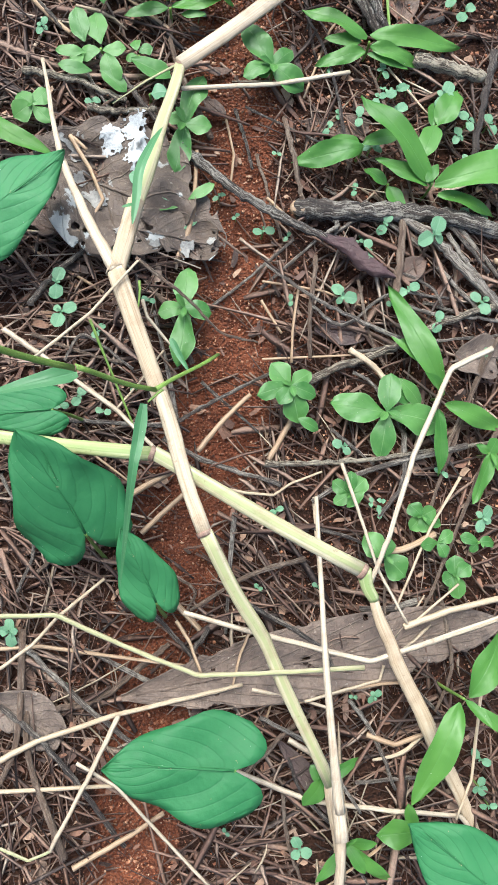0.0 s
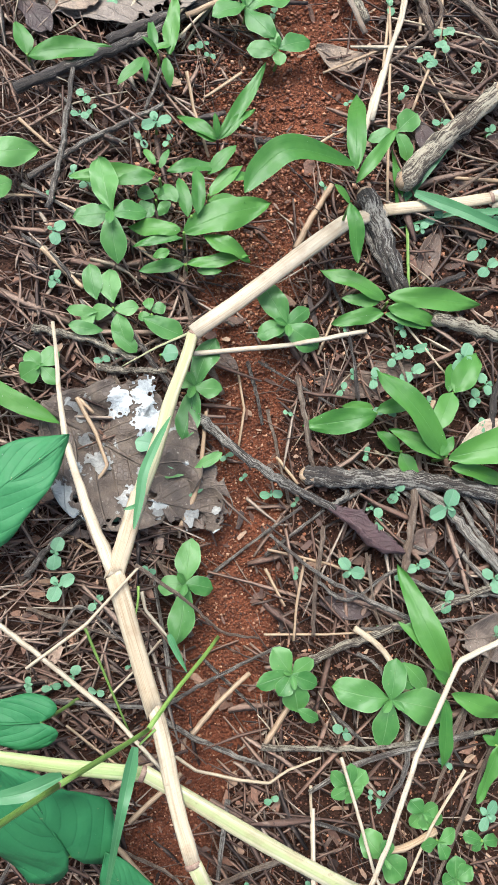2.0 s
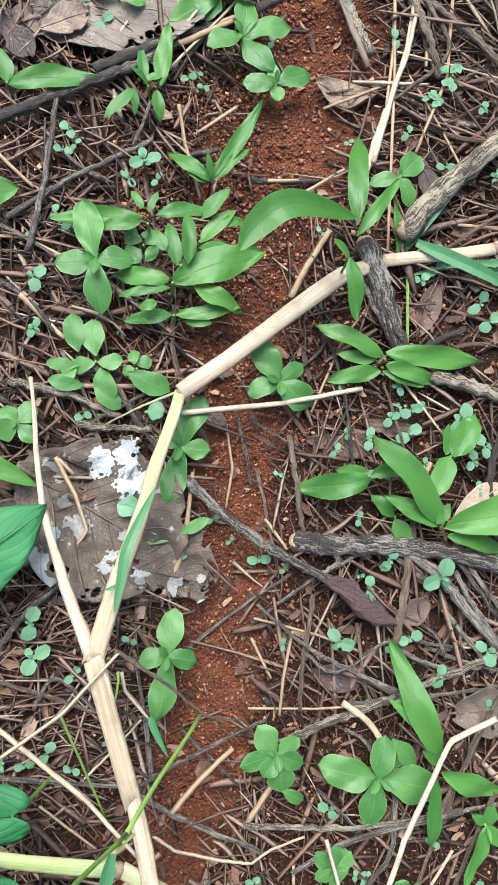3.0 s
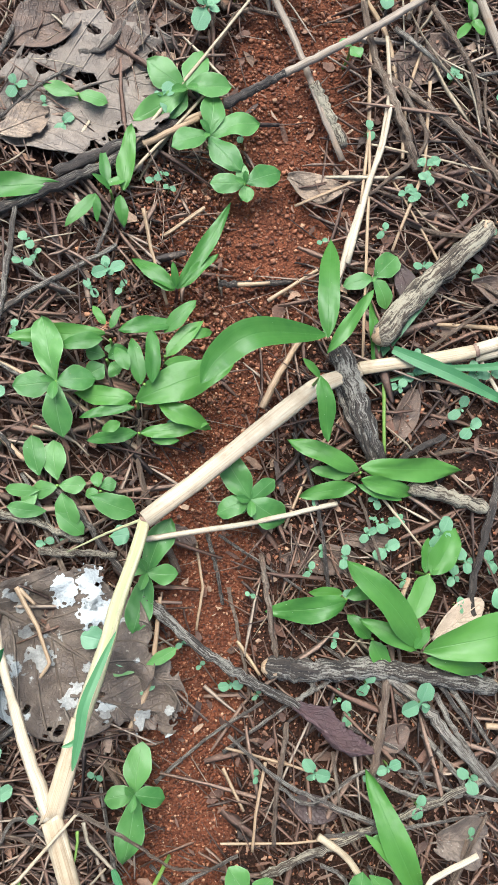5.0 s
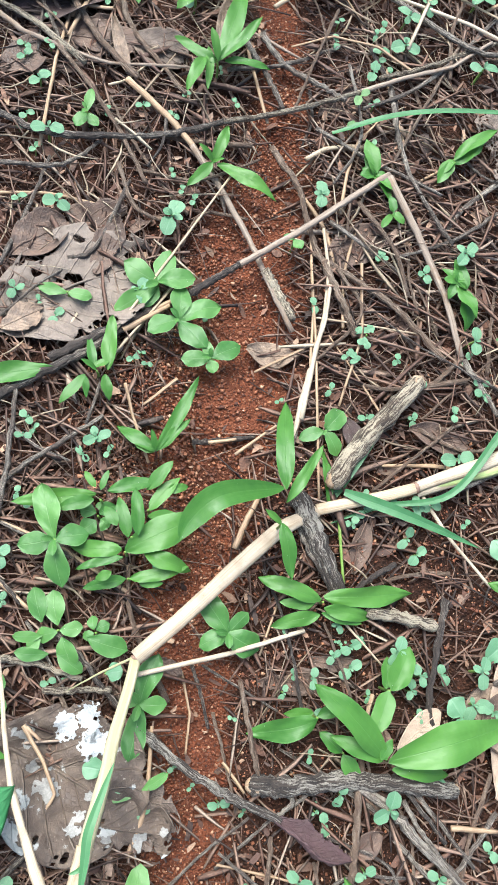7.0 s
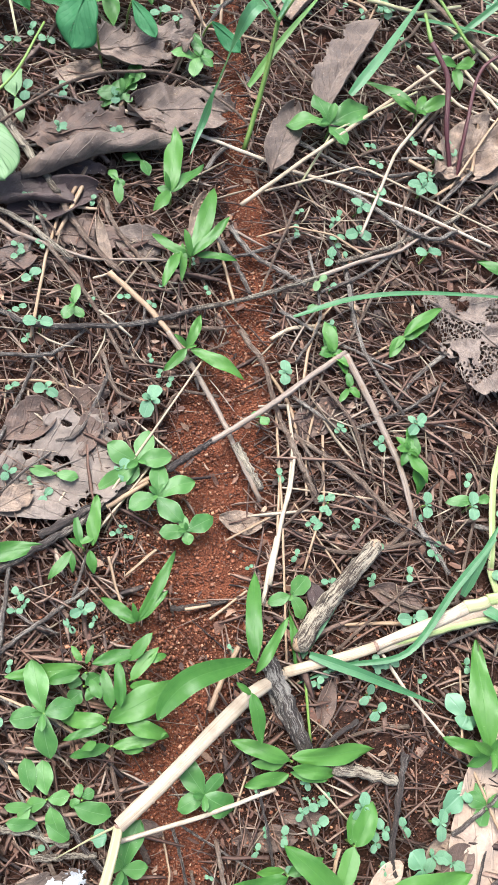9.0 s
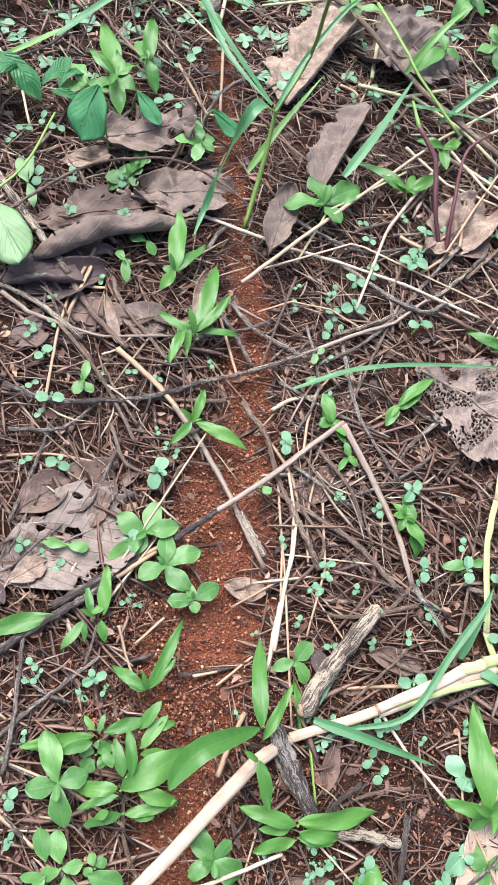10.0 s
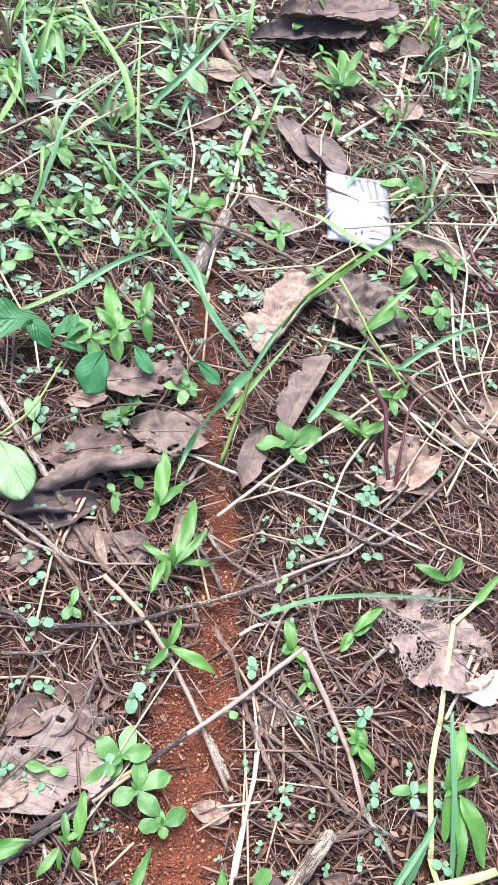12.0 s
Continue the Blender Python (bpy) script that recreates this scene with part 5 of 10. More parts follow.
stick([(0.0608, 0.1505, -0.01), (0.095, 0.179, -0.0008)], 0.0012, 0.001, "bark")

# Twigs over the farther litter
stick([(-0.0982, 0.6602, 0), (-0.0637, 0.6459, 0), (-0.0214, 0.6457, 0), (0.028, 0.6508, 0), (0.0704, 0.6655, 0)], 0.0027, 0.0023, "dark_bark")
stick([(0.0682, 0.6648, 0), (0.114, 0.6767, 0), (0.1772, 0.6996, 0.002)], 0.0023, 0.0021, "flecked_bark")
plant(0.1757, 0.6928, 0.006, "pale_leaf", [(0, 0, -47, 0.0101, 0.0062), (0, 0, 146, 0.0133, 0.007), (0, 0, -53, 0.0049, 0.0044)], "yellow-green bud on a fallen twig")
plant(0.1696, 0.6716, 0, "pale_leaf", [(0, 0, 148, 0.0096, 0.0052), (0, 0, -141, 0.0049, 0.0053)], "yellow-green bud on a fallen twig")
stick([(0.1772, 0.6996, 0.002), (0.2151, 0.7162, 0.002), (0.2539, 0.7295, 0.002), (0.29, 0.755, 0.0041)], 0.0022, 0.0014, "grey_straw")
stick([(-0.106, 0.749, 0), (-0.082, 0.729, 0.0013), (-0.053, 0.717, 0.0024), (-0.019, 0.707, 0.0012), (0.045, 0.71, 0.0003)], 0.0024, 0.0011, "grey_straw")
stick([(-0.004, 0.696, -0.0005), (0.028, 0.665, 0.0001), (0.047, 0.641, -0.0006)], 0.0027, 0.0024, "tan")
stick([(0.045, 0.643, -0.0006), (0.0643, 0.6163, -0.006), (0.0809, 0.5848, -0.006), (0.0912, 0.5638, -0.006), (0.0992, 0.5426, -0.006), (0.1178, 0.5002, -0.006)], 0.0026, 0.002, "grey_straw")
stick([(-0.05, 0.473, -0.0016), (-0.017, 0.492, -0.0001), (0.018, 0.511, -0.0031)], 0.0036, 0.003, "dark_bark")
stick([(0.0169, 0.5103, -0.002), (0.0433, 0.5243, -0.001)], 0.0022, 0.0018, "tan")
stick([(0.0432, 0.5239, 0), (0.0632, 0.5365, 0.001), (0.0795, 0.5474, 0.002)], 0.0028, 0.0023, "dark_bark")
stick([(0.0787, 0.547, 0.002), (0.0979, 0.5577, 0.004), (0.1362, 0.5834, 0.005), (0.1631, 0.6044, 0.004), (0.195, 0.626, 0.0054)], 0.0025, 0.0025, "grey_straw")
stick([(0.194, 0.624, 0.0054), (0.215, 0.578, 0.0025), (0.235, 0.53, -0.0021), (0.243, 0.483, -0.001)], 0.0031, 0.0022, "grey_straw", "flattened grey-tan stalk snapped and bent over the litter")
stick([(0.244, 0.483, -0.0015), (0.226, 0.467, -0.0013), (0.206, 0.452, -0.0038)], 0.0018, 0.0015, "brown_bark")
stick([(0.1053, 0.6484, -0.004), (0.1255, 0.6171, -0.004), (0.1319, 0.5869, -0.004), (0.142, 0.555, -0.0038), (0.163, 0.497, -0.0027)], 0.0025, 0.0019, "brown_bark")
stick([(0.084, 0.748, 0.0026), (0.093, 0.713, -0.0032), (0.1035, 0.6689, -0.004)], 0.0016, 0.0013, "tan")
stick([(0.087, 0.736, 0.0028), (0.1026, 0.7158, -0.006), (0.1162, 0.6855, -0.006)], 0.0026, 0.002, "bark")
stick([(0.1, 0.747, -0.0014), (0.1204, 0.7211, -0.004), (0.142, 0.706, -0.0002), (0.164, 0.691, 0.0019)], 0.0024, 0.0019, "bark")
stick([(0.1354, 0.5626, -0.004), (0.17, 0.538, -0.0008), (0.199, 0.517, -0.0017), (0.229, 0.48, -0.0012)], 0.0022, 0.0026, "brown_bark")
stick([(0.1352, 0.5102, -0.002), (0.1687, 0.5064, -0.002), (0.2112, 0.5006, -0.002)], 0.0008, 0.0007, "straw")
stick([(0.143, 0.581, -0.0009), (0.146, 0.547, -0.0012), (0.1415, 0.5118, -0.002), (0.1296, 0.4684, -0.002)], 0.0012, 0.0017, "pale_straw")
stick([(0.1297, 0.4706, -0.002), (0.122, 0.447, -0.0004), (0.116, 0.42, -0.0006)], 0.0019, 0.0019, "pale_straw")
stick([(0.1345, 0.5858, -0.006), (0.1341, 0.5132, -0.006), (0.128, 0.456, -0.002)], 0.0012, 0.001, "tan")
stick([(-0.0071, 0.493, 0.003), (0.0329, 0.5545, 0.003), (0.0739, 0.6183, 0.003)], 0.0011, 0.0008, "straw")
stick([(-0.016, 0.757, -0.0004), (-0.046, 0.76, -0.0022), (-0.057, 0.708, -0.0009), (-0.066, 0.636, -0.0049)], 0.0016, 0.0013, "tan")
stick([(-0.092, 0.619, -0.0003), (-0.049, 0.621, -0.0019), (-0.0218, 0.6452, -0.006)], 0.0018, 0.0014, "bark")
stick([(-0.01, 0.769, -0.0006), (0.001, 0.74, -0.0026), (0.04, 0.687, -0.0003)], 0.0021, 0.0017, "brown_bark")
stick([(-0.057, 0.721, 0.0022), (-0.018, 0.669, -0.0022), (0.012, 0.608, 0.0017)], 0.0019, 0.0015, "brown_bark")
stick([(-0.009, 0.626, -0.003), (0.004, 0.59, -0.0007), (0.029, 0.578, -0.001)], 0.0017, 0.0013, "brown_bark")
stick([(0.037, 0.561, -0.002), (0.054, 0.591, -0.0068), (0.0876, 0.5887, -0.008)], 0.0016, 0.0013, "brown_bark")
stick([(-0.042, 0.546, 0.0002), (-0.023, 0.556, 0.0005), (-0, 0.612, -0.0021)], 0.0016, 0.0013, "bark")
stick([(-0.087, 0.54, -0.0005), (-0.068, 0.594, -0.0018), (-0.058, 0.628, -0.004)], 0.0016, 0.0012, "bark")
stick([(-0.085, 0.503, -0.0031), (-0.063, 0.523, 0.0013), (-0.034, 0.547, -0.0024)], 0.001, 0.0008, "bark")
stick([(0.004, 0.621, -0.0014), (0.049, 0.615, -0.0011), (0.0964, 0.6365, -0.004)], 0.0015, 0.0012, "brown_bark")
stick([(0.164, 0.78, -0.004), (0.142, 0.727, 0.0011), (0.1242, 0.6822, -0.006)], 0.0014, 0.0011, "brown_bark")
stick([(0.17, 0.726, -0.0005), (0.175, 0.659, 0.0022), (0.152, 0.618, 0.0004)], 0.0014, 0.0011, "bark")
stick([(0.203, 0.709, -0.0038), (0.21, 0.636, 0.0026), (0.242, 0.571, 0.0016)], 0.002, 0.0016, "bark")
stick([(0.141, 0.668, -0.0041), (0.184, 0.64, 0.0006), (0.237, 0.614, 0.0011)], 0.0016, 0.0012, "bark")
stick([(0.266, 0.756, 0.0034), (0.236, 0.703, -0.004), (0.201, 0.64, 0.0033)], 0.0014, 0.0012, "brown_bark")
stick([(0.153, 0.548, 0.0006), (0.169, 0.514, -0.0012), (0.134, 0.478, -0.003)], 0.0015, 0.0012, "brown_bark")
stick([(0.171, 0.554, -0), (0.169, 0.497, -0.0026), (0.149, 0.444, -0.0012)], 0.0012, 0.001, "tan")
stick([(0.283, 0.603, -0.0018), (0.243, 0.576, 0.0006), (0.197, 0.559, 0.0016)], 0.0016, 0.0012, "bark")
stick([(0.207, 0.429, -0.0033), (0.238, 0.413, -0.0014), (0.273, 0.417, -0.0008)], 0.0016, 0.0013, "brown_bark")
stick([(0.171, 0.384, -0.0021), (0.231, 0.429, -0.0004)], 0.0012, 0.001, "brown_bark")
stick([(0.245, 0.481, -0.002), (0.267, 0.439, 0.0008)], 0.0024, 0.0019, "bark")
stick([(-0.007, 0.864, 0.0016), (0.0575, 0.8486, 0), (0.1145, 0.8261, 0), (0.1589, 0.8097, 0), (0.21, 0.7951, 0), (0.273, 0.771, 0.0032), (0.342, 0.738, 0.0028)], 0.0022, 0.0015, "pale_straw")
stick([(0.1083, 0.7612, 0.012), (0.1624, 0.8082, 0.012), (0.2547, 0.8854, 0.012), (0.3265, 0.9448, 0.012), (0.4034, 0.9967, 0.012)], 0.0021, 0.0014, "straw")
stick([(-0.1312, 0.8948, 0.002), (-0.0921, 0.8347, 0.002), (-0.0485, 0.7687, 0.002)], 0.0038, 0.003, "flecked_bark")
stick([(-0.0517, 0.7726, 0), (-0.026, 0.73, 0.0015), (0.004, 0.696, 0.0004)], 0.0028, 0.0023, "brown_bark")
stick([(-0.121, 0.8172, 0.005), (-0.0482, 0.8666, 0.02), (0.0045, 0.8798, 0.028), (0.0607, 0.8846, 0.02), (0.1214, 0.854, 0), (0.1111, 0.8104, 0)], 0.0015, 0.001, "brown_bark")
stick([(0.018, 0.909, -0.0017), (-0.047, 0.748, -0.0011)], 0.0021, 0.0017, "tan")
stick([(-0.027, 0.786, -0.0012), (-0.048, 0.728, 0.0015)], 0.0021, 0.0017, "tan")
stick([(0.1335, 1.2625, -0.002), (0.1162, 1.1779, -0.002), (0.1003, 1.0955, -0.002)], 0.0025, 0.002, "straw")
stick([(0.129, 1.219, 0.0019), (0.1131, 1.1813, -0.006), (0.088, 1.116, -0.0039)], 0.009, 0.0104, "bark")
stick([(0.108, 1.738, 0.0048), (0.1214, 1.6331, 0.002), (0.1392, 1.5773, 0.002), (0.1745, 1.5174, 0.002)], 0.0068, 0.0051, "brown_bark")
stick([(0.0487, 1.1793, 0.02), (0.1161, 1.1765, 0.02), (0.1839, 1.1479, 0.02), (0.2429, 1.108, 0.02), (0.3088, 1.0059, 0.02), (0.3994, 0.9101, 0.02), (0.4583, 0.8677, 0.02)], 0.0026, 0.0026, "brown_bark", "long thin brown creeping stem over the litter")
stick([(-0.1825, 1.2976, 0.01), (-0.0915, 1.3982, 0.01), (-0.0243, 1.489, 0.01), (0.0598, 1.6009, 0.01)], 0.0018, 0.0014, "straw")
stick([(-0.0031, 1.5992, 0.01), (0.0689, 1.6114, 0.01), (0.1345, 1.6558, 0.01), (0.1952, 1.7249, 0.01)], 0.0025, 0.002, "green_straw")
stick([(0.072, 0.71, 0.0019), (0.1197, 0.7238, -0.004), (0.163, 0.744, -0.0029)], 0.0018, 0.0014, "bark")
stick([(0.1955, 0.717, -0.002), (0.23, 0.728, -0.0005), (0.306, 0.764, 0.001), (0.3638, 0.815, -0.002)], 0.0024, 0.0019, "flecked_bark")
stick([(0.2479, 1.019, 0.004), (0.2998, 1.0077, 0.004), (0.348, 1.022, 0.0045)], 0.0026, 0.0021, "green_straw")
stick([(0.264, 1.0302, 0.004), (0.2774, 1.0883, 0.004), (0.2895, 1.1298, 0.004)], 0.0023, 0.0019, "green_straw")
stick([(0.3341, 0.9287, 0.006), (0.3942, 0.8858, 0.006), (0.46, 0.8404, 0.006)], 0.0022, 0.0018, "straw")
stick([(0.3057, 1.0055, 0.008), (0.3604, 0.9595, 0.008), (0.4212, 0.8751, 0.008)], 0.0023, 0.0018, "green_straw")
stick([(0.1317, 0.7827, 0.004), (0.2238, 0.8166, 0.004), (0.4336, 0.7128, 0.002)], 0.0012, 0.001, "straw")
stick([(0.3731, 0.981, 0.004), (0.2591, 0.8337, 0.004), (0.2176, 0.7414, 0.004)], 0.0017, 0.0014, "pale_straw")
stick([(0.334, 0.819, 0.0015), (0.236, 0.719, -0.0018), (0.177, 0.684, 0.0022)], 0.002, 0.0016, "bark")
stick([(0.1987, 0.8046, -0.004), (0.275, 0.743, 0.0059), (0.311, 0.753, 0.0028)], 0.0022, 0.0018, "bark")
stick([(0.5107, 1.383, 0.01), (0.5466, 1.2783, 0.01), (0.4705, 1.1744, 0.01)], 0.0021, 0.0017, "straw")
stick([(0.4452, 1.1216, 0.006), (0.4275, 1.0038, 0.006), (0.4374, 0.952, 0.006)], 0.0022, 0.0018, "straw")
stick([(0.2354, 0.9428, 0), (0.2995, 0.9928, 0), (0.356, 1.133, 0.0012)], 0.0018, 0.0015, "brown_bark")
stick([(0.2072, 1.535, 0.004), (0.2307, 1.6167, 0.004), (0.268, 1.741, 0.0052)], 0.0029, 0.0023, "tan")
stick([(0.3835, 0.6308, 0), (0.36, 0.59, 0), (0.337, 0.56, 0.002)], 0.0021, 0.0017, "pale_straw")
stick([(0.311, 1.4152, 0), (0.4205, 1.5253, 0), (0.463, 1.675, 0.0005)], 0.0032, 0.0025, "straw")
stick([(0.1941, 1.3116, 0.012), (0.2942, 1.2856, 0.012), (0.3671, 1.2424, 0.012)], 0.0022, 0.0017, "brown_bark")
stick([(0.154, 0.85, -0.0012), (0.225, 0.812, -0.0002), (0.278, 0.814, 0.0026)], 0.002, 0.0016, "bark")
stick([(0.227, 0.834, -0.0015), (0.284, 0.86, 0.0008), (0.355, 0.955, 0.0005)], 0.0017, 0.0014, "brown_bark")
stick([(0.354, 0.89, -0.0009), (0.335, 0.819, 0.0013), (0.288, 0.786, 0.0026)], 0.0019, 0.0015, "tan")
stick([(0.459, 0.924, -0.0004), (0.3971, 0.8398, -0.002), (0.337, 0.784, -0.0013)], 0.0022, 0.0018, "brown_bark")
stick([(0.147, 1.036, -0.0005), (0.0967, 0.9969, -0.004), (0.063, 0.916, 0.0009)], 0.0022, 0.0018, "bark")
stick([(0.0541, 1.0334, -0.002), (0.0825, 0.9683, -0.002), (0.1446, 0.959, -0.002)], 0.0017, 0.0013, "tan")
stick([(0.1042, 1.0789, -0.004), (0.0966, 0.9714, -0.004)], 0.002, 0.0016, "tan")
stick([(-0.035, 0.705, 0.0021), (-0.076, 0.739, 0.0022), (-0.114, 0.759, 0.0013)], 0.0025, 0.002, "flecked_bark")

# Fallen leaves
dead_leaf(-0.0300, 0.2090, 0.0005, -118, 0.1080, 0.0960, "lichen_leaf", "big grey-brown fallen leaf crusted with white lichen", seed=4, ragged=0.30, holes=0.24, curl=0.06, crumple=0.09, crusts=((-0.0352, -0.0040, 0.0125), (-0.0275, -0.0125, 0.0115), (-0.0242, 0.0070, 0.0095), (-0.0112, -0.0310, 0.0080), (0.0127, -0.0060, 0.0085), (0.0030, 0.0190, 0.0050), (0.0200, 0.0180, 0.0070), (0.0030, -0.0200, 0.0060)))
dead_leaf(0.0060, 0.1780, 0.0, -100, 0.0640, 0.0420, "lichen_leaf", "torn grey leaf piece with pale lichen specks", seed=84, ragged=0.62, holes=0.16, curl=0.12, crumple=0.14, crusts=((0.0060, 0.0110, 0.0065), (0.0070, -0.0090, 0.0050), (-0.0020, 0.0230, 0.0035)))
dead_leaf(-0.0753, 0.1959, -0.0075, -77, 0.0523, 0.041, "brown_leaf", "brown rotting leaf beside a lichened one", seed=6, ragged=0.5, holes=0.06)
dead_leaf(-0.0400, 0.5250, -0.0045, -66, 0.1400, 0.0860, "ashen_leaf", "broad grey fallen leaf with torn edges", seed=9, ragged=0.60, holes=0.10, curl=0.05, crumple=0.06)
dead_leaf(-0.0700, 0.5010, -0.001, -60, 0.0340, 0.0220, "tan_leaf", "torn tan leaf scrap on a grey leaf", seed=85, ragged=0.5, crumple=0.06)
dead_leaf(-0.0150, 0.5560, -0.001, -20, 0.0460, 0.0240, "brown_leaf", "crumbling brown leaf scrap on a grey leaf", seed=86, ragged=0.62, holes=0.10, crumple=0.16)
dead_leaf(-0.0404, 0.572, -0.0085, -78, 0.1167, 0.0406, "brown_leaf", "crumbling brown leaf layered in litter", seed=10, ragged=0.6, holes=0.1)
dead_leaf(-0.063, 0.563, -0.0027, -54, 0.0486, 0.0359, "brown_leaf", "crumpled brown leaf with raised veins", seed=11, ragged=0.2, crumple=0.12)
dead_leaf(0.09, -0.073, -0.0011, -81, 0.2294, 0.0494, "umber_leaf", "very large grey-brown fallen leaf, leathery and folded", seed=13, ragged=0.25, holes=0.01, curl=0.05, crumple=0.04)
dead_leaf(-0.0761, -0.1008, -0.001, -115, 0.0542, 0.0343, "grey_leaf", "grey fallen leaf with lichen specks", seed=14, ragged=0.4, holes=0.02)
rolled_leaf([(0.0960, 0.1805, 0.004), (0.1130, 0.1710, 0.005), (0.1240, 0.1600, 0.005), (0.1430, 0.1555, 0.004)], 0.0034, 0.0085, 165, "plum_leaf", "dark purple-brown rolled leaf hanging from a twig", 15)
dead_leaf(0.085, -0.141, -0.0039, -140, 0.0595, 0.0146, "dark_leaf", "dark folded leaf strip in the litter", seed=16, ragged=0.2, curl=0.4)
dead_leaf(0.3330, 0.6420, 0.001, -125, 0.1500, 0.1050, "lace_leaf", "skeletonised grey-brown leaf with lacy holes", seed=17, ragged=0.42, curl=0.06, crumple=0.05, lace=1.0)
dead_leaf(0.3843, 0.589, 0.003, -81, 0.0595, 0.0434, "buff_leaf", "bleached torn fragment of a leaf", seed=18, ragged=0.5, holes=0.05)
dead_leaf(0.3784, 0.5612, -0.0045, -76, 0.0678, 0.0342, "tan_leaf", "lacy bleached fragment of a dead leaf", seed=19, ragged=0.5, holes=0.2)
dead_leaf(0.0130, 0.9290, 0.010, -80, 0.1250, 0.0640, "umber_leaf", "grey-brown curled fallen leaf with lifted edge", seed=20, ragged=0.42, holes=0.05, curl=0.35, crumple=0.12, tip=10)
dead_leaf(0.0580, 0.8640, 0.003, -88, 0.1050, 0.0640, "umber_leaf", "brown fallen leaf with small holes", seed=21, ragged=0.50, holes=0.10, curl=0.2, crumple=0.10)
dead_leaf(-0.0250, 0.8360, 0.001, -78, 0.1400, 0.0560, "brown_leaf", "broad brown leaf lying flat behind its rolled rim", seed=22, ragged=0.42, holes=0.10, curl=0.10, crumple=0.14)
rolled_leaf([(-0.0800, 0.7830, 0.002), (-0.0560, 0.7930, 0.004), (-0.0210, 0.8120, 0.005), (0.0200, 0.8200, 0.005), (0.0600, 0.8290, 0.003)], 0.0085, 0.0170, 260, "umber_leaf", "big brown dead leaf with a thick rolled rim", 72)
rolled_leaf([(-0.1050, 0.7560, 0.001), (-0.0720, 0.7640, 0.002), (-0.0350, 0.7620, 0.001)], 0.0060, 0.0240, 150, "dark_leaf", "dark rotting leaf with a curled edge", 73)
dead_leaf(-0.055, 0.786, -0.0051, -77, 0.098, 0.0354, "dark_leaf", "dark rotting leaf under a broad one", seed=73, ragged=0.4, curl=0.2, crumple=0.15)
dead_leaf(-0.0367, 0.9028, -0.0025, -66, 0.056, 0.0286, "tan_leaf", "small tan leaf under a grey one", seed=71, ragged=0.2, crumple=0.08)
dead_leaf(-0.055, 0.761, -0.0035, -71, 0.0925, 0.0406, "dark_leaf", "dark curled leaf edge in the litter", seed=23, ragged=0.3, curl=0.3)
rolled_leaf([(0.1660, 0.9860, 0.002), (0.1930, 1.0250, 0.006), (0.2250, 1.0720, 0.010), (0.2620, 1.1240, 0.012)], 0.0080, 0.0480, 130, "tan_leaf", "tan folded leaf with pale underside", 24)
dead_leaf(0.3060, 1.0720, 0.002, -100, 0.1350, 0.1150, "grey_leaf", "broad grey-brown leaf lying in litter", seed=25, ragged=0.50, holes=0.03, curl=0.12, crumple=0.08)
rolled_leaf([(0.1960, 0.8800, 0.002), (0.2120, 0.9150, 0.005), (0.2330, 0.9520, 0.006), (0.2580, 0.9920, 0.004)], 0.0055, 0.0270, 120, "umber_leaf", "twisted grey-tan leaf lying on twigs", 26)
dead_leaf(0.1500, 0.8370, 0.004, -19, 0.0860, 0.0350, "umber_leaf", "glossy brown leaf lying across the trail edge", seed=27, ragged=0.15, curl=0.35, crumple=0.05)
dead_leaf(0.3357, 0.842, 0.001, -53, 0.1108, 0.06, "tan_leaf", "tan leaf round the foot of red stems", seed=28, ragged=0.62, curl=0.3, crumple=0.12)
dead_leaf(0.442, 0.911, -0.0002, -58, 0.1269, 0.0569, "tan_leaf", "pale torn leaf among straws", seed=29, ragged=0.62, holes=0.1)
dead_leaf(0.3150, 0.2580, -0.0040, -42, 0.2100, 0.1380, "buff_leaf", "large smooth tan fallen leaf", seed=30, ragged=0.05, curl=0.02, crumple=0.02)
dead_leaf(0.2480, 0.2370, -0.0005, -60, 0.0300, 0.0240, "brown_leaf", "dark brown scrap on the rim of a tan leaf", seed=87, ragged=0.2, curl=0.1)
dead_leaf(0.1930, 0.2270, -0.0015, -52, 0.0400, 0.0190, "buff_leaf", "stiff tan piece of broken leaf in litter", seed=88, ragged=0.12, curl=0.05, crumple=0.02)
dead_leaf(0.2819, 1.6717, 0.007, -67, 0.2375, 0.0725, "dark_leaf", "large dark ribbed leaf with folded rim", seed=31, ragged=0.15, curl=0.2, crumple=0.05)
dead_leaf(0.3377, 1.7359, 0.017, -66, 0.2998, 0.0695, "brown_leaf", "brown curled leaf over a dark one", seed=32, ragged=0.3, curl=0.2, crumple=0.06)
dead_leaf(0.1233, 1.5362, -0.0005, -69, 0.0832, 0.0538, "tan_leaf", "light tan leaf beside the trail", seed=33, ragged=0.3)
dead_leaf(0.1026, 1.4132, -0.0045, -40, 0.0537, 0.0425, "brown_leaf", "rust-brown leaf on the trail", seed=34, ragged=0.4)
dead_leaf(0.199, 1.5394, -0.0005, -128, 0.0692, 0.0546, "grey_leaf", "grey leaf fragment in litter", seed=35, ragged=0.5)
dead_leaf(0.2403, 1.3979, 0.0015, -155, 0.1284, 0.0517, "grey_leaf", "grey leathery leaf near the wrapper", seed=36, ragged=0.3, curl=0.15)
dead_leaf(0.2819, 1.37, 0.0055, -144, 0.0941, 0.0513, "grey_leaf", "folded grey leaf near the wrapper", seed=37, ragged=0.2, curl=0.2)
dead_leaf(0.3924, 1.5052, 0.0015, -101, 0.0489, 0.0556, "tan_leaf", "small dry tan leaf in the litter", seed=38, ragged=0.3)
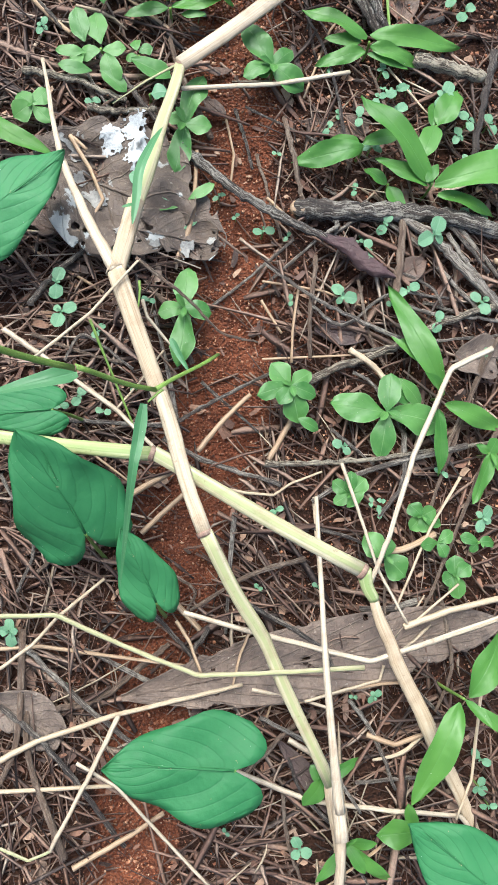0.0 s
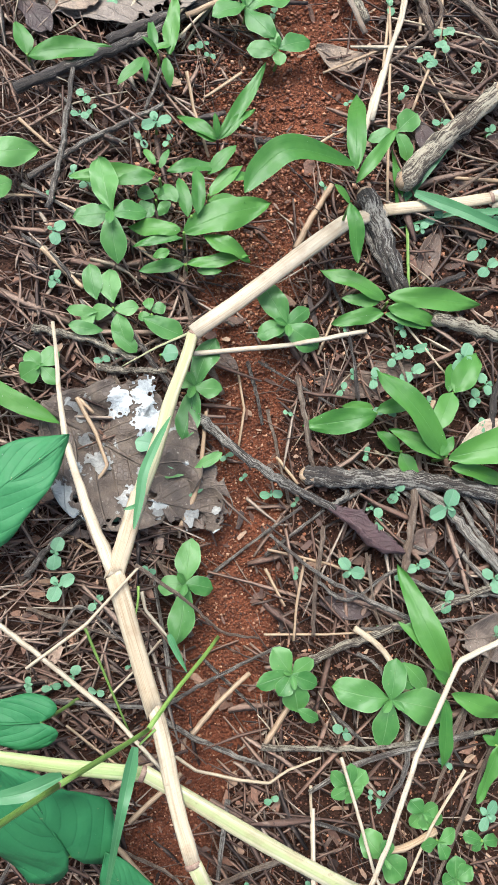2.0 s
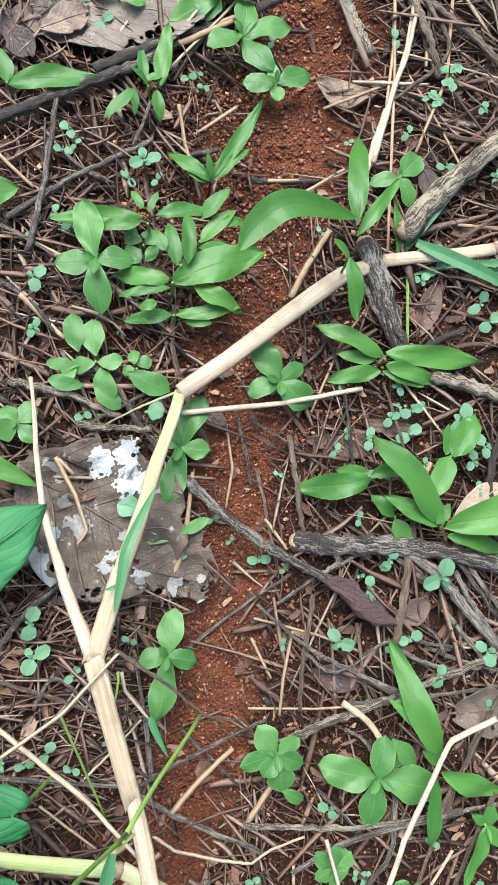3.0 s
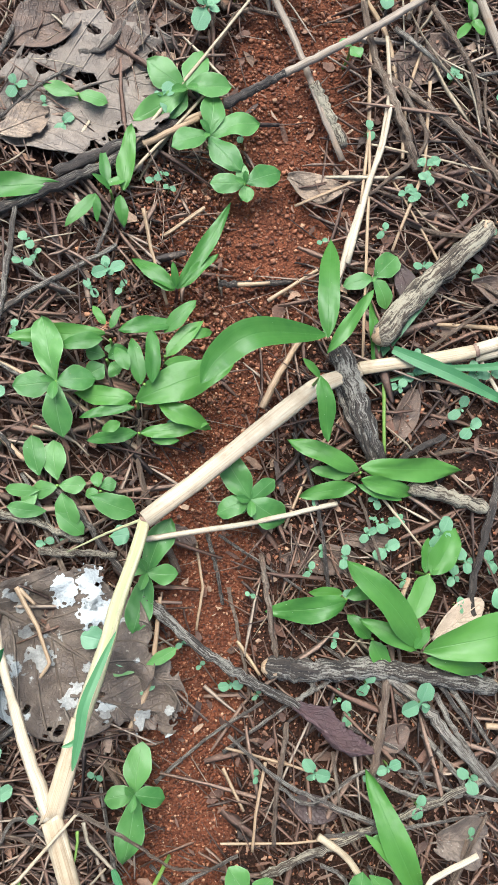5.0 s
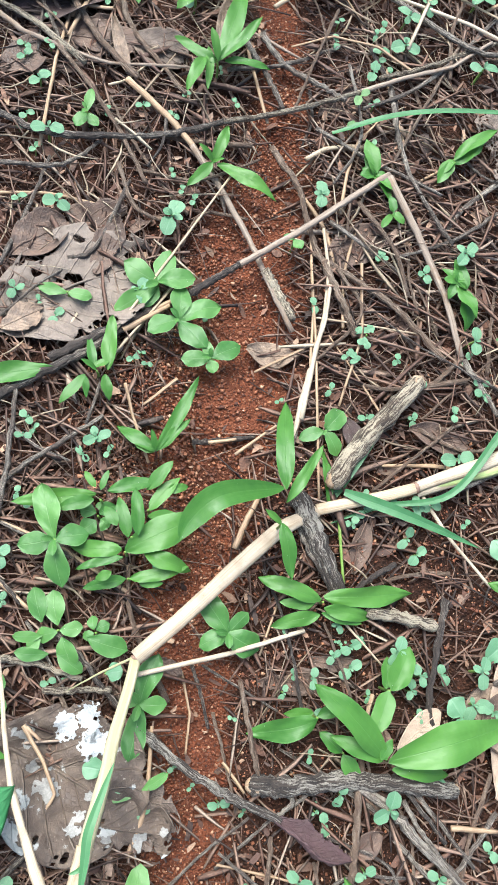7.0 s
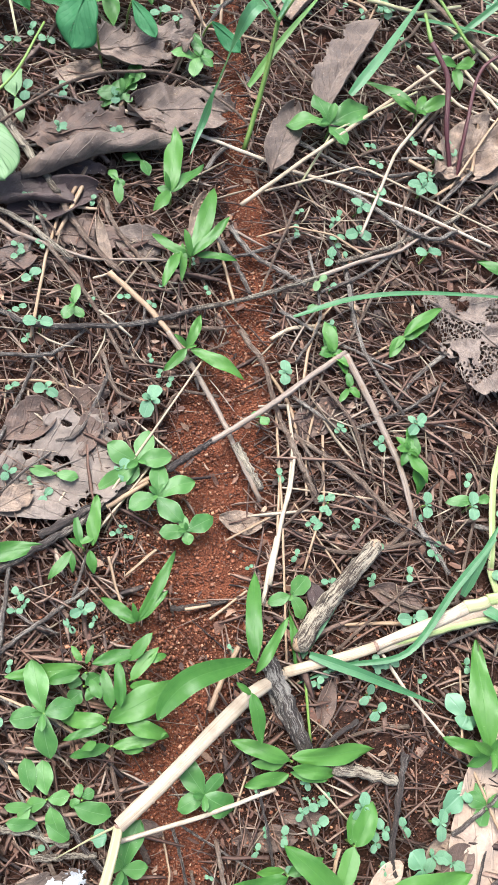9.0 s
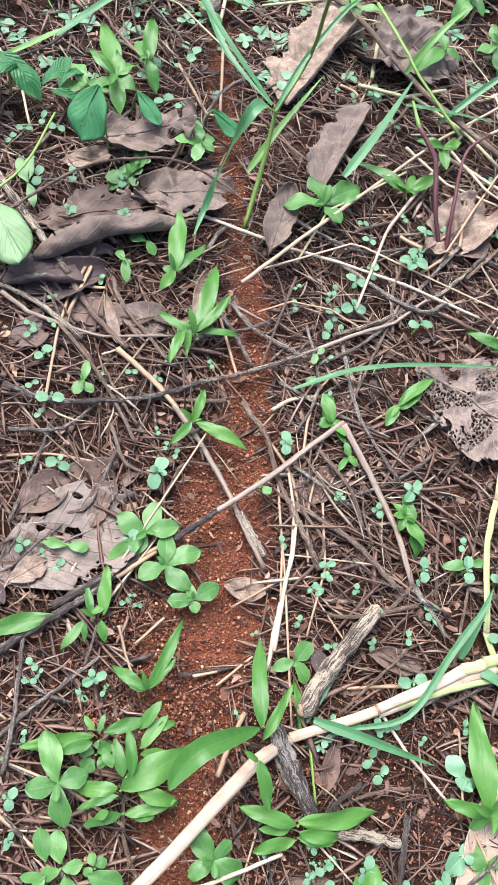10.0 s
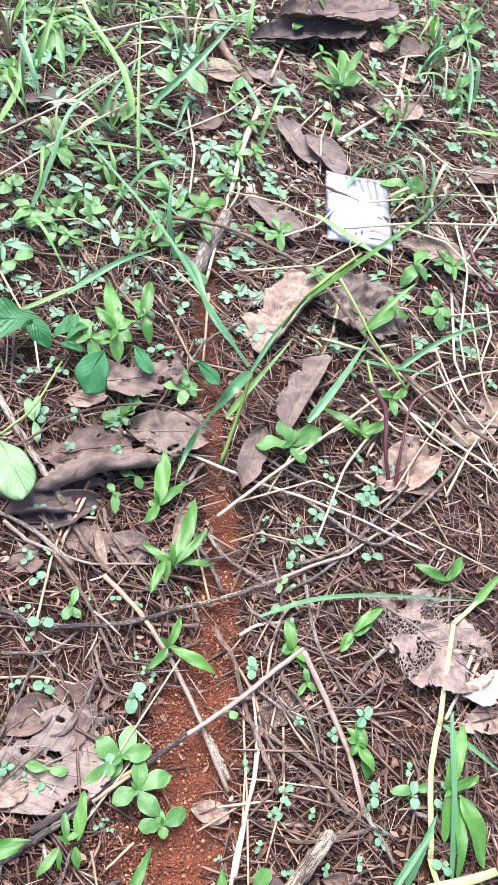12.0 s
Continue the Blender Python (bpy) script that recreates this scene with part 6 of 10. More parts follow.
dead_leaf(0.4406, 1.5108, 0.0015, -36, 0.0759, 0.0421, "tan_leaf", "small curled tan leaf in litter", seed=39, ragged=0.3)
dead_leaf(0.459, 1.6059, 0.0035, -106, 0.0572, 0.0214, "tan_leaf", "bleached scrap of dry leaf in litter", seed=40, ragged=0.4)
dead_leaf(0.4083, 1.6749, 0.0035, -140, 0.0426, 0.0397, "tan_leaf", "bleached scrap of dry leaf in litter", seed=41, ragged=0.4)
dead_leaf(0.4764, 1.6945, 0.0015, -46, 0.0702, 0.0505, "brown_leaf", "brown scrap of dead leaf in litter", seed=42, ragged=0.4)
dead_leaf(0.2005, 1.2243, -0.0005, -133, 0.1067, 0.0554, "grey_leaf", "grey leaf pieces by the trail", seed=43, ragged=0.5)
dead_leaf(0.443, 1.193, 0.0021, -103, 0.1398, 0.0573, "tan_leaf", "dry tan leaf under green blades", seed=44, ragged=0.4)
dead_leaf(0.5491, 1.3816, 0.0015, 55, 0.0526, 0.0632, "brown_leaf", "brown scrap of dead leaf in litter", seed=45, ragged=0.4)
dead_leaf(0.1019, 0.4843, -0.0125, -101, 0.0361, 0.0224, "tan_leaf", "pale brown crumpled leaf on the trail", seed=46, ragged=0.75, holes=0.2, crumple=0.22)
dead_leaf(0.241, 0.242, -0.0028, -73, 0.034, 0.0263, "tan_leaf", "tan leaf among seedlings", seed=48, ragged=0.2)
dead_leaf(0.1607, 0.3444, -0.0055, -18, 0.0382, 0.0162, "brown_leaf", "narrow grey-brown leaf strip", seed=49, ragged=0.25)
dead_leaf(0.1356, 0.2698, -0.0075, -96, 0.0457, 0.0149, "brown_leaf", "crumbling brown leaf among seedlings", seed=50, ragged=0.5, holes=0.1)
dead_leaf(0.222, 0.423, -0.0043, -104, 0.0473, 0.0244, "brown_leaf", "dark red-brown crumpled leaf", seed=51, ragged=0.4, crumple=0.12)
dead_leaf(-0.0095, 0.7242, -0.0005, -166, 0.0531, 0.0112, "tan_leaf", "folded dry grass leaf in litter", seed=52, ragged=0.1, curl=0.4)
dead_leaf(0.158, 0.423, -0.0001, -155, 0.0269, 0.018, "dark_leaf", "dark leaf under seedlings", seed=53, ragged=0.3)
dead_leaf(-0.0389, 0.7269, -0.0085, -42, 0.0674, 0.039, "brown_leaf", "brown leaves matted under twigs", seed=54, ragged=0.5)
dead_leaf(0.0187, 0.7292, -0.0075, -121, 0.0511, 0.0395, "grey_leaf", "grey leaf matted under twigs", seed=55, ragged=0.5)
dead_leaf(0.1665, 0.6957, -0.0085, -58, 0.0562, 0.0269, "brown_leaf", "brown leaf scrap lying under twigs", seed=56, ragged=0.4)
dead_leaf(-0.098, 0.487, -0.003, -140, 0.0339, 0.0203, "dark_leaf", "dark scrap of rotting leaf in litter", seed=57, ragged=0.4)
dead_leaf(0.0329, 0.2691, -0.0105, -132, 0.0189, 0.0117, "brown_leaf", "brown scrap of dead leaf in litter", seed=58, ragged=0.4)
dead_leaf(0.1117, 0.2587, -0.0075, -90, 0.0487, 0.0186, "brown_leaf", "crumbling rust-brown leaf on the soil", seed=59, ragged=0.55, holes=0.1)
dead_leaf(0.1096, 0.1222, -0.0065, -99, 0.0341, 0.0163, "dark_leaf", "dark scrap of rotting leaf in litter", seed=60, ragged=0.5)
dead_leaf(0.152, 0.16, -0.0002, -54, 0.0292, 0.0166, "brown_leaf", "brown curled leaf scrap", seed=61, ragged=0.4)
dead_leaf(0.196, 0.106, -0.0025, -84, 0.0386, 0.0299, "grey_leaf", "grey leaf with a round hole", seed=62, ragged=0.35, holes=0.08)
dead_leaf(0.0161, 0.186, -0.0025, -124, 0.0525, 0.0479, "grey_leaf", "flaking grey leaf edge beside the trail", seed=63, ragged=0.5, holes=0.05, curl=0.1, crumple=0.06)
dead_leaf(0.1675, 0.5695, -0.0065, 118, 0.0655, 0.0326, "brown_leaf", "brown scrap of dead leaf in litter", seed=64, ragged=0.5)
dead_leaf(-0.0282, 0.7321, -0.0045, -95, 0.085, 0.0344, "brown_leaf", "matted brown leaf pressed into litter", seed=65, ragged=0.5)
dead_leaf(-0.081, 0.7088, -0.0045, -62, 0.0402, 0.0333, "brown_leaf", "matted brown leaf pressed into litter", seed=66, ragged=0.5)
dead_leaf(0.072, 0.756, -0.0013, -18, 0.0553, 0.0155, "tan_leaf", "folded dry grass leaf in litter", seed=67, ragged=0.1, curl=0.4)
dead_leaf(-0.1303, 1.3998, 0.0015, -67, 0.0815, 0.0322, "grey_leaf", "grey scrap of dead leaf in litter", seed=68, ragged=0.4)
dead_leaf(-0.0344, 1.3933, 0.0015, -60, 0.0902, 0.0327, "grey_leaf", "grey scrap of dead leaf in litter", seed=69, ragged=0.4)
dead_leaf(0.345, 0.825, -0.0028, -61, 0.0534, 0.04, "brown_leaf", "brown dead leaf lying in litter", seed=70, ragged=0.4)

# Seedlings beside the near trail
plant(0.1341, 0.0709, 0.006, "herb", [(0, 0, 87, 0.0342, 0.0187), (0, 0, -102, 0.0393, 0.0203), (0, 0, -9, 0.0237, 0.0146), (0, 0, 172, 0.0286, 0.015), (0.0075, 0.0207, -131, 0.0229, 0.0108), (-0.0021, 0.0145, -108, 0.0197, 0.0095)], "four-leaved seedling with smooth oval leaves")
plant(0.0749, 0.0851, 0.012, "herb", [(0, 0, 41, 0.0179, 0.014), (0, 0, 99, 0.021, 0.0109), (0, 0, -167, 0.0225, 0.0152), (0, 0, -52, 0.015, 0.0104), (0, 0, -108, 0.0164, 0.0104), (0, 0, 152, 0.0137, 0.0103), (0.004, -0.019, -115, 0.0143, 0.0073)])
plant(0.0135, 0.1335, 0, "herb", [(0, 0, -1, 0.0259, 0.0151), (0, 0, 95, 0.0162, 0.0118), (0, 0, -94, 0.0162, 0.0119), (0, 0, 178, 0.0358, 0.0149)], "four-leaved seedling with smooth oval leaves")
plant(0.0137, 0.249, 0, "herb", [(0, 0, -15, 0.032, 0.015), (0, 0, -97, 0.0169, 0.0117), (0, 0, 172, 0.0334, 0.0147), (0, 0, 61, 0.011, 0.009)], "four-leaved seedling with smooth oval leaves")
plant(0.0159, 0.2004, 0.002, "herb", [(0, 0, 104, 0.0204, 0.0069), (0, 0, -63, 0.0185, 0.007)])
plant(-0.0062, 0.2119, 0, "sprout", [(0, 0, 71, 0.0133, 0.0127), (0.0017, -0.0015, -125, 0.0187, 0.0121)])
plant(-0.0370, 0.2940, 0.006, "herb", [(-0.0100, 0.0050, 16, 0.0223, 0.0128), (0.0000, 0.0030, 13, 0.0221, 0.0136), (-0.0090, -0.0030, 94, 0.0180, 0.0075), (-0.0050, -0.0140, 93, 0.0204, 0.0088), (0.0010, 0.0000, -90, 0.0144, 0.0097), (0.0030, -0.0040, -163, 0.0201, 0.0136), (0.0000, -0.0140, -128, 0.0196, 0.0106), (-0.0100, -0.0050, 130, 0.0093, 0.0079), (0.0000, -0.0010, 99, 0.0146, 0.0097)], young=0)
plant(-0.0140, 0.2920, 0.004, "herb", [(-0.0050, -0.0030, -114, 0.0262, 0.0145), (-0.0010, 0.0020, 16, 0.0087, 0.0070), (0.0000, 0.0020, -67, 0.0091, 0.0079), (-0.0010, 0.0000, 108, 0.0075, 0.0062)], young=0)
plant(-0.0074, 0.2677, -0.002, "sprout", [(0, 0, -86, 0.0106, 0.0117)])
plant(-0.0772, 0.2568, 0, "herb", [(0, 0, 126, 0.0135, 0.0138), (0, 0, -43, 0.0145, 0.012), (0, 0, -134, 0.0153, 0.0101), (0, 0, 47, 0.0125, 0.0101)])
plant(0.0688, 0.2906, 0.002, "herb", [(0, 0, 34, 0.0311, 0.0165), (0, 0, -126, 0.0235, 0.0185), (0, 0, -42, 0.0182, 0.0106), (0, 0, 108, 0.0203, 0.0125), (0, 0, 117, 0.0124, 0.0105)])
plant(0.1310, 0.3090, 0.006, "lance", [(-0.0020, 0.0010, 71, 0.0443, 0.0133), (0.0000, 0.0030, -89, 0.0635, 0.0165), (-0.0030, -0.0080, 100, 0.0328, 0.0117), (-0.0050, 0.0000, 96, 0.0241, 0.0096), (0.0000, -0.0040, -102, 0.0355, 0.0122), (-0.0010, -0.0070, -105, 0.0285, 0.0080)], young=0)
plant(0.1660, 0.2130, 0.012, "lance", [(0.0000, 0.0000, 41, 0.0670, 0.0197), (-0.0020, -0.0010, 61, 0.0369, 0.0122), (0.0010, -0.0010, -76, 0.0899, 0.0276), (0.0040, -0.0060, -101, 0.0427, 0.0117), (-0.0040, 0.0000, -35, 0.0146, 0.0080)], "big bright seedling with long pointed leaves", young=0)
plant(0.1240, 0.2380, 0.008, "lance", [(0.0000, -0.0010, 106, 0.0447, 0.0176), (0.0000, 0.0010, -67, 0.0274, 0.0112), (-0.0020, 0.0030, 83, 0.0193, 0.0080)], young=0)
plant(0.1720, 0.2530, 0.008, "lance", [(0.0010, 0.0000, -32, 0.0312, 0.0176), (-0.0010, 0.0000, 158, 0.0285, 0.0160), (-0.0020, 0.0010, -10, 0.0206, 0.0101)], young=0)
plant(0.1410, 0.2160, 0.002, "lance", [(0.0000, -0.0010, -152, 0.0230, 0.0128), (-0.0010, 0.0000, 42, 0.0178, 0.0112)], young=0)
plant(0.0358, 0.5023, 0, "herb", [(0, 0, -5, 0.0275, 0.0147), (0, 0, -61, 0.0321, 0.0161), (0, 0, 113, 0.0236, 0.0158), (0, 0, -143, 0.0285, 0.0159)], "four-leaved seedling with smooth oval leaves")
plant(0.0582, 0.4747, -0.002, "herb", [(0, 0, -64, 0.024, 0.0147), (0, 0, 92, 0.0206, 0.0125), (0, 0, 16, 0.0138, 0.0077), (0, 0, -170, 0.011, 0.009)])
plant(-0.0188, 0.4628, 0.004, "lance", [(-0.0014, 0.0012, 16, 0.0259, 0.0074), (-0.0078, -0.0021, 149, 0.0264, 0.0093), (0.0072, 0.0017, -3, 0.0384, 0.0122), (0.0055, -0.0021, -174, 0.0175, 0.0087), (-0.007, -0.0038, 179, 0.0147, 0.0053), (-0.0022, 0.0033, -70, 0.0122, 0.0067)])
plant(-0.0993, 0.4544, 0.004, "lance", [(0, 0, -76, 0.0529, 0.0166), (0, 0, 14, 0.0234, 0.0131)])
plant(0.0213, 0.4083, 0.004, "lance", [(0, 0, -34, 0.0587, 0.0102), (0, 0, 54, 0.0329, 0.0107), (0, 0, -47, 0.0318, 0.0081), (0, 0, 66, 0.0143, 0.0073)], stem="red_stem")
plant(-0.0150, 0.3650, 0.004, "herb", [(-0.0010, 0.0020, 77, 0.0111, 0.0099), (0.0010, 0.0010, -53, 0.0120, 0.0099), (-0.0010, -0.0030, 131, 0.0111, 0.0121), (0.0020, -0.0020, -129, 0.0076, 0.0110), (0.0030, 0.0030, 9, 0.0073, 0.0077)], young=0)
plant(-0.0130, 0.3740, 0.014, "lance", [(-0.0030, 0.0040, 95, 0.0529, 0.0133), (-0.0040, 0.0000, 99, 0.0230, 0.0105), (0.0040, 0.0060, -75, 0.0360, 0.0110), (0.0000, 0.0060, -20, 0.0140, 0.0053), (-0.0030, 0.0080, 41, 0.0128, 0.0057)], "bright seedling with long pointed leaves in a dense clump", young=0)
plant(0.0170, 0.3680, 0.010, "lance", [(-0.0010, 0.0130, -45, 0.0254, 0.0105), (0.0010, 0.0000, -35, 0.0292, 0.0114), (0.0120, 0.0130, -76, 0.0148, 0.0076), (0.0000, -0.0040, -87, 0.0228, 0.0096)], young=0)
plant(0.0070, 0.3500, 0.018, "lance", [(-0.0020, 0.0000, 13, 0.0270, 0.0100), (0.0040, 0.0010, 2, 0.0311, 0.0100), (-0.0090, 0.0070, 29, 0.0150, 0.0086)], "upright strap-leaved seedling in a dense clump", young=0)
plant(0.0030, 0.3410, 0.014, "lance", [(0.0000, 0.0010, -63, 0.0578, 0.0233), (-0.0020, 0.0020, 92, 0.0324, 0.0129), (-0.0010, -0.0030, 97, 0.0301, 0.0076), (0.0120, -0.0010, -112, 0.0323, 0.0129), (-0.0080, -0.0120, 117, 0.0107, 0.0072)], "bright seedling with long pointed leaves in a dense clump", young=0)
plant(0.0050, 0.3250, 0.004, "lance", [(-0.0010, 0.0000, 97, 0.0278, 0.0096), (0.0010, 0.0000, -85, 0.0384, 0.0105), (0.0070, -0.0030, -94, 0.0156, 0.0057)], young=0)
plant(-0.0402, 0.3486, 0.017, "herb", [(0, 0, 11, 0.0372, 0.0169), (0, 0, -75, 0.0214, 0.015), (0, 0, 100, 0.0228, 0.0147), (0, 0, -176, 0.0296, 0.0148)], "four-leaved seedling with smooth oval leaves")
plant(0.0991, 0.3562, 0.035, "lance", [(0.0038, 0.0217, 1, 0.0655, 0.0141), (0.002, 0.0248, -63, 0.0048, 0.0063), (0.0034, 0.0134, -33, 0.0449, 0.009), (0.0006, 0.0007, -166, 0.0349, 0.0119)], "tall bright green seedling with strap-like pointed leaves")
blade([(0.1003, 0.3779, 0.0417), (0.0608, 0.3694, 0.068), (0.0429, 0.357, 0.066), (0.0347, 0.3437, 0.0639)], 0.0158, "lance", "broad strap-like green leaf arching over the bare trail", shape='lance', name='seedling_leaf', twist=0.1)
plant(0.1373, 0.4246, 0.004, "herb", [(0, 0, -39, 0.0194, 0.0154), (0, 0, 101, 0.0187, 0.0103), (0, 0, -145, 0.0195, 0.0118)], "three-leaved green seedling in dry needles")
plant(0.138, 0.3714, -0.002, "lance", [(0, 0, -2, 0.0463, 0.0084)])
plant(0.1675, 0.081, 0.012, "lance", [(-0, 0.0012, 25, 0.0725, 0.0171), (0.0018, -0.0054, -114, 0.0433, 0.0145), (-0.0031, -0.009, -176, 0.0398, 0.0105), (-0.0119, 0.0171, 48, 0.0263, 0.0056), (-0.0269, 0.032, -94, 0.0186, 0.0063)])
plant(0.1974, 0.0457, 0.006, "lance", [(0, 0, 154, 0.0336, 0.0113), (0, 0, -31, 0.0117, 0.0115), (0, 0, -137, 0.0205, 0.0096), (0, 0, 46, 0.0098, 0.0064)])
plant(0.1107, 0.0221, 0.004, "herb", [(0, 0, -45, 0.0135, 0.0124), (0, 0, 58, 0.0126, 0.0093), (0, 0, -140, 0.0079, 0.0136), (0, 0, 2, 0.0136, 0.0093), (0, 0, 122, 0.0112, 0.008)], "small seedling with scalloped leaves")

plant(-0.1250, 0.2520, 0.018, "lance", [(0, 0, -120, 0.0700, 0.0150)], "long pointed green leaf of a seedling beside a dead leaf")
plant(-0.1300, 0.3740, 0.012, "herb", [(0, 0, -68, 0.0470, 0.0180), (0.0100, -0.0180, -65, 0.0230, 0.0140)], "seedling with broad light green oval leaves")

# Seedlings in the foreground
plant(0.1308, -0.0146, 0.004, "herb", [(0, 0, 48, 0.017, 0.0153), (0, 0, -130, 0.0178, 0.016), (0, 0, -17, 0.0106, 0.008)])
plant(0.1537, 0.0083, 0, "herb", [(0, 0, 40, 0.0106, 0.0102), (0, 0, -59, 0.01, 0.0102), (0, 0, 141, 0.0102, 0.0102), (0, 0, -150, 0.0101, 0.0102), (0, 0, -112, 0.0146, 0.0075)], "small seedling with scalloped leaves")
plant(0.1735, -0.0271, 0.002, "herb", [(0, 0, 6, 0.0121, 0.0115), (0, 0, -54, 0.0115, 0.0101), (0, 0, 114, 0.008, 0.0101), (0, 0, -164, 0.0143, 0.0121)])
plant(0.1649, -0.0916, 0.03, "lance", [(-0.0023, -0.002, 158, 0.0598, 0.0182), (0.002, 0.0008, -35, 0.045, 0.0183), (0.004, -0.0037, -131, 0.0273, 0.0087)])
plant(0.0899, -0.1385, 0.004, "lance", [(0, 0, 151, 0.018, 0.0133), (0, 0, 41, 0.0109, 0.0083), (0, 0, -74, 0.0247, 0.0084)])
plant(0.1423, -0.1679, 0.006, "lance", [(0, 0, 93, 0.0227, 0.0178), (0, 0, 15, 0.0148, 0.009)])
plant(0.1035, -0.174, 0.004, "lance", [(0, 0, -83, 0.0169, 0.0083), (0, 0, 135, 0.0265, 0.0082), (0, 0, -154, 0.0177, 0.0082), (0, 0, -132, 0.0371, 0.0089)])
plant(0.1629, -0.007, 0, "herb", [(0, 0, 98, 0.011, 0.0081), (0, 0, -66, 0.0122, 0.0082), (0, 0, -150, 0.0101, 0.0081)])
plant(0.1894, -0.0074, 0, "herb", [(0, 0, 73, 0.0124, 0.0075), (0, 0, -82, 0.0112, 0.0075), (0, 0, 132, 0.0077, 0.0061)])
sprout(-0.0824, -0.0521, 0.0164, 270, 4)
sprout(0.1213, -0.0944, 0.0112, 29, 4)
sprout(0.0776, -0.1773, 0.0146, 170, 3)
sprout(0.186, -0.133, 0.0139, 316, 2)
sprout(0.1832, -0.1472, 0.0145, 139, 3)
sprout(0.1918, 0.0062, 0.0192, 235, 4)
sprout(0.1985, 0.1415, 0.0177, 335, 3)
sprout(0.168, 0.0341, 0.011, 145, 2)
sprout(0.0977, -0.16, 0.0096, 170, 2)
sprout(0.1518, 0.0796, 0.0104, 265, 2)
sprout(-0.0596, 0.0749, 0.0111, 15, 2)
sprout(-0.0709, 0.0756, 0.0098, 104, 4)
sprout(-0.0335, 0.0717, 0.0099, 345, 2)
sprout(0.1889, -0.1586, 0.0112, 0, 2)
sprout(0.0359, -0.1658, 0.0063, 310, 2)
sprout(-0.054, -0.0824, 0.005, 335, 2)
sprout(0.0908, -0.0324, 0.0073, 160, 2)
sprout(-0.0155, 0.0853, 0.006, 210, 2)
sprout(0.1632, -0.1946, 0.0084, 350, 2)
sprout(0.0554, -0.0317, 0.0066, 145, 2)
sprout(0.1094, -0.0946, 0.0059, 170, 2)

# Seedlings farther along
plant(-0.0323, 0.6628, -0.002, "herb", [(0, 0, -6, 0.0202, 0.0076), (0, 0, 140, 0.0144, 0.0108), (0, 0, -145, 0.013, 0.0083)])
plant(-0.0406, 0.5199, 0, "herb", [(0, 0, 81, 0.0215, 0.0086), (0, 0, -102, 0.0171, 0.0094)], "narrow two-leaved seedling growing through a dead leaf")
plant(0.1826, 0.6248, 0.004, "lance", [(0, 0, 2, 0.0371, 0.0148), (0, 0, -127, 0.0209, 0.0094), (0, 0, 99, 0.0121, 0.0103), (0, 0, -81, 0.0131, 0.0078)])
plant(0.2485, 0.6443, 0.002, "lance", [(0, 0, -52, 0.0441, 0.0126), (0, 0, 134, 0.0176, 0.0096)])
plant(0.0594, 0.6246, 0.006, "lance", [(0.0037, 0.0003, -113, 0.05, 0.0133), (0, 0, -24, 0.0321, 0.0101), (0, 0, 144, 0.0277, 0.0098)])
plant(0.0631, 0.7066, 0.012, "lance", [(0, 0, -23, 0.085, 0.0163), (0, 0, -51, 0.0492, 0.011), (0, 0, 58, 0.04, 0.0098), (-0.0087, 0.0024, 152, 0.0401, 0.0105), (-0.0062, 0.0136, -176, 0.0339, 0.0077), (0.0059, 0.003, -92, 0.0355, 0.0089)])
plant(0.0465, 0.7699, 0.012, "lance", [(0, 0, -10, 0.0665, 0.0197), (0, 0, -43, 0.046, 0.0123), (0, 0, 148, 0.0261, 0.0119), (0, 0, 73, 0.0123, 0.009)])
plant(0.0211, 0.8065, 0.002, "herb", [(0, 0, 68, 0.017, 0.0103), (0, 0, -150, 0.0167, 0.0102)])
plant(0.0001, 0.7855, 0, "herb", [(0, 0, 24, 0.0131, 0.0082), (0, 0, -169, 0.0226, 0.0091), (0, 0, -108, 0.0082, 0.0061)])
plant(0.004, 0.8792, 0.002, "herb", [(0, 0, -34, 0.0346, 0.0161), (0, 0, 95, 0.023, 0.0147), (0, 0, -133, 0.0125, 0.0085)])
plant(0.0213, 0.5293, 0, "herb", [(0, 0, 67, 0.0275, 0.0175), (0, 0, -21, 0.028, 0.0162), (0, 0, -82, 0.0269, 0.0161), (0, 0, 133, 0.0369, 0.0141), (0, 0, 151, 0.0206, 0.0126)], "four-leaved seedling with smooth oval leaves")
plant(0.1962, 0.5945, -0.002, "lance", [(0, 0, 1, 0.0133, 0.0078), (0, 0, -144, 0.0115, 0.0077), (0, 0, 140, 0.0168, 0.0068)])
plant(0.1193, 0.5679, -0.002, "herb", [(0, 0, -148, 0.0096, 0.0083), (0, 0, 70, 0.0083, 0.0058)])
plant(0.2419, 0.5402, 0, "lance", [(0, 0, -159, 0.031, 0.0126), (0, 0, -14, 0.0148, 0.0094), (0, 0, 81, 0.0114, 0.0085), (0, 0, 147, 0.0144, 0.0084)])
plant(0.2775, 0.3079, 0.012, "lance", [(0, 0, 2, 0.081, 0.0228), (0, 0, -67, 0.0363, 0.0196), (0, 0, 74, 0.0365, 0.0125), (0, 0, -130, 0.0197, 0.0167), (0, 0, 117, 0.0194, 0.01)], "bright green seedling with long pointed leaves beside a tan leaf")
plant(0.2734, 0.2723, 0, "herb", [(0, 0, -66, 0.019, 0.011), (0, 0, 149, 0.0151, 0.0125), (0, 0, 65, 0.0165, 0.0117), (0, 0, 27, 0.0159, 0.0084)])
plant(0.2662, 0.3333, 0, "sprout", [(0, 0, 38, 0.0195, 0.0148), (0, 0, 144, 0.0098, 0.0146), (0, 0, -146, 0.0104, 0.0112)])
plant(0.2579, 0.2826, -0.002, "sprout", [(0, 0, 121, 0.0203, 0.015), (0, 0, 44, 0.0058, 0.0101), (0, 0, -171, 0.008, 0.0075)])
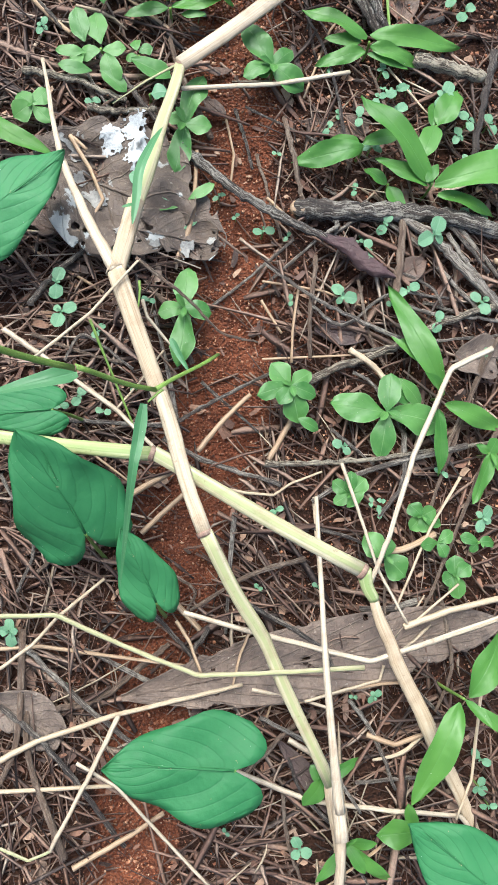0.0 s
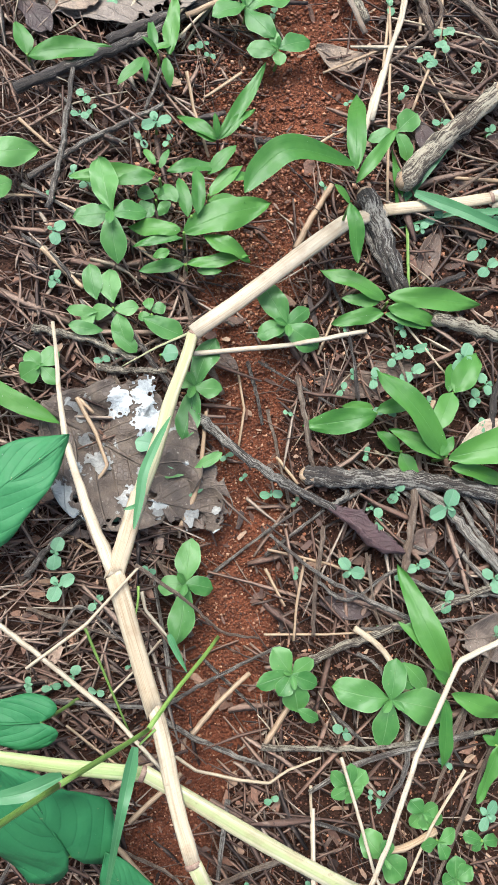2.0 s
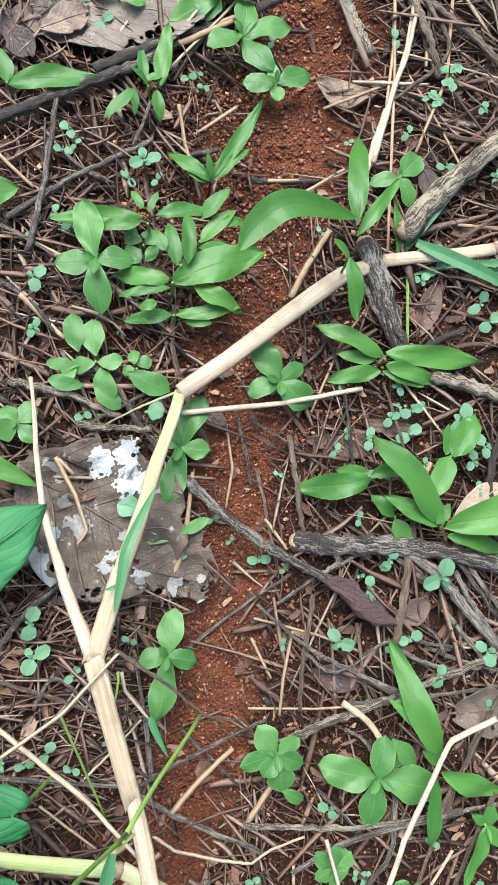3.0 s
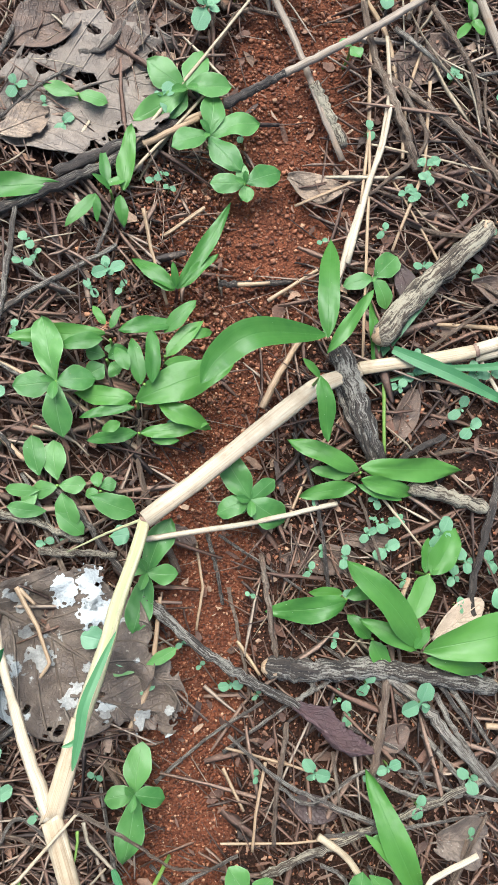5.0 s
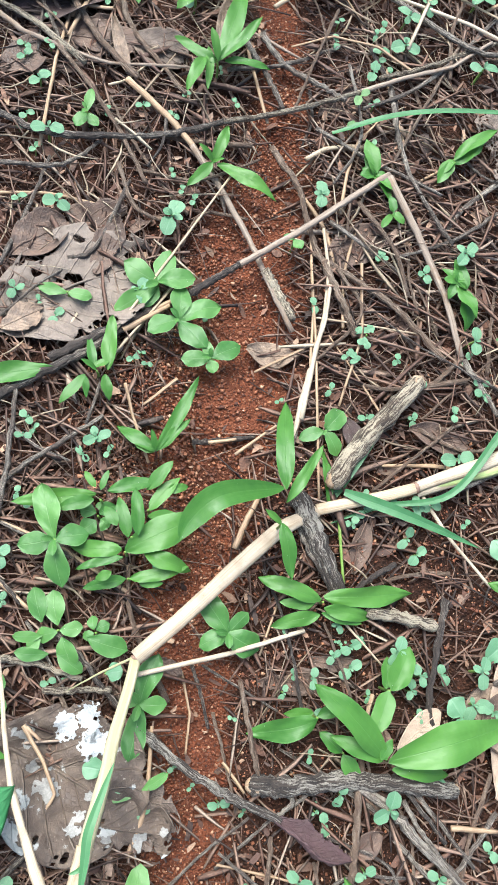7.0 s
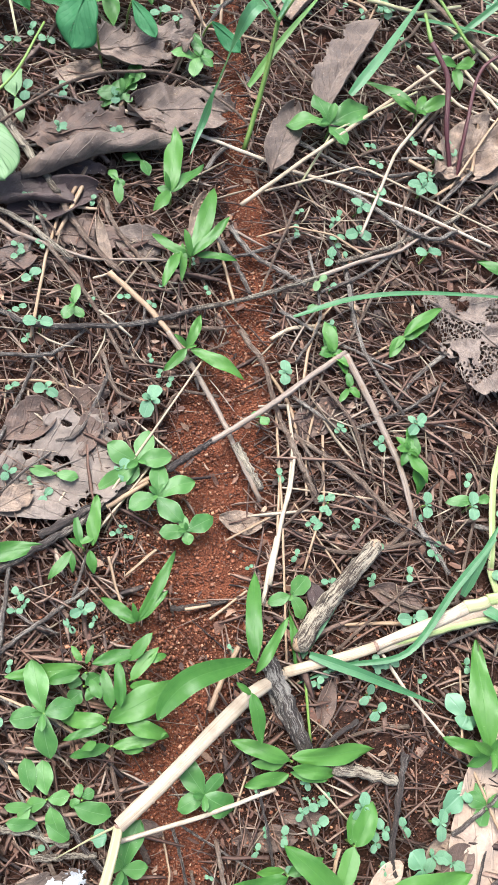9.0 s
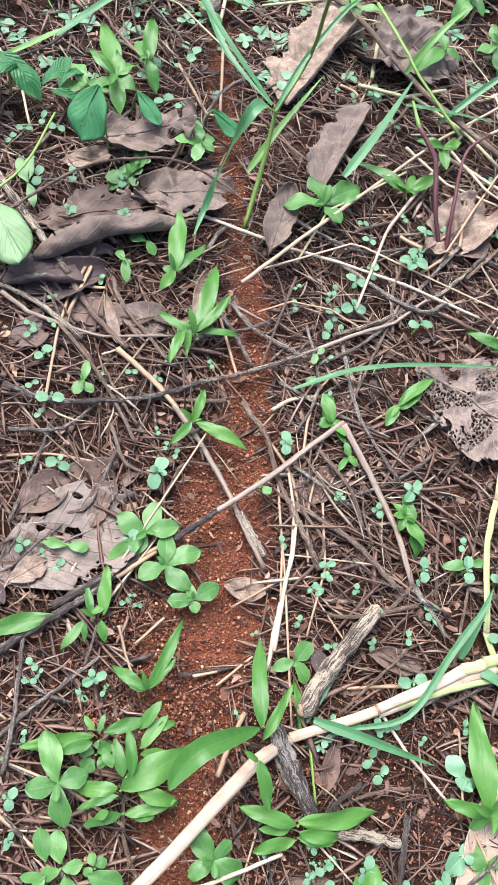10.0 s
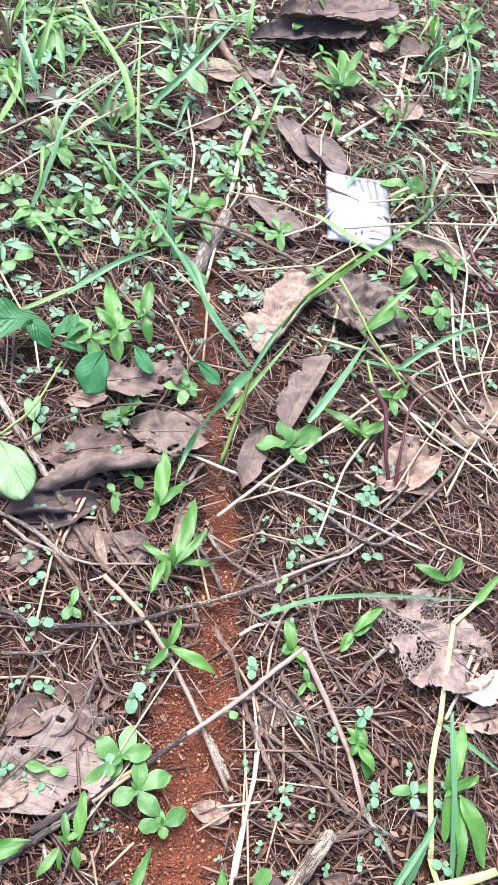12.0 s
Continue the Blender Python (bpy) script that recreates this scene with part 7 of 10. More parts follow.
plant(0.221, 0.2347, 0, "sprout", [(0, 0, 33, 0.0131, 0.0163), (0, 0, 161, 0.0082, 0.0125)])
plant(0.1942, 0.8536, 0.012, "herb", [(0, 0, -56, 0.0520, 0.0250), (0, 0, 92, 0.0400, 0.0200), (0, 0, 22, 0.0340, 0.0190), (0, 0, -146, 0.0260, 0.0180)], "light green seedling with four broad leaves")
plant(0.2826, 0.8775, 0.01, "lance", [(0, 0, 43, 0.0628, 0.0122), (0, 0, -59, 0.0464, 0.0136), (0, 0, 64, 0.0306, 0.0107), (0, 0, -22, 0.0271, 0.0095)])
plant(0.3265, 0.9297, 0.016, "lance", [(0, 0, 72, 0.0305, 0.0124), (0, 0, -61, 0.0331, 0.0126), (0, 0, -179, 0.025, 0.0122)])
plant(0.3623, 0.7028, 0.004, "lance", [(0, 0, 57, 0.0405, 0.0124), (0, 0, -40, 0.0413, 0.0139), (0, 0, 78, 0.0135, 0.0086)])
plant(0.2491, 0.6421, 0.002, "lance", [(0, 0, -58, 0.0322, 0.0141), (0, 0, 133, 0.0219, 0.0114)])
plant(0.1847, 0.6261, 0.004, "lance", [(0, 0, 15, 0.0287, 0.0137), (0, 0, -141, 0.0217, 0.0111), (0, 0, 77, 0.0121, 0.0089)])
plant(0.2495, 0.5349, 0, "lance", [(0, 0, 13, 0.0269, 0.012), (0, 0, -171, 0.0308, 0.0148), (0, 0, 40, 0.024, 0.0098), (0, 0, -174, 0.0129, 0.0096)])
plant(0.3232, 0.4959, 0.014, "lance", [(0, 0, -24, 0.0642, 0.0165), (0, 0, 166, 0.0438, 0.0132), (0, 0, -71, 0.037, 0.0107)], "clump of bright strap-leaved seedlings by a grass stalk")
plant(0.3337, 0.491, 0.014, "lance", [(0, 0, -160, 0.0606, 0.0213), (0, 0, 168, 0.0708, 0.0119)], "clump of bright strap-leaved seedlings by a grass stalk")
plant(0.2956, 0.4975, 0, "herb", [(0, 0, 89, 0.0262, 0.0095), (0, 0, -79, 0.0124, 0.0085)])

# Herbs at the far end
plant(-0.0099, 0.9858, 0.02, "lance", [(0, 0, 10, 0.0835, 0.0232), (0, 0, -5, 0.0326, 0.0174), (0, 0, -116, 0.0228, 0.0196), (0, 0, -177, 0.0413, 0.0192), (0, 0, 122, 0.03, 0.0168), (0, 0, -48, 0.0304, 0.016), (0, 0, 43, 0.0418, 0.0132)], "lush light green herb clump beside dead leaves")
plant(0.0217, 1.0111, 0.02, "lance", [(0, 0, -3, 0.0548, 0.018), (0, 0, -167, 0.0344, 0.0158), (0, 0, 31, 0.0287, 0.0149)])
plant(-0.0377, 0.9699, 0.02, "herb", [(0, 0, 97, 0.029, 0.0192), (0, 0, 26, 0.0353, 0.017), (0, 0, -159, 0.0334, 0.0165), (0, 0, -83, 0.0262, 0.0169)])
plant(0.0742, 0.9176, 0.012, "herb", [(0, 0, 7, 0.0307, 0.0119), (0, 0, 84, 0.0269, 0.0142), (0, 0, -55, 0.0165, 0.0131), (0, 0, 159, 0.022, 0.0141), (0, 0, -116, 0.015, 0.0104)], "small fern-like herb with toothed leaflets")
plant(0.0147, 0.8924, 0.006, "herb", [(0, 0, -19, 0.0127, 0.0153), (0, 0, 123, 0.0405, 0.0174), (0, 0, 154, 0.0134, 0.0113)])
plant(-0.0893, 0.8641, 0.006, "pale_leaf", [(0, 0, -6, 0.0341, 0.0099), (0, 0, -158, 0.0262, 0.0096), (0, 0, 23, 0.031, 0.0123)])
plant(-0.1134, 0.9842, 0.03, "veined", [(0.0115, -0.0048, 99, 0.0632, 0.0483), (-0.0073, 0.0103, -129, 0.0563, 0.0252), (0.0355, -0.0254, -36, 0.0451, 0.0168), (0.0502, -0.0251, -29, 0.0453, 0.0117), (0.0421, -0.0309, -98, 0.031, 0.0095)], "dark green corrugated leaves of a creeping herb")
plant(0.0945, 1.2101, 0.014, "lance", [(0, 0, 135, 0.0526, 0.0208), (0, 0, -3, 0.0395, 0.0171), (0, 0, -171, 0.0578, 0.0178), (0, 0, -46, 0.0508, 0.0187), (0, 0, 47, 0.0269, 0.0153)])
plant(0.0485, 1.2354, 0.012, "lance", [(0, 0, 33, 0.048, 0.0155), (0, 0, 116, 0.0216, 0.0167), (0, 0, 75, 0.049, 0.0122)])
plant(-0.0505, 1.1738, 0.012, "herb", [(0, 0, 1, 0.0446, 0.0208), (0, 0, -176, 0.0184, 0.0187), (0, 0, 73, 0.0173, 0.0131), (0, 0, -58, 0.0233, 0.0132)])
plant(-0.1247, 1.1674, 0.014, "herb", [(0, 0, 64, 0.025, 0.0171), (0, 0, -167, 0.0298, 0.0182), (0, 0, 153, 0.0314, 0.0168), (0, 0, -133, 0.0371, 0.0155)])
plant(-0.1022, 1.3002, 0.014, "lance", [(0, 0, 16, 0.0408, 0.0202), (0, 0, 154, 0.0433, 0.0194), (0, 0, -167, 0.056, 0.0194), (0, 0, -12, 0.0128, 0.0154), (0, 0, 67, 0.0389, 0.0168)])
plant(-0.1531, 1.2044, 0.012, "herb", [(0, 0, 147, 0.0218, 0.0171), (0, 0, -39, 0.02, 0.0175), (0, 0, 7, 0.0211, 0.0146)])
plant(0.3155, 1.5275, 0.02, "lance", [(0, 0, -3, 0.0463, 0.0278), (0, 0, 67, 0.0462, 0.0219), (0, 0, -50, 0.0696, 0.0262), (0, 0, -6, 0.1296, 0.0192), (0, 0, 14, 0.0736, 0.0168), (0, 0, -26, 0.1202, 0.0172)])
plant(0.4028, 1.3117, 0.014, "lance", [(0, 0, 69, 0.0614, 0.022), (0, 0, -55, 0.0627, 0.0312), (0, 0, -153, 0.0313, 0.0201), (0, 0, 136, 0.0317, 0.0134)])
plant(0.4152, 1.0871, 0.012, "herb", [(0, 0, -2, 0.0309, 0.0171), (0, 0, -123, 0.0227, 0.0153), (0, 0, 127, 0.0304, 0.0151), (0, 0, 177, 0.0351, 0.015)], "small fern-like herb with toothed leaflets")
plant(0.3509, 1.0715, 0.014, "lance", [(0, 0, 136, 0.061, 0.0188), (0, 0, 11, 0.0247, 0.0136), (0, 0, -110, 0.0208, 0.0135)])
plant(0.1998, 1.1895, 0.012, "herb", [(0, 0, 114, 0.0228, 0.0137), (0, 0, -55, 0.0262, 0.014), (0, 0, -176, 0.0318, 0.0121), (0, 0, 12, 0.0326, 0.0094)])
plant(0.3948, 1.162, 0.01, "herb", [(0, 0, 152, 0.0394, 0.0202), (0, 0, -33, 0.044, 0.021), (0, 0, -134, 0.0264, 0.0173)])
plant(0.3044, 1.4706, 0.008, "herb", [(0, 0, -172, 0.0409, 0.0194), (0, 0, 133, 0.0285, 0.0177)])
plant(-0.1306, 1.5683, 0.02, "lance", [(0, 0, 175, 0.09, 0.0214), (0, 0, -141, 0.0456, 0.0187), (0, 0, 84, 0.0347, 0.0188), (0, 0, -171, 0.111, 0.0164)])
plant(-0.1806, 1.4352, 0.016, "lance", [(0, 0, 25, 0.0262, 0.021), (0, 0, -150, 0.0392, 0.0174), (0, 0, 166, 0.0434, 0.0173)])
plant(0.0414, 1.5887, 0.014, "herb", [(0, 0, 170, 0.0486, 0.0175), (0, 0, -49, 0.0368, 0.0182), (0, 0, 26, 0.0453, 0.0163)])
plant(0.2736, 1.6973, 0.012, "herb", [(0, 0, 150, 0.0473, 0.0172), (0, 0, -30, 0.0491, 0.0179)])
plant(0.4427, 1.7177, 0.012, "herb", [(0, 0, 162, 0.0599, 0.0216), (0, 0, -40, 0.0633, 0.0206), (0, 0, 32, 0.0346, 0.0203)])
plant(0.595, 1.7654, 0.012, "herb", [(0, 0, 1, 0.055, 0.0235), (0, 0, -165, 0.0511, 0.0227), (0, 0, 138, 0.0662, 0.0205), (0, 0, -42, 0.0695, 0.0215)])
plant(0.5381, 1.5846, 0.012, "herb", [(0, 0, -30, 0.0665, 0.022), (0, 0, 143, 0.0482, 0.021), (0, 0, -130, 0.0368, 0.0193)])
plant(0.1396, 1.4769, 0.012, "herb", [(0, 0, -38, 0.0465, 0.0195), (0, 0, -168, 0.0404, 0.0171)])
plant(-0.1355, 1.0838, 0.01, "herb", [(0, 0, -59, 0.0259, 0.0179), (0, 0, 159, 0.0212, 0.0161)])
plant(0.0878, 1.1037, 0.008, "herb", [(0, 0, -148, 0.021, 0.0144), (0, 0, 29, 0.0156, 0.0131)])

# Tiny sprouts
sprout(-0.0487, 0.5047, 0.0149, 60, 2)
sprout(-0.0602, 0.514, 0.0102, 100, 2)
sprout(-0.0655, 0.4189, 0.0119, 0, 2)
sprout(-0.058, 0.4227, 0.0093, 64, 2)
sprout(-0.0172, 0.4176, 0.0214, 202, 4)
sprout(-0.0272, 0.4073, 0.0133, 316, 2)
sprout(-0.0248, 0.4015, 0.012, 219, 3)
sprout(-0.0796, 0.3648, 0.0071, 137, 2)
sprout(-0.0747, 0.3396, 0.0167, 108, 3)
sprout(-0.0664, 0.3806, 0.0098, 266, 2)
sprout(-0.0569, 0.3737, 0.0111, 41, 3)
sprout(0.0078, 0.5224, 0.0207, 125, 3)
sprout(0.0053, 0.4755, 0.0102, 205, 2)
sprout(0.0141, 0.4723, 0.0082, 176, 2)
sprout(0.063, 0.1874, 0.0148, 10, 2)
sprout(0.1429, 0.4554, 0.012, 70, 2)
sprout(0.1073, 0.4479, 0.007, 30, 2)
sprout(0.1625, 0.4807, 0.0164, 210, 5)
sprout(0.1727, 0.4974, 0.0201, 246, 5)
sprout(0.0571, 0.5119, 0.0105, 262, 2)
sprout(0.1683, 0.4358, 0.0134, 5, 2)
sprout(0.1379, 0.2748, 0.0128, 76, 3)
sprout(0.1434, 0.2811, 0.0074, 327, 5)
sprout(0.1495, 0.266, 0.0175, 40, 2)
sprout(0.1814, 0.2768, 0.0218, 249, 4)
sprout(0.1891, 0.2513, 0.0143, 284, 3)
sprout(0.1386, 0.192, 0.0158, 60, 2)
sprout(0.1684, 0.1834, 0.0232, 264, 3)
sprout(0.1623, 0.1759, 0.0112, 64, 2)
sprout(0.1229, 0.1815, 0.0085, 60, 5)
sprout(0.1289, 0.1739, 0.0144, 90, 2)
sprout(0.1107, 0.1443, 0.0181, 182, 3)
sprout(0.0777, 0.1408, 0.0083, 90, 2)
sprout(0.0775, 0.1829, 0.0078, 65, 2)
sprout(0.2041, 0.1504, 0.0186, 156, 3)
sprout(0.1679, 0.1273, 0.0144, 80, 2)
sprout(0.1083, 0.0511, 0.0138, 356, 3)
sprout(0.1292, 0.014, 0.0113, 215, 5)
sprout(-0.0737, 0.3124, 0.0128, 66, 4)
sprout(-0.0428, 0.2629, 0.0102, 202, 2)
sprout(-0.0322, 0.2653, 0.0077, 15, 2)
sprout(-0.028, 0.1716, 0.0206, 194, 3)
sprout(-0.0077, 0.1398, 0.0093, 165, 2)
sprout(-0.0589, 0.1293, 0.0195, 85, 3)
sprout(-0.0377, 0.1208, 0.011, 231, 2)
sprout(-0.0475, 0.0805, 0.0133, 245, 2)
sprout(-0.062, 0.1488, 0.0196, 85, 2)
sprout(0.0128, 0.1874, 0.014, 180, 5)
sprout(-0.0531, 0.2095, 0.0081, 225, 2)
sprout(-0.031, 0.1622, 0.0155, 140, 2)
sprout(0.0115, 0.1826, 0.0076, 340, 5)
sprout(0.131, 0.1106, 0.0097, 185, 2)
sprout(0.0782, 0.144, 0.0064, 190, 2)
sprout(0.1419, 0.1395, 0.0085, 340, 2)
sprout(0.2012, 0.3732, 0.0155, 90, 4)
sprout(0.1983, 0.3656, 0.014, 294, 2)
sprout(0.194, 0.3506, 0.0174, 50, 2)
sprout(0.1542, 0.3596, 0.0124, 239, 3)
sprout(0.0917, 0.3876, 0.0089, 320, 2)
sprout(0.2041, 0.437, 0.0129, 110, 3)
sprout(0.0462, 0.1969, 0.0064, 230, 2)
sprout(0.0102, 0.4798, 0.0075, 180, 2)
sprout(0.1169, 0.3794, 0.0083, 120, 2)
sprout(0.0685, 0.0131, 0.0092, 30, 2)
sprout(0.2035, 0.1976, 0.0148, 110, 2)
sprout(0.1945, 0.2039, 0.0134, 35, 2)
sprout(0.2012, 0.1087, 0.0112, 85, 2)
sprout(0.1121, 0.2635, 0.008, 275, 2)
sprout(0.1244, 0.2609, 0.0147, 85, 2)
sprout(0.1039, 0.2528, 0.0113, 70, 2)
sprout(0.0723, 0.2375, 0.0065, 345, 2)
sprout(0.0357, 0.2093, 0.0096, 220, 2)
sprout(0.1208, 0.2137, 0.0099, 80, 2)
sprout(-0.0801, 0.7183, 0.0118, 340, 2)
sprout(-0.0676, 0.6901, 0.0192, 229, 2)
sprout(-0.0603, 0.6463, 0.0246, 0, 2)
sprout(-0.0689, 0.6344, 0.0122, 240, 2)
sprout(-0.0827, 0.6552, 0.0115, 125, 2)
sprout(-0.0498, 0.591, 0.0209, 15, 3)
sprout(-0.0772, 0.59, 0.012, 219, 2)
sprout(0.0288, 0.579, 0.031, 74, 4)
sprout(0.0305, 0.6173, 0.0091, 110, 2)
sprout(0.0377, 0.6039, 0.0099, 259, 2)
sprout(0.0473, 0.5976, 0.0107, 255, 2)
sprout(0.0089, 0.6728, 0.0118, 0, 2)
sprout(0.0301, 0.6684, 0.0102, 159, 2)
sprout(0.0788, 0.6841, 0.0103, 291, 2)
sprout(0.0667, 0.7106, 0.0078, 100, 2)
sprout(0.0406, 0.687, 0.0085, 226, 2)
sprout(-0.05, 0.5065, 0.0147, 320, 2)
sprout(-0.0754, 0.5221, 0.0155, 65, 3)
sprout(0.2185, 0.7714, 0.023, 190, 3)
sprout(0.2169, 0.7479, 0.0246, 29, 3)
sprout(0.1635, 0.768, 0.0109, 40, 2)
sprout(0.1589, 0.7471, 0.0135, 90, 2)
sprout(0.1976, 0.7421, 0.0163, 200, 2)
sprout(0.1893, 0.7201, 0.0197, 255, 2)
sprout(0.2045, 0.7232, 0.0135, 80, 2)
sprout(0.1952, 0.7596, 0.0119, 82, 2)
sprout(0.2365, 0.7873, 0.0205, 110, 3)
sprout(0.2789, 0.7921, 0.0301, 345, 4)
sprout(0.2765, 0.7249, 0.0275, 0, 2)
sprout(0.1848, 0.6533, 0.0122, 131, 3)
sprout(0.1426, 0.6078, 0.0238, 272, 4)
sprout(0.1339, 0.5211, 0.0131, 105, 2)
sprout(0.1859, 0.559, 0.0143, 270, 3)
sprout(0.2196, 0.5469, 0.0152, 126, 3)
sprout(0.2498, 0.5611, 0.0265, 230, 4)
sprout(0.2509, 0.494, 0.0233, 85, 2)
sprout(0.1696, 0.4954, 0.0179, 80, 5)
sprout(0.1625, 0.4804, 0.0162, 57, 5)
sprout(0.1943, 0.4798, 0.0114, 274, 3)
sprout(0.1467, 0.452, 0.0119, 70, 2)
sprout(0.2085, 0.4621, 0.0146, 5, 2)
sprout(0.1739, 0.4339, 0.0159, 10, 2)
sprout(0.2067, 0.4367, 0.0169, 52, 3)
sprout(0.2571, 0.4549, 0.0139, 330, 2)
sprout(0.2307, 0.4068, 0.0247, 5, 2)
sprout(0.1989, 0.3392, 0.0169, 50, 2)
sprout(0.1398, 0.4526, 0.0103, 165, 2)
sprout(0.2114, 0.3723, 0.0156, 10, 2)
sprout(0.183, 0.3761, 0.0101, 200, 2)
sprout(0.1625, 0.3701, 0.0139, 45, 2)
sprout(0.2373, 0.3605, 0.0094, 225, 2)
sprout(-0.0772, 0.6628, 0.0123, 35, 2)
sprout(-0.0183, 0.6704, 0.01, 265, 2)
sprout(0.1688, 0.4962, 0.0098, 40, 5)
sprout(-0.0224, 0.4265, 0.0166, 135, 3)
sprout(-0.0257, 0.4129, 0.0142, 160, 2)
sprout(-0.0089, 0.4093, 0.0105, 245, 2)
sprout(0.0143, 0.4778, 0.0101, 290, 2)
sprout(-0.0631, 0.4296, 0.0127, 315, 2)
sprout(0.024, 0.3344, 0.0088, 200, 2)
sprout(0.1503, 0.2804, 0.0148, 30, 2)
sprout(0.1425, 0.2769, 0.0147, 135, 3)
sprout(0.1582, 0.2838, 0.0096, 155, 5)
sprout(0.1811, 0.2779, 0.0245, 50, 4)
sprout(0.1896, 0.2598, 0.0148, 155, 3)
sprout(0.1053, 0.2938, 0.0095, 290, 2)
sprout(0.1602, 0.2483, 0.0095, 85, 2)
sprout(0.1042, 0.2481, 0.0108, 180, 2)
sprout(0.1937, 0.235, 0.011, 90, 2)
sprout(0.2053, 0.2347, 0.011, 300, 2)
sprout(0.2112, 0.2611, 0.0149, 115, 2)
sprout(0.1348, 0.1802, 0.0154, 80, 2)
sprout(0.139, 0.1931, 0.0176, 20, 2)
sprout(0.1604, 0.1823, 0.0247, 170, 3)
sprout(0.1238, 0.1759, 0.0105, 155, 5)
sprout(0.175, 0.1783, 0.0142, 220, 2)
sprout(0.206, 0.1443, 0.019, 350, 3)
sprout(0.2348, 0.1524, 0.0142, 125, 2)
sprout(0.1945, 0.1385, 0.0105, 40, 2)
sprout(0.1307, 0.1675, 0.0104, 260, 2)
sprout(0.1513, 0.1473, 0.0152, 20, 2)
sprout(0.1051, 0.1452, 0.0123, 25, 5)
sprout(0.235, 0.2623, 0.0225, 110, 3)
sprout(0.2446, 0.237, 0.0201, 150, 2)
sprout(0.2169, 0.7614, 0.0211, 235, 3)
sprout(0.2175, 0.7373, 0.023, 70, 3)
sprout(0.2009, 0.7667, 0.0137, 255, 2)
sprout(0.1956, 0.7333, 0.0135, 215, 2)
sprout(0.2975, 0.8297, 0.0199, 205, 3)
sprout(0.3139, 0.8441, 0.0201, 120, 2)
sprout(0.2791, 0.8483, 0.0144, 290, 2)
sprout(0.2889, 0.8063, 0.0219, 230, 3)
sprout(0.2419, 0.8227, 0.0153, 325, 2)
sprout(0.2725, 0.7129, 0.0209, 0, 2)
sprout(0.187, 0.6894, 0.0122, 40, 2)
sprout(0.0384, 0.9745, 0.0223, 210, 2)
sprout(0.0191, 0.9688, 0.0144, 30, 2)
sprout(-0.0039, 0.8721, 0.0211, 95, 2)
sprout(-0.0007, 0.8354, 0.0228, 164, 4)
sprout(-0.0809, 0.8751, 0.0208, 80, 2)
sprout(-0.0796, 0.7098, 0.0144, 225, 2)
sprout(-0.0613, 0.7188, 0.0116, 310, 2)
sprout(-0.0195, 0.7665, 0.012, 260, 2)
sprout(-0.0625, 0.7468, 0.0098, 20, 2)
sprout(0.2352, 0.8418, 0.0132, 190, 2)
sprout(-0.0792, 0.9444, 0.0161, 75, 2)
sprout(0.2929, 0.5158, 0.0144, 250, 2)
sprout(0.2895, 0.4915, 0.0255, 85, 2)
sprout(0.2855, 0.4988, 0.0208, 275, 2)
sprout(0.3184, 0.4814, 0.0189, 140, 2)
sprout(0.3258, 0.4958, 0.0191, 180, 3)
sprout(0.3113, 0.4347, 0.0203, 0, 3)
sprout(0.2486, 0.4826, 0.013, 240, 2)
sprout(0.2562, 0.4637, 0.0139, 180, 2)
sprout(0.234, 0.4391, 0.0136, 255, 2)
sprout(0.3348, 0.5205, 0.0145, 320, 2)
sprout(0.239, 0.359, 0.0113, 350, 2)
sprout(0.2015, 0.3486, 0.0111, 180, 2)
sprout(0.2729, 0.37, 0.0133, 90, 2)
sprout(0.1639, 0.379, 0.0121, 80, 2)
sprout(0.1407, 0.2937, 0.0123, 140, 3)
sprout(0.1611, 0.2849, 0.0147, 30, 2)
sprout(0.1483, 0.2821, 0.0122, 310, 2)
sprout(0.1311, 0.2402, 0.0158, 185, 2)
sprout(0.1951, 0.2604, 0.0163, 325, 3)
sprout(0.2811, 0.3612, 0.0115, 130, 2)
sprout(0.2448, 0.2605, 0.0248, 280, 3)
sprout(0.2294, 0.2415, 0.022, 65, 3)
sprout(0.1962, 1.1221, 0.0195, 80, 3)
sprout(0.2095, 1.0851, 0.0207, 20, 3)
sprout(0.1857, 1.0674, 0.016, 5, 2)
sprout(-0.0516, 0.838, 0.0218, 15, 4)
sprout(-0.0662, 0.9362, 0.0166, 350, 2)
sprout(-0.0969, 0.9327, 0.0165, 0, 2)
sprout(-0.1078, 0.9199, 0.0138, 55, 2)
sprout(-0.0489, 0.8775, 0.0186, 90, 2)
sprout(-0.0734, 0.7636, 0.0149, 0, 2)
sprout(0.0555, 0.9748, 0.0162, 210, 2)
sprout(-0.0669, 0.944, 0.0154, 220, 2)
sprout(0.0414, 0.7739, 0.0179, 270, 2)
sprout(0.4576, 1.0716, 0.0278, 320, 4)
sprout(0.4367, 1.0495, 0.0258, 80, 2)
sprout(0.4566, 1.0237, 0.0286, 320, 4)
sprout(0.3799, 0.9064, 0.0167, 15, 2)
sprout(0.376, 0.8392, 0.0188, 0, 2)
sprout(0.4806, 0.9808, 0.0193, 170, 3)
sprout(0.302, 1.2242, 0.0209, 240, 2)
sprout(0.3256, 1.2064, 0.0192, 350, 2)
sprout(0.296, 1.3401, 0.017, 240, 2)
sprout(0.1903, 1.3294, 0.0199, 350, 2)
sprout(0.1581, 1.1359, 0.021, 190, 3)
sprout(0.335, 1.2878, 0.0167, 160, 2)
sprout(0.3894, 1.2926, 0.0253, 285, 3)
sprout(0.2629, 1.262, 0.0179, 90, 2)
sprout(0.049, 1.3103, 0.024, 110, 3)
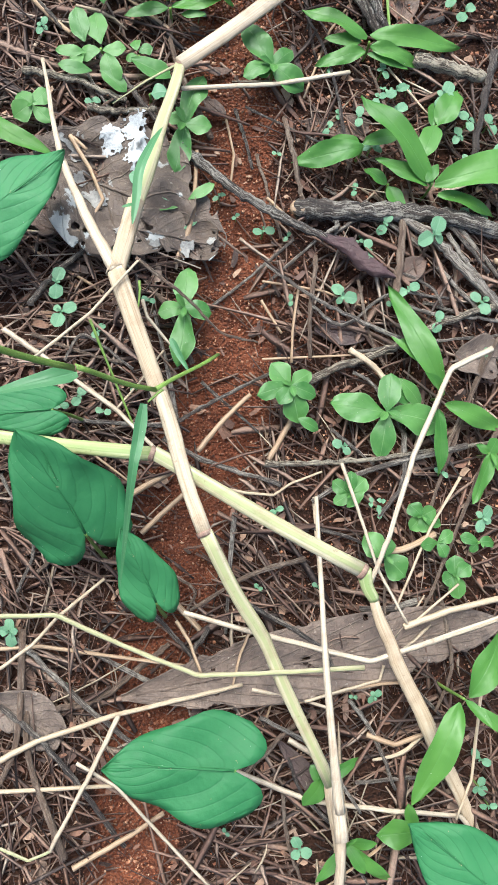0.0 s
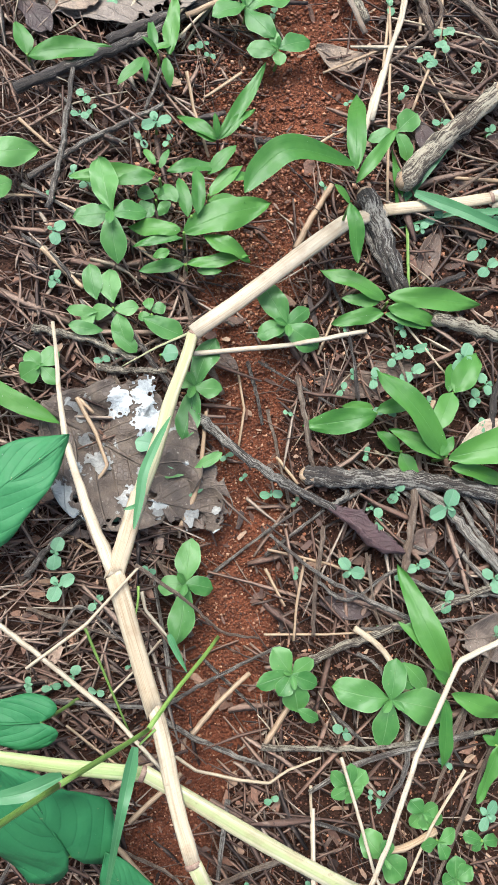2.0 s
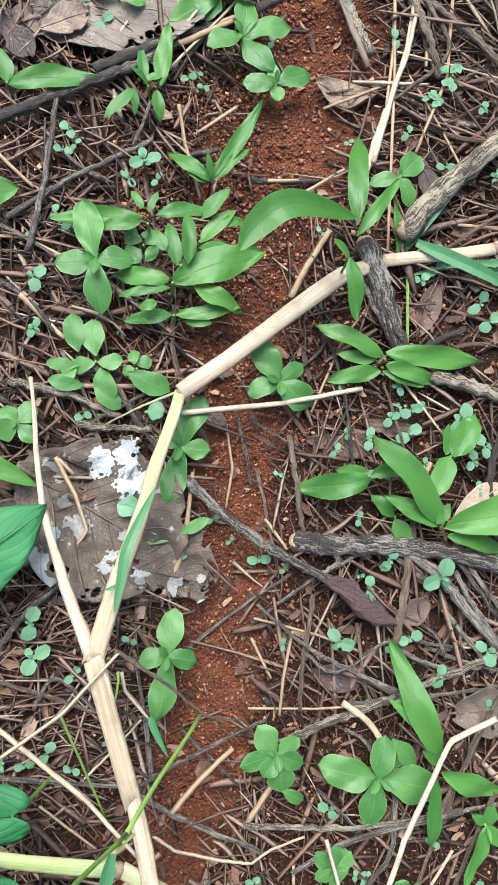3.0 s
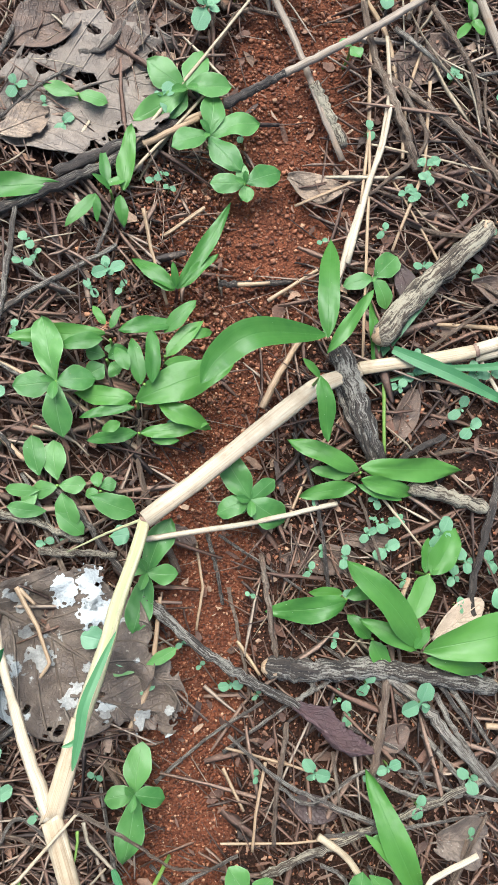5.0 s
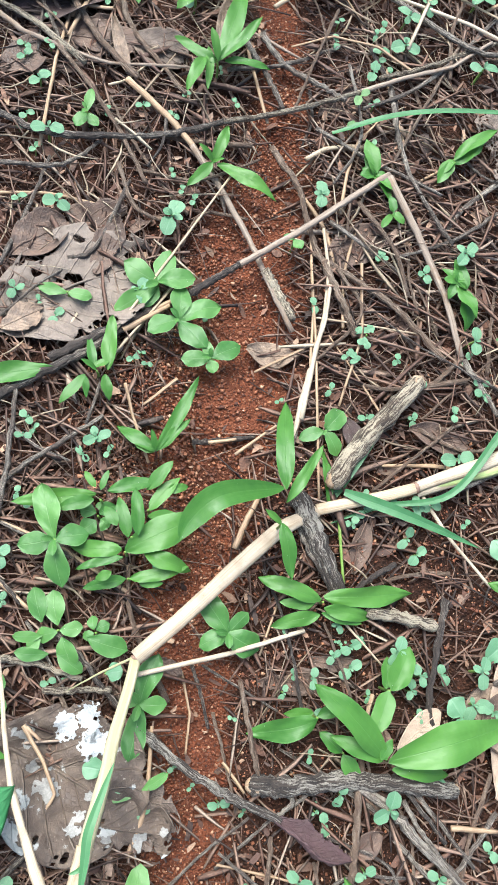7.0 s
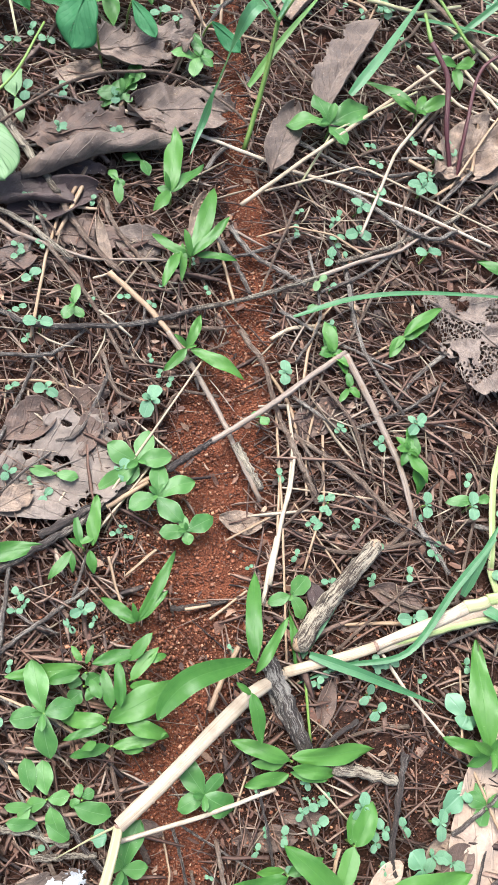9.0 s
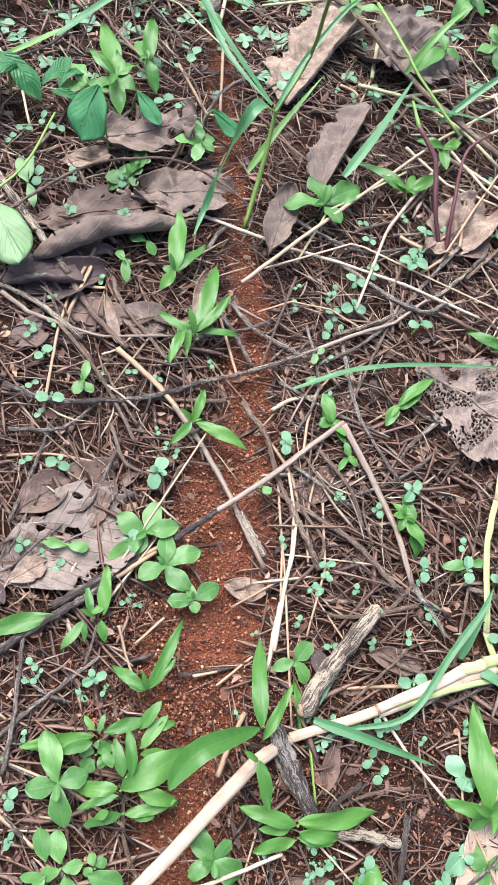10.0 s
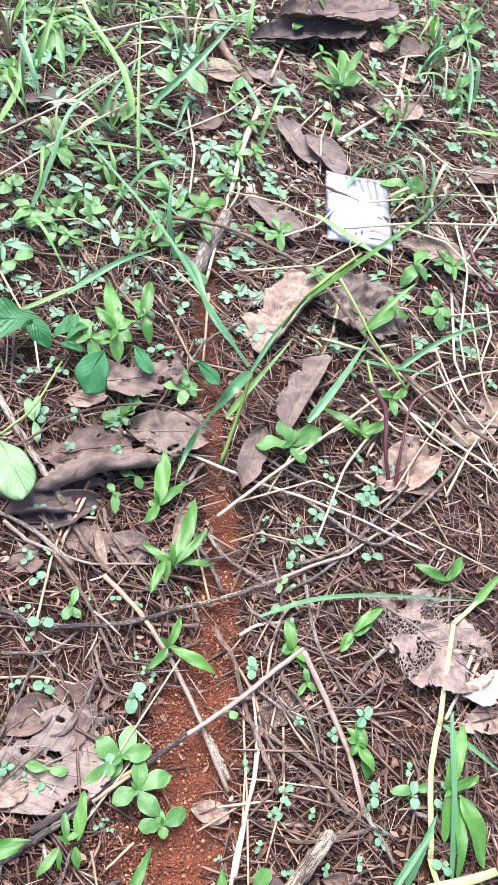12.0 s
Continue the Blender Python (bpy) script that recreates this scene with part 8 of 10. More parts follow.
sprout(0.0485, 1.334, 0.021, 210, 2)
sprout(0.0072, 1.3607, 0.0243, 190, 3)
sprout(0.0726, 1.389, 0.025, 260, 4)
sprout(-0.041, 1.3614, 0.0225, 0, 3)
sprout(-0.0945, 1.4361, 0.0231, 110, 3)
sprout(-0.0553, 1.46, 0.0218, 330, 2)
sprout(-0.1543, 1.4725, 0.0248, 180, 3)
sprout(0.0442, 1.5584, 0.025, 160, 2)
sprout(0.0103, 1.5057, 0.0225, 270, 3)
sprout(0.0803, 1.5691, 0.0216, 80, 2)
sprout(0.3487, 1.7829, 0.0266, 140, 3)
sprout(0.3896, 1.7612, 0.0286, 320, 3)
sprout(0.296, 1.6647, 0.0252, 280, 3)
sprout(0.2336, 1.63, 0.0265, 350, 3)
sprout(0.2121, 1.5927, 0.0242, 110, 2)
sprout(0.3931, 1.6139, 0.0251, 190, 2)
sprout(0.2918, 1.4975, 0.0199, 340, 2)
sprout(0.3282, 1.4787, 0.0253, 160, 4)
sprout(0.3514, 1.4297, 0.0303, 170, 3)
sprout(0.3217, 1.4161, 0.0229, 25, 2)
sprout(0.4106, 1.4437, 0.0271, 230, 3)
sprout(0.4743, 1.4726, 0.024, 160, 2)
sprout(0.449, 1.439, 0.0236, 280, 2)
sprout(0.5248, 1.528, 0.0267, 50, 3)
sprout(0.5769, 1.5263, 0.0269, 170, 2)
sprout(0.5342, 1.6377, 0.0319, 150, 4)
sprout(0.5655, 1.6304, 0.0359, 130, 4)
sprout(0.6316, 1.6813, 0.0308, 220, 3)
sprout(0.6428, 1.7881, 0.0299, 90, 3)
sprout(0.5356, 1.7725, 0.0272, 50, 2)
sprout(0.4753, 1.6056, 0.0253, 290, 2)
sprout(0.5555, 1.4225, 0.0312, 0, 3)
sprout(0.5738, 1.4131, 0.0275, 270, 2)
sprout(0.6038, 1.5036, 0.0249, 280, 2)
sprout(0.3895, 1.3602, 0.0226, 220, 2)
sprout(0.2646, 1.0092, 0.0172, 310, 2)
sprout(0.2418, 1.0064, 0.0143, 100, 2)
sprout(0.1142, 1.3128, 0.0324, 80, 4)
sprout(0.1306, 1.3046, 0.0275, 350, 3)
sprout(-0.0286, 1.2817, 0.0233, 260, 2)
sprout(-0.0106, 1.2301, 0.0197, 330, 2)
sprout(-0.0003, 1.1691, 0.0207, 100, 2)
sprout(-0.0425, 1.1464, 0.0188, 235, 3)
sprout(-0.1466, 1.1424, 0.0254, 70, 3)
sprout(-0.1198, 1.1473, 0.0242, 350, 2)
sprout(-0.141, 1.042, 0.0187, 350, 2)
sprout(-0.0761, 1.1259, 0.0185, 80, 2)
sprout(-0.0999, 1.2334, 0.0224, 310, 2)
sprout(-0.0662, 1.2735, 0.0215, 270, 3)
sprout(-0.1521, 1.311, 0.0215, 290, 3)
sprout(-0.1706, 1.3417, 0.0202, 120, 2)
sprout(-0.0109, 1.6013, 0.0234, 300, 2)
sprout(-0.163, 1.5536, 0.0257, 120, 2)
sprout(-0.1982, 1.5715, 0.024, 300, 3)
sprout(-0.0856, 1.5343, 0.0241, 60, 2)
sprout(0.284, 0.9763, 0.0156, 320, 2)
sprout(0.2308, 1.2903, 0.0164, 140, 2)
sprout(0.5179, 1.2403, 0.0236, 20, 2)
sprout(0.4495, 1.217, 0.0231, 20, 3)
sprout(0.4966, 1.1806, 0.0213, 240, 2)
sprout(0.5243, 1.1421, 0.021, 320, 3)
sprout(0.443, 1.2851, 0.0204, 180, 2)
sprout(0.3802, 1.2272, 0.0229, 280, 2)
sprout(0.4933, 1.3567, 0.023, 170, 2)
sprout(0.2209, 1.4119, 0.019, 140, 2)

# Grass blades and slender stems
blade([(0.1372, 0.9095, 0.0683), (0.1008, 0.8343, 0.1438), (0.0783, 0.836, 0.0387), (0.0627, 0.7998, 0.022)], 0.011, "dark_grass")
stick([(0.1156, 0.8328, -0.0059), (0.1289, 0.8741, 0.03), (0.1379, 0.9097, 0.0683)], 0.0024, 0.0019, "green_stem")
stick([(0.1379, 0.9097, 0.0683), (0.1703, 0.9595, 0.09), (0.1595, 0.8878, 0.2366), (0.2588, 1.0464, 0.13)], 0.0019, 0.0015, "green_stem")
blade([(0.1505, 0.8735, 0.2366), (0.2604, 1.0329, 0.14), (0.3415, 1.1103, 0.14), (0.4218, 1.1916, 0.13)], 0.0062, "lance")
blade([(0.1372, 0.9095, 0.0683), (0.1633, 0.9507, 0.09), (0.207, 1.0009, 0.11), (0.2511, 1.0375, 0.11)], 0.005, "dark_grass")
blade([(0.1345, 0.9157, 0.07), (0.094, 0.9648, 0.09), (0.048, 1.0474, 0.1), (0.0077, 1.1111, 0.1), (-0.0344, 1.1687, 0.1), (-0.0955, 1.2701, 0.09)], 0.007, "dark_grass")
blade([(0.1161, 0.8728, 0.03), (0.145, 0.9078, 0.05), (0.1921, 0.9694, 0.06)], 0.007, "grass")
blade([(0.2141, 0.8822, 0.02), (0.2535, 0.9331, 0.03), (0.2993, 1.0039, 0.035)], 0.01, "dark_grass")
blade([(0.286, 0.9698, 0.03), (0.3221, 0.9657, 0.03), (0.3981, 0.9659, 0.02)], 0.007, "dark_grass")
blade([(0.1511, 0.6575, 0.006), (0.2097, 0.675, 0.012), (0.2834, 0.681, 0.014), (0.4015, 0.6795, 0.01)], 0.0055, "dark_grass")
blade([(0.1384, 0.3739, 0), (0.1641, 0.4079, 0.004), (0.1846, 0.4373, 0.004)], 0.005, "dark_grass")
blade([(0.1478, 0.3811, 0.008), (0.1811, 0.3681, 0.012), (0.208, 0.3567, 0.012), (0.2416, 0.3432, 0.006)], 0.0085, "dark_grass")
blade([(0.2993, 0.4636, 0.02), (0.2625, 0.4251, 0.016), (0.2234, 0.3804, 0.008), (0.1752, 0.3723, 0.002), (0.1358, 0.3599, -0.002)], 0.006, "dark_grass")
blade([(0.2886, 0.4121, 0.006), (0.2997, 0.4027, 0.01), (0.3179, 0.385, 0.006)], 0.009, "dark_grass")
blade([(0.3185, 0.4237, 0.002), (0.3241, 0.4861, 0.02), (0.3309, 0.5537, 0.026), (0.3357, 0.564, 0.026)], 0.0055, "dark_grass")
blade([(0.2758, 0.4218, 0), (0.2922, 0.4509, 0.01), (0.3096, 0.4776, 0.012)], 0.008, "dark_grass")
blade([(0.3316, 0.5542, 0.006), (0.3531, 0.5354, 0.01), (0.3847, 0.5101, 0.008)], 0.006, "dark_grass")
blade([(0.391, 0.6785, 0.004), (0.4112, 0.6987, 0.012), (0.4304, 0.7128, 0.02)], 0.01, "grass")
blade([(-0.022, 1.3008, 0.06), (-0.0112, 1.3054, 0.08), (-0.0273, 1.3544, 0.1), (-0.0724, 1.4201, 0.12), (-0.101, 1.5031, 0.12)], 0.011, "grass")
blade([(-0.0125, 1.3517, 0.05), (-0.0195, 1.3741, 0.08), (-0.0363, 1.4065, 0.08)], 0.009, "dark_grass")
blade([(-0.1638, 1.4183, 0.08), (-0.1439, 1.3655, 0.07), (-0.1289, 1.333, 0.05)], 0.01, "dark_grass")
blade([(-0.1271, 1.1562, 0.01), (-0.1043, 1.2124, 0.05), (-0.083, 1.2868, 0.08), (-0.0238, 1.3851, 0.08)], 0.008, "dark_grass")
blade([(-0.1779, 1.3013, 0.03), (-0.1602, 1.3423, 0.05), (-0.1635, 1.4021, 0.05)], 0.01, "grass")
blade([(-0.1466, 1.4114, 0.03), (-0.1366, 1.4328, 0.06), (-0.123, 1.4939, 0.09)], 0.011, "grass")
blade([(0.0192, 1.3872, 0.03), (0.0781, 1.4423, 0.07), (0.1433, 1.5481, 0.09)], 0.01, "dark_grass")
blade([(0.1698, 1.5583, 0.03), (0.1591, 1.5663, 0.06), (0.1681, 1.6241, 0.09)], 0.012, "grass")
blade([(0.1513, 1.4674, 0.04), (0.1749, 1.4077, 0.04), (0.2077, 1.3658, 0.02)], 0.008, "dark_grass")
blade([(0.0583, 1.1162, 0.01), (0.0456, 1.1524, 0.05), (0.0478, 1.2119, 0.07)], 0.007, "dark_grass")
blade([(0.0525, 1.0866, 0.06), (0.0779, 1.064, 0.05), (0.098, 0.9976, 0.05), (0.1395, 0.9342, 0.05)], 0.009, "dark_grass")
blade([(-0.0682, 1.0324, 0.02), (-0.0123, 1.0811, 0.03), (0.0355, 1.1221, 0.02)], 0.008, "dark_grass")
blade([(0.3254, 0.9603, 0.02), (0.3944, 1.0031, 0.05), (0.4732, 1.0328, 0.06)], 0.007, "dark_grass")
blade([(0.2911, 1.0137, 0.03), (0.3201, 1.0384, 0.06), (0.3587, 1.0723, 0.07)], 0.008, "grass")
blade([(-0.0625, 1.0419, 0.02), (-0.1043, 1.0101, 0.02), (-0.1389, 0.9887, 0.02)], 0.006, "grass")
blade([(0.0051, 1.261, 0.02), (-0.0023, 1.3832, 0.06), (-0.0075, 1.5334, 0.09)], 0.005, "grass")
blade([(-0.1593, 1.3848, 0.02), (-0.1605, 1.4256, 0.06), (-0.1683, 1.5236, 0.08)], 0.005, "dark_grass")
blade([(0.5496, 1.5303, 0.01), (0.5641, 1.6281, 0.03), (0.5582, 1.761, 0.05)], 0.007, "dark_grass")
blade([(0.5829, 1.4682, 0.02), (0.5006, 1.4595, 0.02)], 0.012, "grass")
blade([(0.2564, 1.2347, 0.01), (0.3211, 1.1716, 0.02), (0.3591, 1.1469, 0.02)], 0.008, "grass")
blade([(-0.0701, 1.3253, 0), (-0.015, 1.2956, 0.025), (0.0296, 1.2822, 0.035)], 0.008, "grass")
blade([(0.0146, 1.1577, 0), (0.0238, 1.1593, 0.025), (0.0253, 1.1743, 0.035)], 0.008, "grass")
blade([(0.0792, 1.6704, 0), (0.0765, 1.6752, 0.025), (0.0646, 1.7023, 0.035)], 0.008, "grass")
blade([(-0.0267, 1.2441, 0), (-0.0281, 1.2589, 0.025), (-0.0385, 1.289, 0.035)], 0.008, "grass")
blade([(-0.0983, 1.4826, 0), (-0.0861, 1.4893, 0.025), (-0.085, 1.5153, 0.035)], 0.008, "grass")
blade([(0.2379, 1.7224, 0), (0.2482, 1.7339, 0.025), (0.2519, 1.7692, 0.035)], 0.008, "grass")
blade([(0.1555, 1.647, 0), (0.1467, 1.6507, 0.025), (0.1302, 1.6762, 0.035)], 0.008, "grass")
blade([(0.063, 1.4462, 0), (0.0563, 1.4492, 0.025), (0.0412, 1.4707, 0.035)], 0.008, "grass")
blade([(-0.051, 1.5242, 0), (-0.0267, 1.5353, 0.025), (-0.0126, 1.567, 0.035)], 0.008, "grass")
stick([(0.3146, 0.8111, -0.004), (0.3056, 0.8511, 0.02), (0.3057, 0.8958, 0.035), (0.2897, 0.9271, 0.045)], 0.0025, 0.003, "red_stem", "dark red upright stem rising from a dead leaf")
stick([(0.2895, 0.9255, 0.045), (0.2842, 0.9554, 0.05)], 0.0024, 0.0016, "green_stem")
stick([(0.3195, 0.8114, -0.004), (0.3247, 0.8527, 0.02), (0.3393, 0.9069, 0.035), (0.3677, 0.9308, 0.04)], 0.0023, 0.0013, "red_stem", "dark red upright stem rising from a dead leaf")
stick([(0.3677, 0.9308, 0.04), (0.4146, 0.9499, 0.05), (0.4633, 0.9639, 0.05)], 0.0016, 0.0011, "green_straw")
stick([(0.2618, 1.0842, 0.05), (0.285, 1.0237, 0.05), (0.298, 0.9944, 0.045), (0.3397, 0.9344, 0.03)], 0.002, 0.0017, "green_stem")
stick([(0.2558, 1.2029, 0.03), (0.2012, 1.2247, 0.03), (0.1328, 1.2438, 0.02)], 0.0015, 0.0012, "green_straw")
stick([(0.185, 1.459, 0.0041), (0.1556, 1.361, 0.004), (0.135, 1.2585, 0.002)], 0.0049, 0.0032, "straw")
stick([(0.3231, 1.2596, 0.02), (0.4726, 1.3072, 0.02), (0.5596, 1.3187, 0.02)], 0.0016, 0.0013, "green_straw")
stick([(0.2917, 1.2037, 0.02), (0.4064, 1.2359, 0.02), (0.5455, 1.2561, 0.02)], 0.0022, 0.0018, "green_straw")
stick([(0.1443, 1.1019, 0.02), (0.2446, 1.128, 0.02), (0.314, 1.1809, 0.02)], 0.0017, 0.0014, "green_straw")
stick([(-0.1473, 1.0548, 0.02), (-0.1, 0.9698, 0.02), (-0.0885, 0.9171, 0.02)], 0.0013, 0.0011, "green_straw")
stick([(-0.1195, 0.8358, 0.02), (-0.0898, 0.8732, 0.02), (-0.066, 0.9349, 0.02)], 0.0014, 0.0011, "green_stem")

# Creeper leaves and blades over the near straw
heart_leaf((-0.039, 0.0013, 0.0398), (-0.0628, 0.0537, 0.0724), 0.0541, "dark green heart-shaped leaf with deep veins and small bites", lobe=.24)
heart_leaf((-0.0028, -0.036, 0.0261), (-0.0197, 0.004, 0.0432), 0.0297, "smaller dark green heart-shaped leaf beside a larger one", lobe=.22)
heart_leaf((-0.105, 0.1663, 0.031), (-0.0518, 0.2106, 0.036), 0.0451, "dark green pointed creeper leaf reaching over the litter", lobe=.2)
heart_leaf((0.0355, -0.1137, 0.06), (-0.0274, -0.1072, 0.056), 0.0517, "broad heart-shaped green leaf lying level over straw", lobe=.24)
heart_leaf((0.1753, -0.188, 0.05), (0.1277, -0.1469, 0.045), 0.0459, "dark green heart-shaped leaf with a bite hole", lobe=.2)
heart_leaf((-0.0567, 0.0655, 0.045), (-0.1003, 0.0617, 0.04), 0.0262, "green heart-shaped leaf half hidden under a larger one", lobe=.2)
creeper = stalk("creeper", [(-0.0682, 0.0611, 0.2243), (-0.0325, 0.066, 0.1442), (-0.0027, 0.07, 0.0775), (0.0327, 0.1044, 0.0084)], (0.0014, 0.0013, 0.0012, 0.001,), ['green_stem'], "slender green creeper stem arching over the straw", nodes=(1, 2))
blade([(-0.008, 0.063, 0.0795), (-0.0108, 0.0448, 0.0783), (-0.0136, 0.0267, 0.0771), (-0.0212, -0.0279, 0.0391)], 0.0062, "dark_grass")
stick([(0.0011, 0.0703, 0.0775), (-0.0059, 0.0638, 0.0795)], 0.0007, 0.0005, "green_stem")
blade([(-0.0327, 0.0664, 0.1354), (-0.0465, 0.0618, 0.1394), (-0.0687, 0.0567, 0.1354)], 0.0077, "dark_grass")
blade([(0.0053, 0.1077, 0.03), (0.0102, 0.0981, 0.03), (0.0159, 0.088, 0.03)], 0.0041, "dark_grass")
stick([(-0.0113, 0.1336, 0.05), (-0.0112, 0.1256, 0.05), (-0.0139, 0.1099, 0.045)], 0.0009, 0.0004, "green_stem")
heart_leaf((-0.0218, 0.9067, 0.0858), (-0.0421, 0.8725, 0.059), 0.0385, "glossy dark green oval leaf over a dead leaf", lobe=.0)
heart_leaf((0.0119, 0.9591, 0.03), (0.0343, 0.9296, 0.02), 0.0178, "small dark green oval leaf", lobe=.0)
heart_leaf((0.086, 0.9531, 0.02), (0.1156, 0.9329, 0.01), 0.0196, "small dark green oval leaf over the trail", lobe=.0)
heart_leaf((-0.1172, 0.8236, 0.03), (-0.082, 0.763, 0.03), 0.0404, "pale yellow-green veined leaf", mat='pale_leaf', lobe=.0)
heart_leaf((0.0181, 1.4783, 0.03), (0.0523, 1.4476, 0.03), 0.0217, "yellowing mottled green leaf", mat='pale_leaf', lobe=.0)
heart_leaf((0.0578, 1.4891, 0.035), (0.1028, 1.435, 0.03), 0.0304, "yellowing mottled green leaf", mat='pale_leaf', lobe=.0)
stick([(0.3362, 1.0999, 0.14), (0.3783, 1.1513, 0.14), (0.4411, 1.2276, 0.13)], 0.0021, 0.0009, "dark_bark", "dark purple grass seed head on a slender stalk")

# Straws tangled at the far end
stick([(0.4014, 1.0159, 0.01), (0.4118, 0.9435, 0.015), (0.468, 0.8762, 0.006)], 0.0015, 0.0012, "straw")
stick([(0.4014, 0.9918, 0.006), (0.4152, 0.9248, 0.012), (0.4579, 0.8261, 0.004)], 0.0015, 0.0012, "pale_straw")
stick([(0.474, 1.2588, 0.01), (0.4742, 1.1625, 0.012), (0.439, 1.0377, 0.012), (0.4391, 0.9903, 0.008)], 0.002, 0.0013, "pale_straw")
stick([(0.493, 1.105, 0.01), (0.4877, 1.0535, 0.012), (0.4602, 0.9941, 0.006)], 0.0019, 0.0013, "green_straw")
stick([(0.31, 0.799, 0.0023), (0.3529, 0.8605, 0.01), (0.426, 0.9572, 0.012)], 0.0013, 0.001, "tan")
stick([(0.3979, 1.0714, 0.008), (0.5152, 1.0961, 0.01)], 0.0015, 0.0012, "pale_straw")
stick([(0.3328, 0.9371, 0.012), (0.3676, 0.8812, 0.014), (0.4548, 0.8224, 0.008)], 0.002, 0.0011, "straw")
stick([(0.3744, 1.2325, 0.012), (0.4488, 1.2106, 0.014), (0.5016, 1.1493, 0.008)], 0.0023, 0.0013, "straw")
stick([(0.4664, 1.0829, 0.008), (0.4575, 0.9502, 0.012), (0.4731, 0.9039, 0.008)], 0.0015, 0.0012, "tan")
stick([(0.29, 0.9352, 0.008), (0.3259, 0.888, 0.012), (0.3906, 0.8658, 0.006)], 0.0019, 0.0011, "straw")
stick([(0.1646, 0.7935, 0), (0.1971, 0.8465, 0.012), (0.2844, 0.8999, 0.012)], 0.0012, 0.001, "green_straw")
stick([(0.3831, 0.808, 0), (0.4171, 0.8648, 0.012), (0.4794, 0.9367, 0.01)], 0.0018, 0.001, "green_straw")
stick([(0.4433, 1.4364, 0.008), (0.4876, 1.3733, 0.014), (0.58, 1.3849, 0.01)], 0.0018, 0.0014, "green_straw")
stick([(0.3464, 1.5984, 0.008), (0.3955, 1.5286, 0.014), (0.4835, 1.5604, 0.008)], 0.0027, 0.0015, "straw")
stick([(0.2045, 1.1838, 0.008), (0.2538, 1.2102, 0.012), (0.3332, 1.31, 0.008)], 0.0022, 0.0012, "straw")
stick([(0.0456, 1.3395, 0.02), (0.1259, 1.3958, 0.03), (0.1891, 1.4786, 0.03)], 0.0016, 0.0013, "straw")
stick([(-0.1653, 1.2019, 0.03), (-0.0895, 1.2818, 0.04), (0.0024, 1.3878, 0.04), (0.0673, 1.4584, 0.03)], 0.0017, 0.0012, "green_straw")
stick([(-0.0774, 1.5257, 0.03), (0.0383, 1.5901, 0.04), (0.1678, 1.6335, 0.03)], 0.0021, 0.0014, "straw")
stick([(0.069, 1.4203, 0.02), (0.0818, 1.3124, 0.02), (0.0758, 1.2322, 0.01)], 0.0017, 0.0014, "green_straw")
stick([(0.4834, 1.2702, 0.012), (0.4904, 1.174, 0.014), (0.5215, 1.1245, 0.01)], 0.0027, 0.002, "red_stem", "reddish-brown stem curving through the straws")
stick([(0.4896, 1.1439, 0.012), (0.4998, 1.123, 0.014), (0.5278, 1.1327, 0.01)], 0.0032, 0.0026, "red_stem", "reddish-brown stem curving through the straws")


# The discarded wrapper
def foil_material():
    m, n, l, p, out = material("foil_film")
    tex = n.new("ShaderNodeTexCoord")
    f = noise_tex(n, l, tex.outputs["Object"], 60.0, 5.0)
    l.new(ramp(n, l, f, (0.3, (0.20, 0.20, 0.215)), (0.7, (0.38, 0.38, 0.40))), p.inputs["Base Color"])
    p.inputs["Metallic"].default_value = 0.35
    p.inputs["Roughness"].default_value = 0.38
    b = node(n, l, "ShaderNodeBump", {"Strength": 0.3, "Distance": 0.002, "Height": f})
    l.new(b.outputs[0], p.inputs["Normal"])
    return m


def print_material(name, colour):
    m, n, l, p, out = material(name)
    tex = n.new("ShaderNodeTexCoord")
    f = noise_tex(n, l, tex.outputs["Object"], 90.0, 4.0)
    l.new(mix(n, l, ramp(n, l, f, (0.5, (0, 0, 0)), (0.8, (0.25, 0.25, 0.25))), colour, (0.30, 0.24, 0.18)), p.inputs["Base Color"])
    p.inputs["Roughness"].default_value = 0.4
    return m


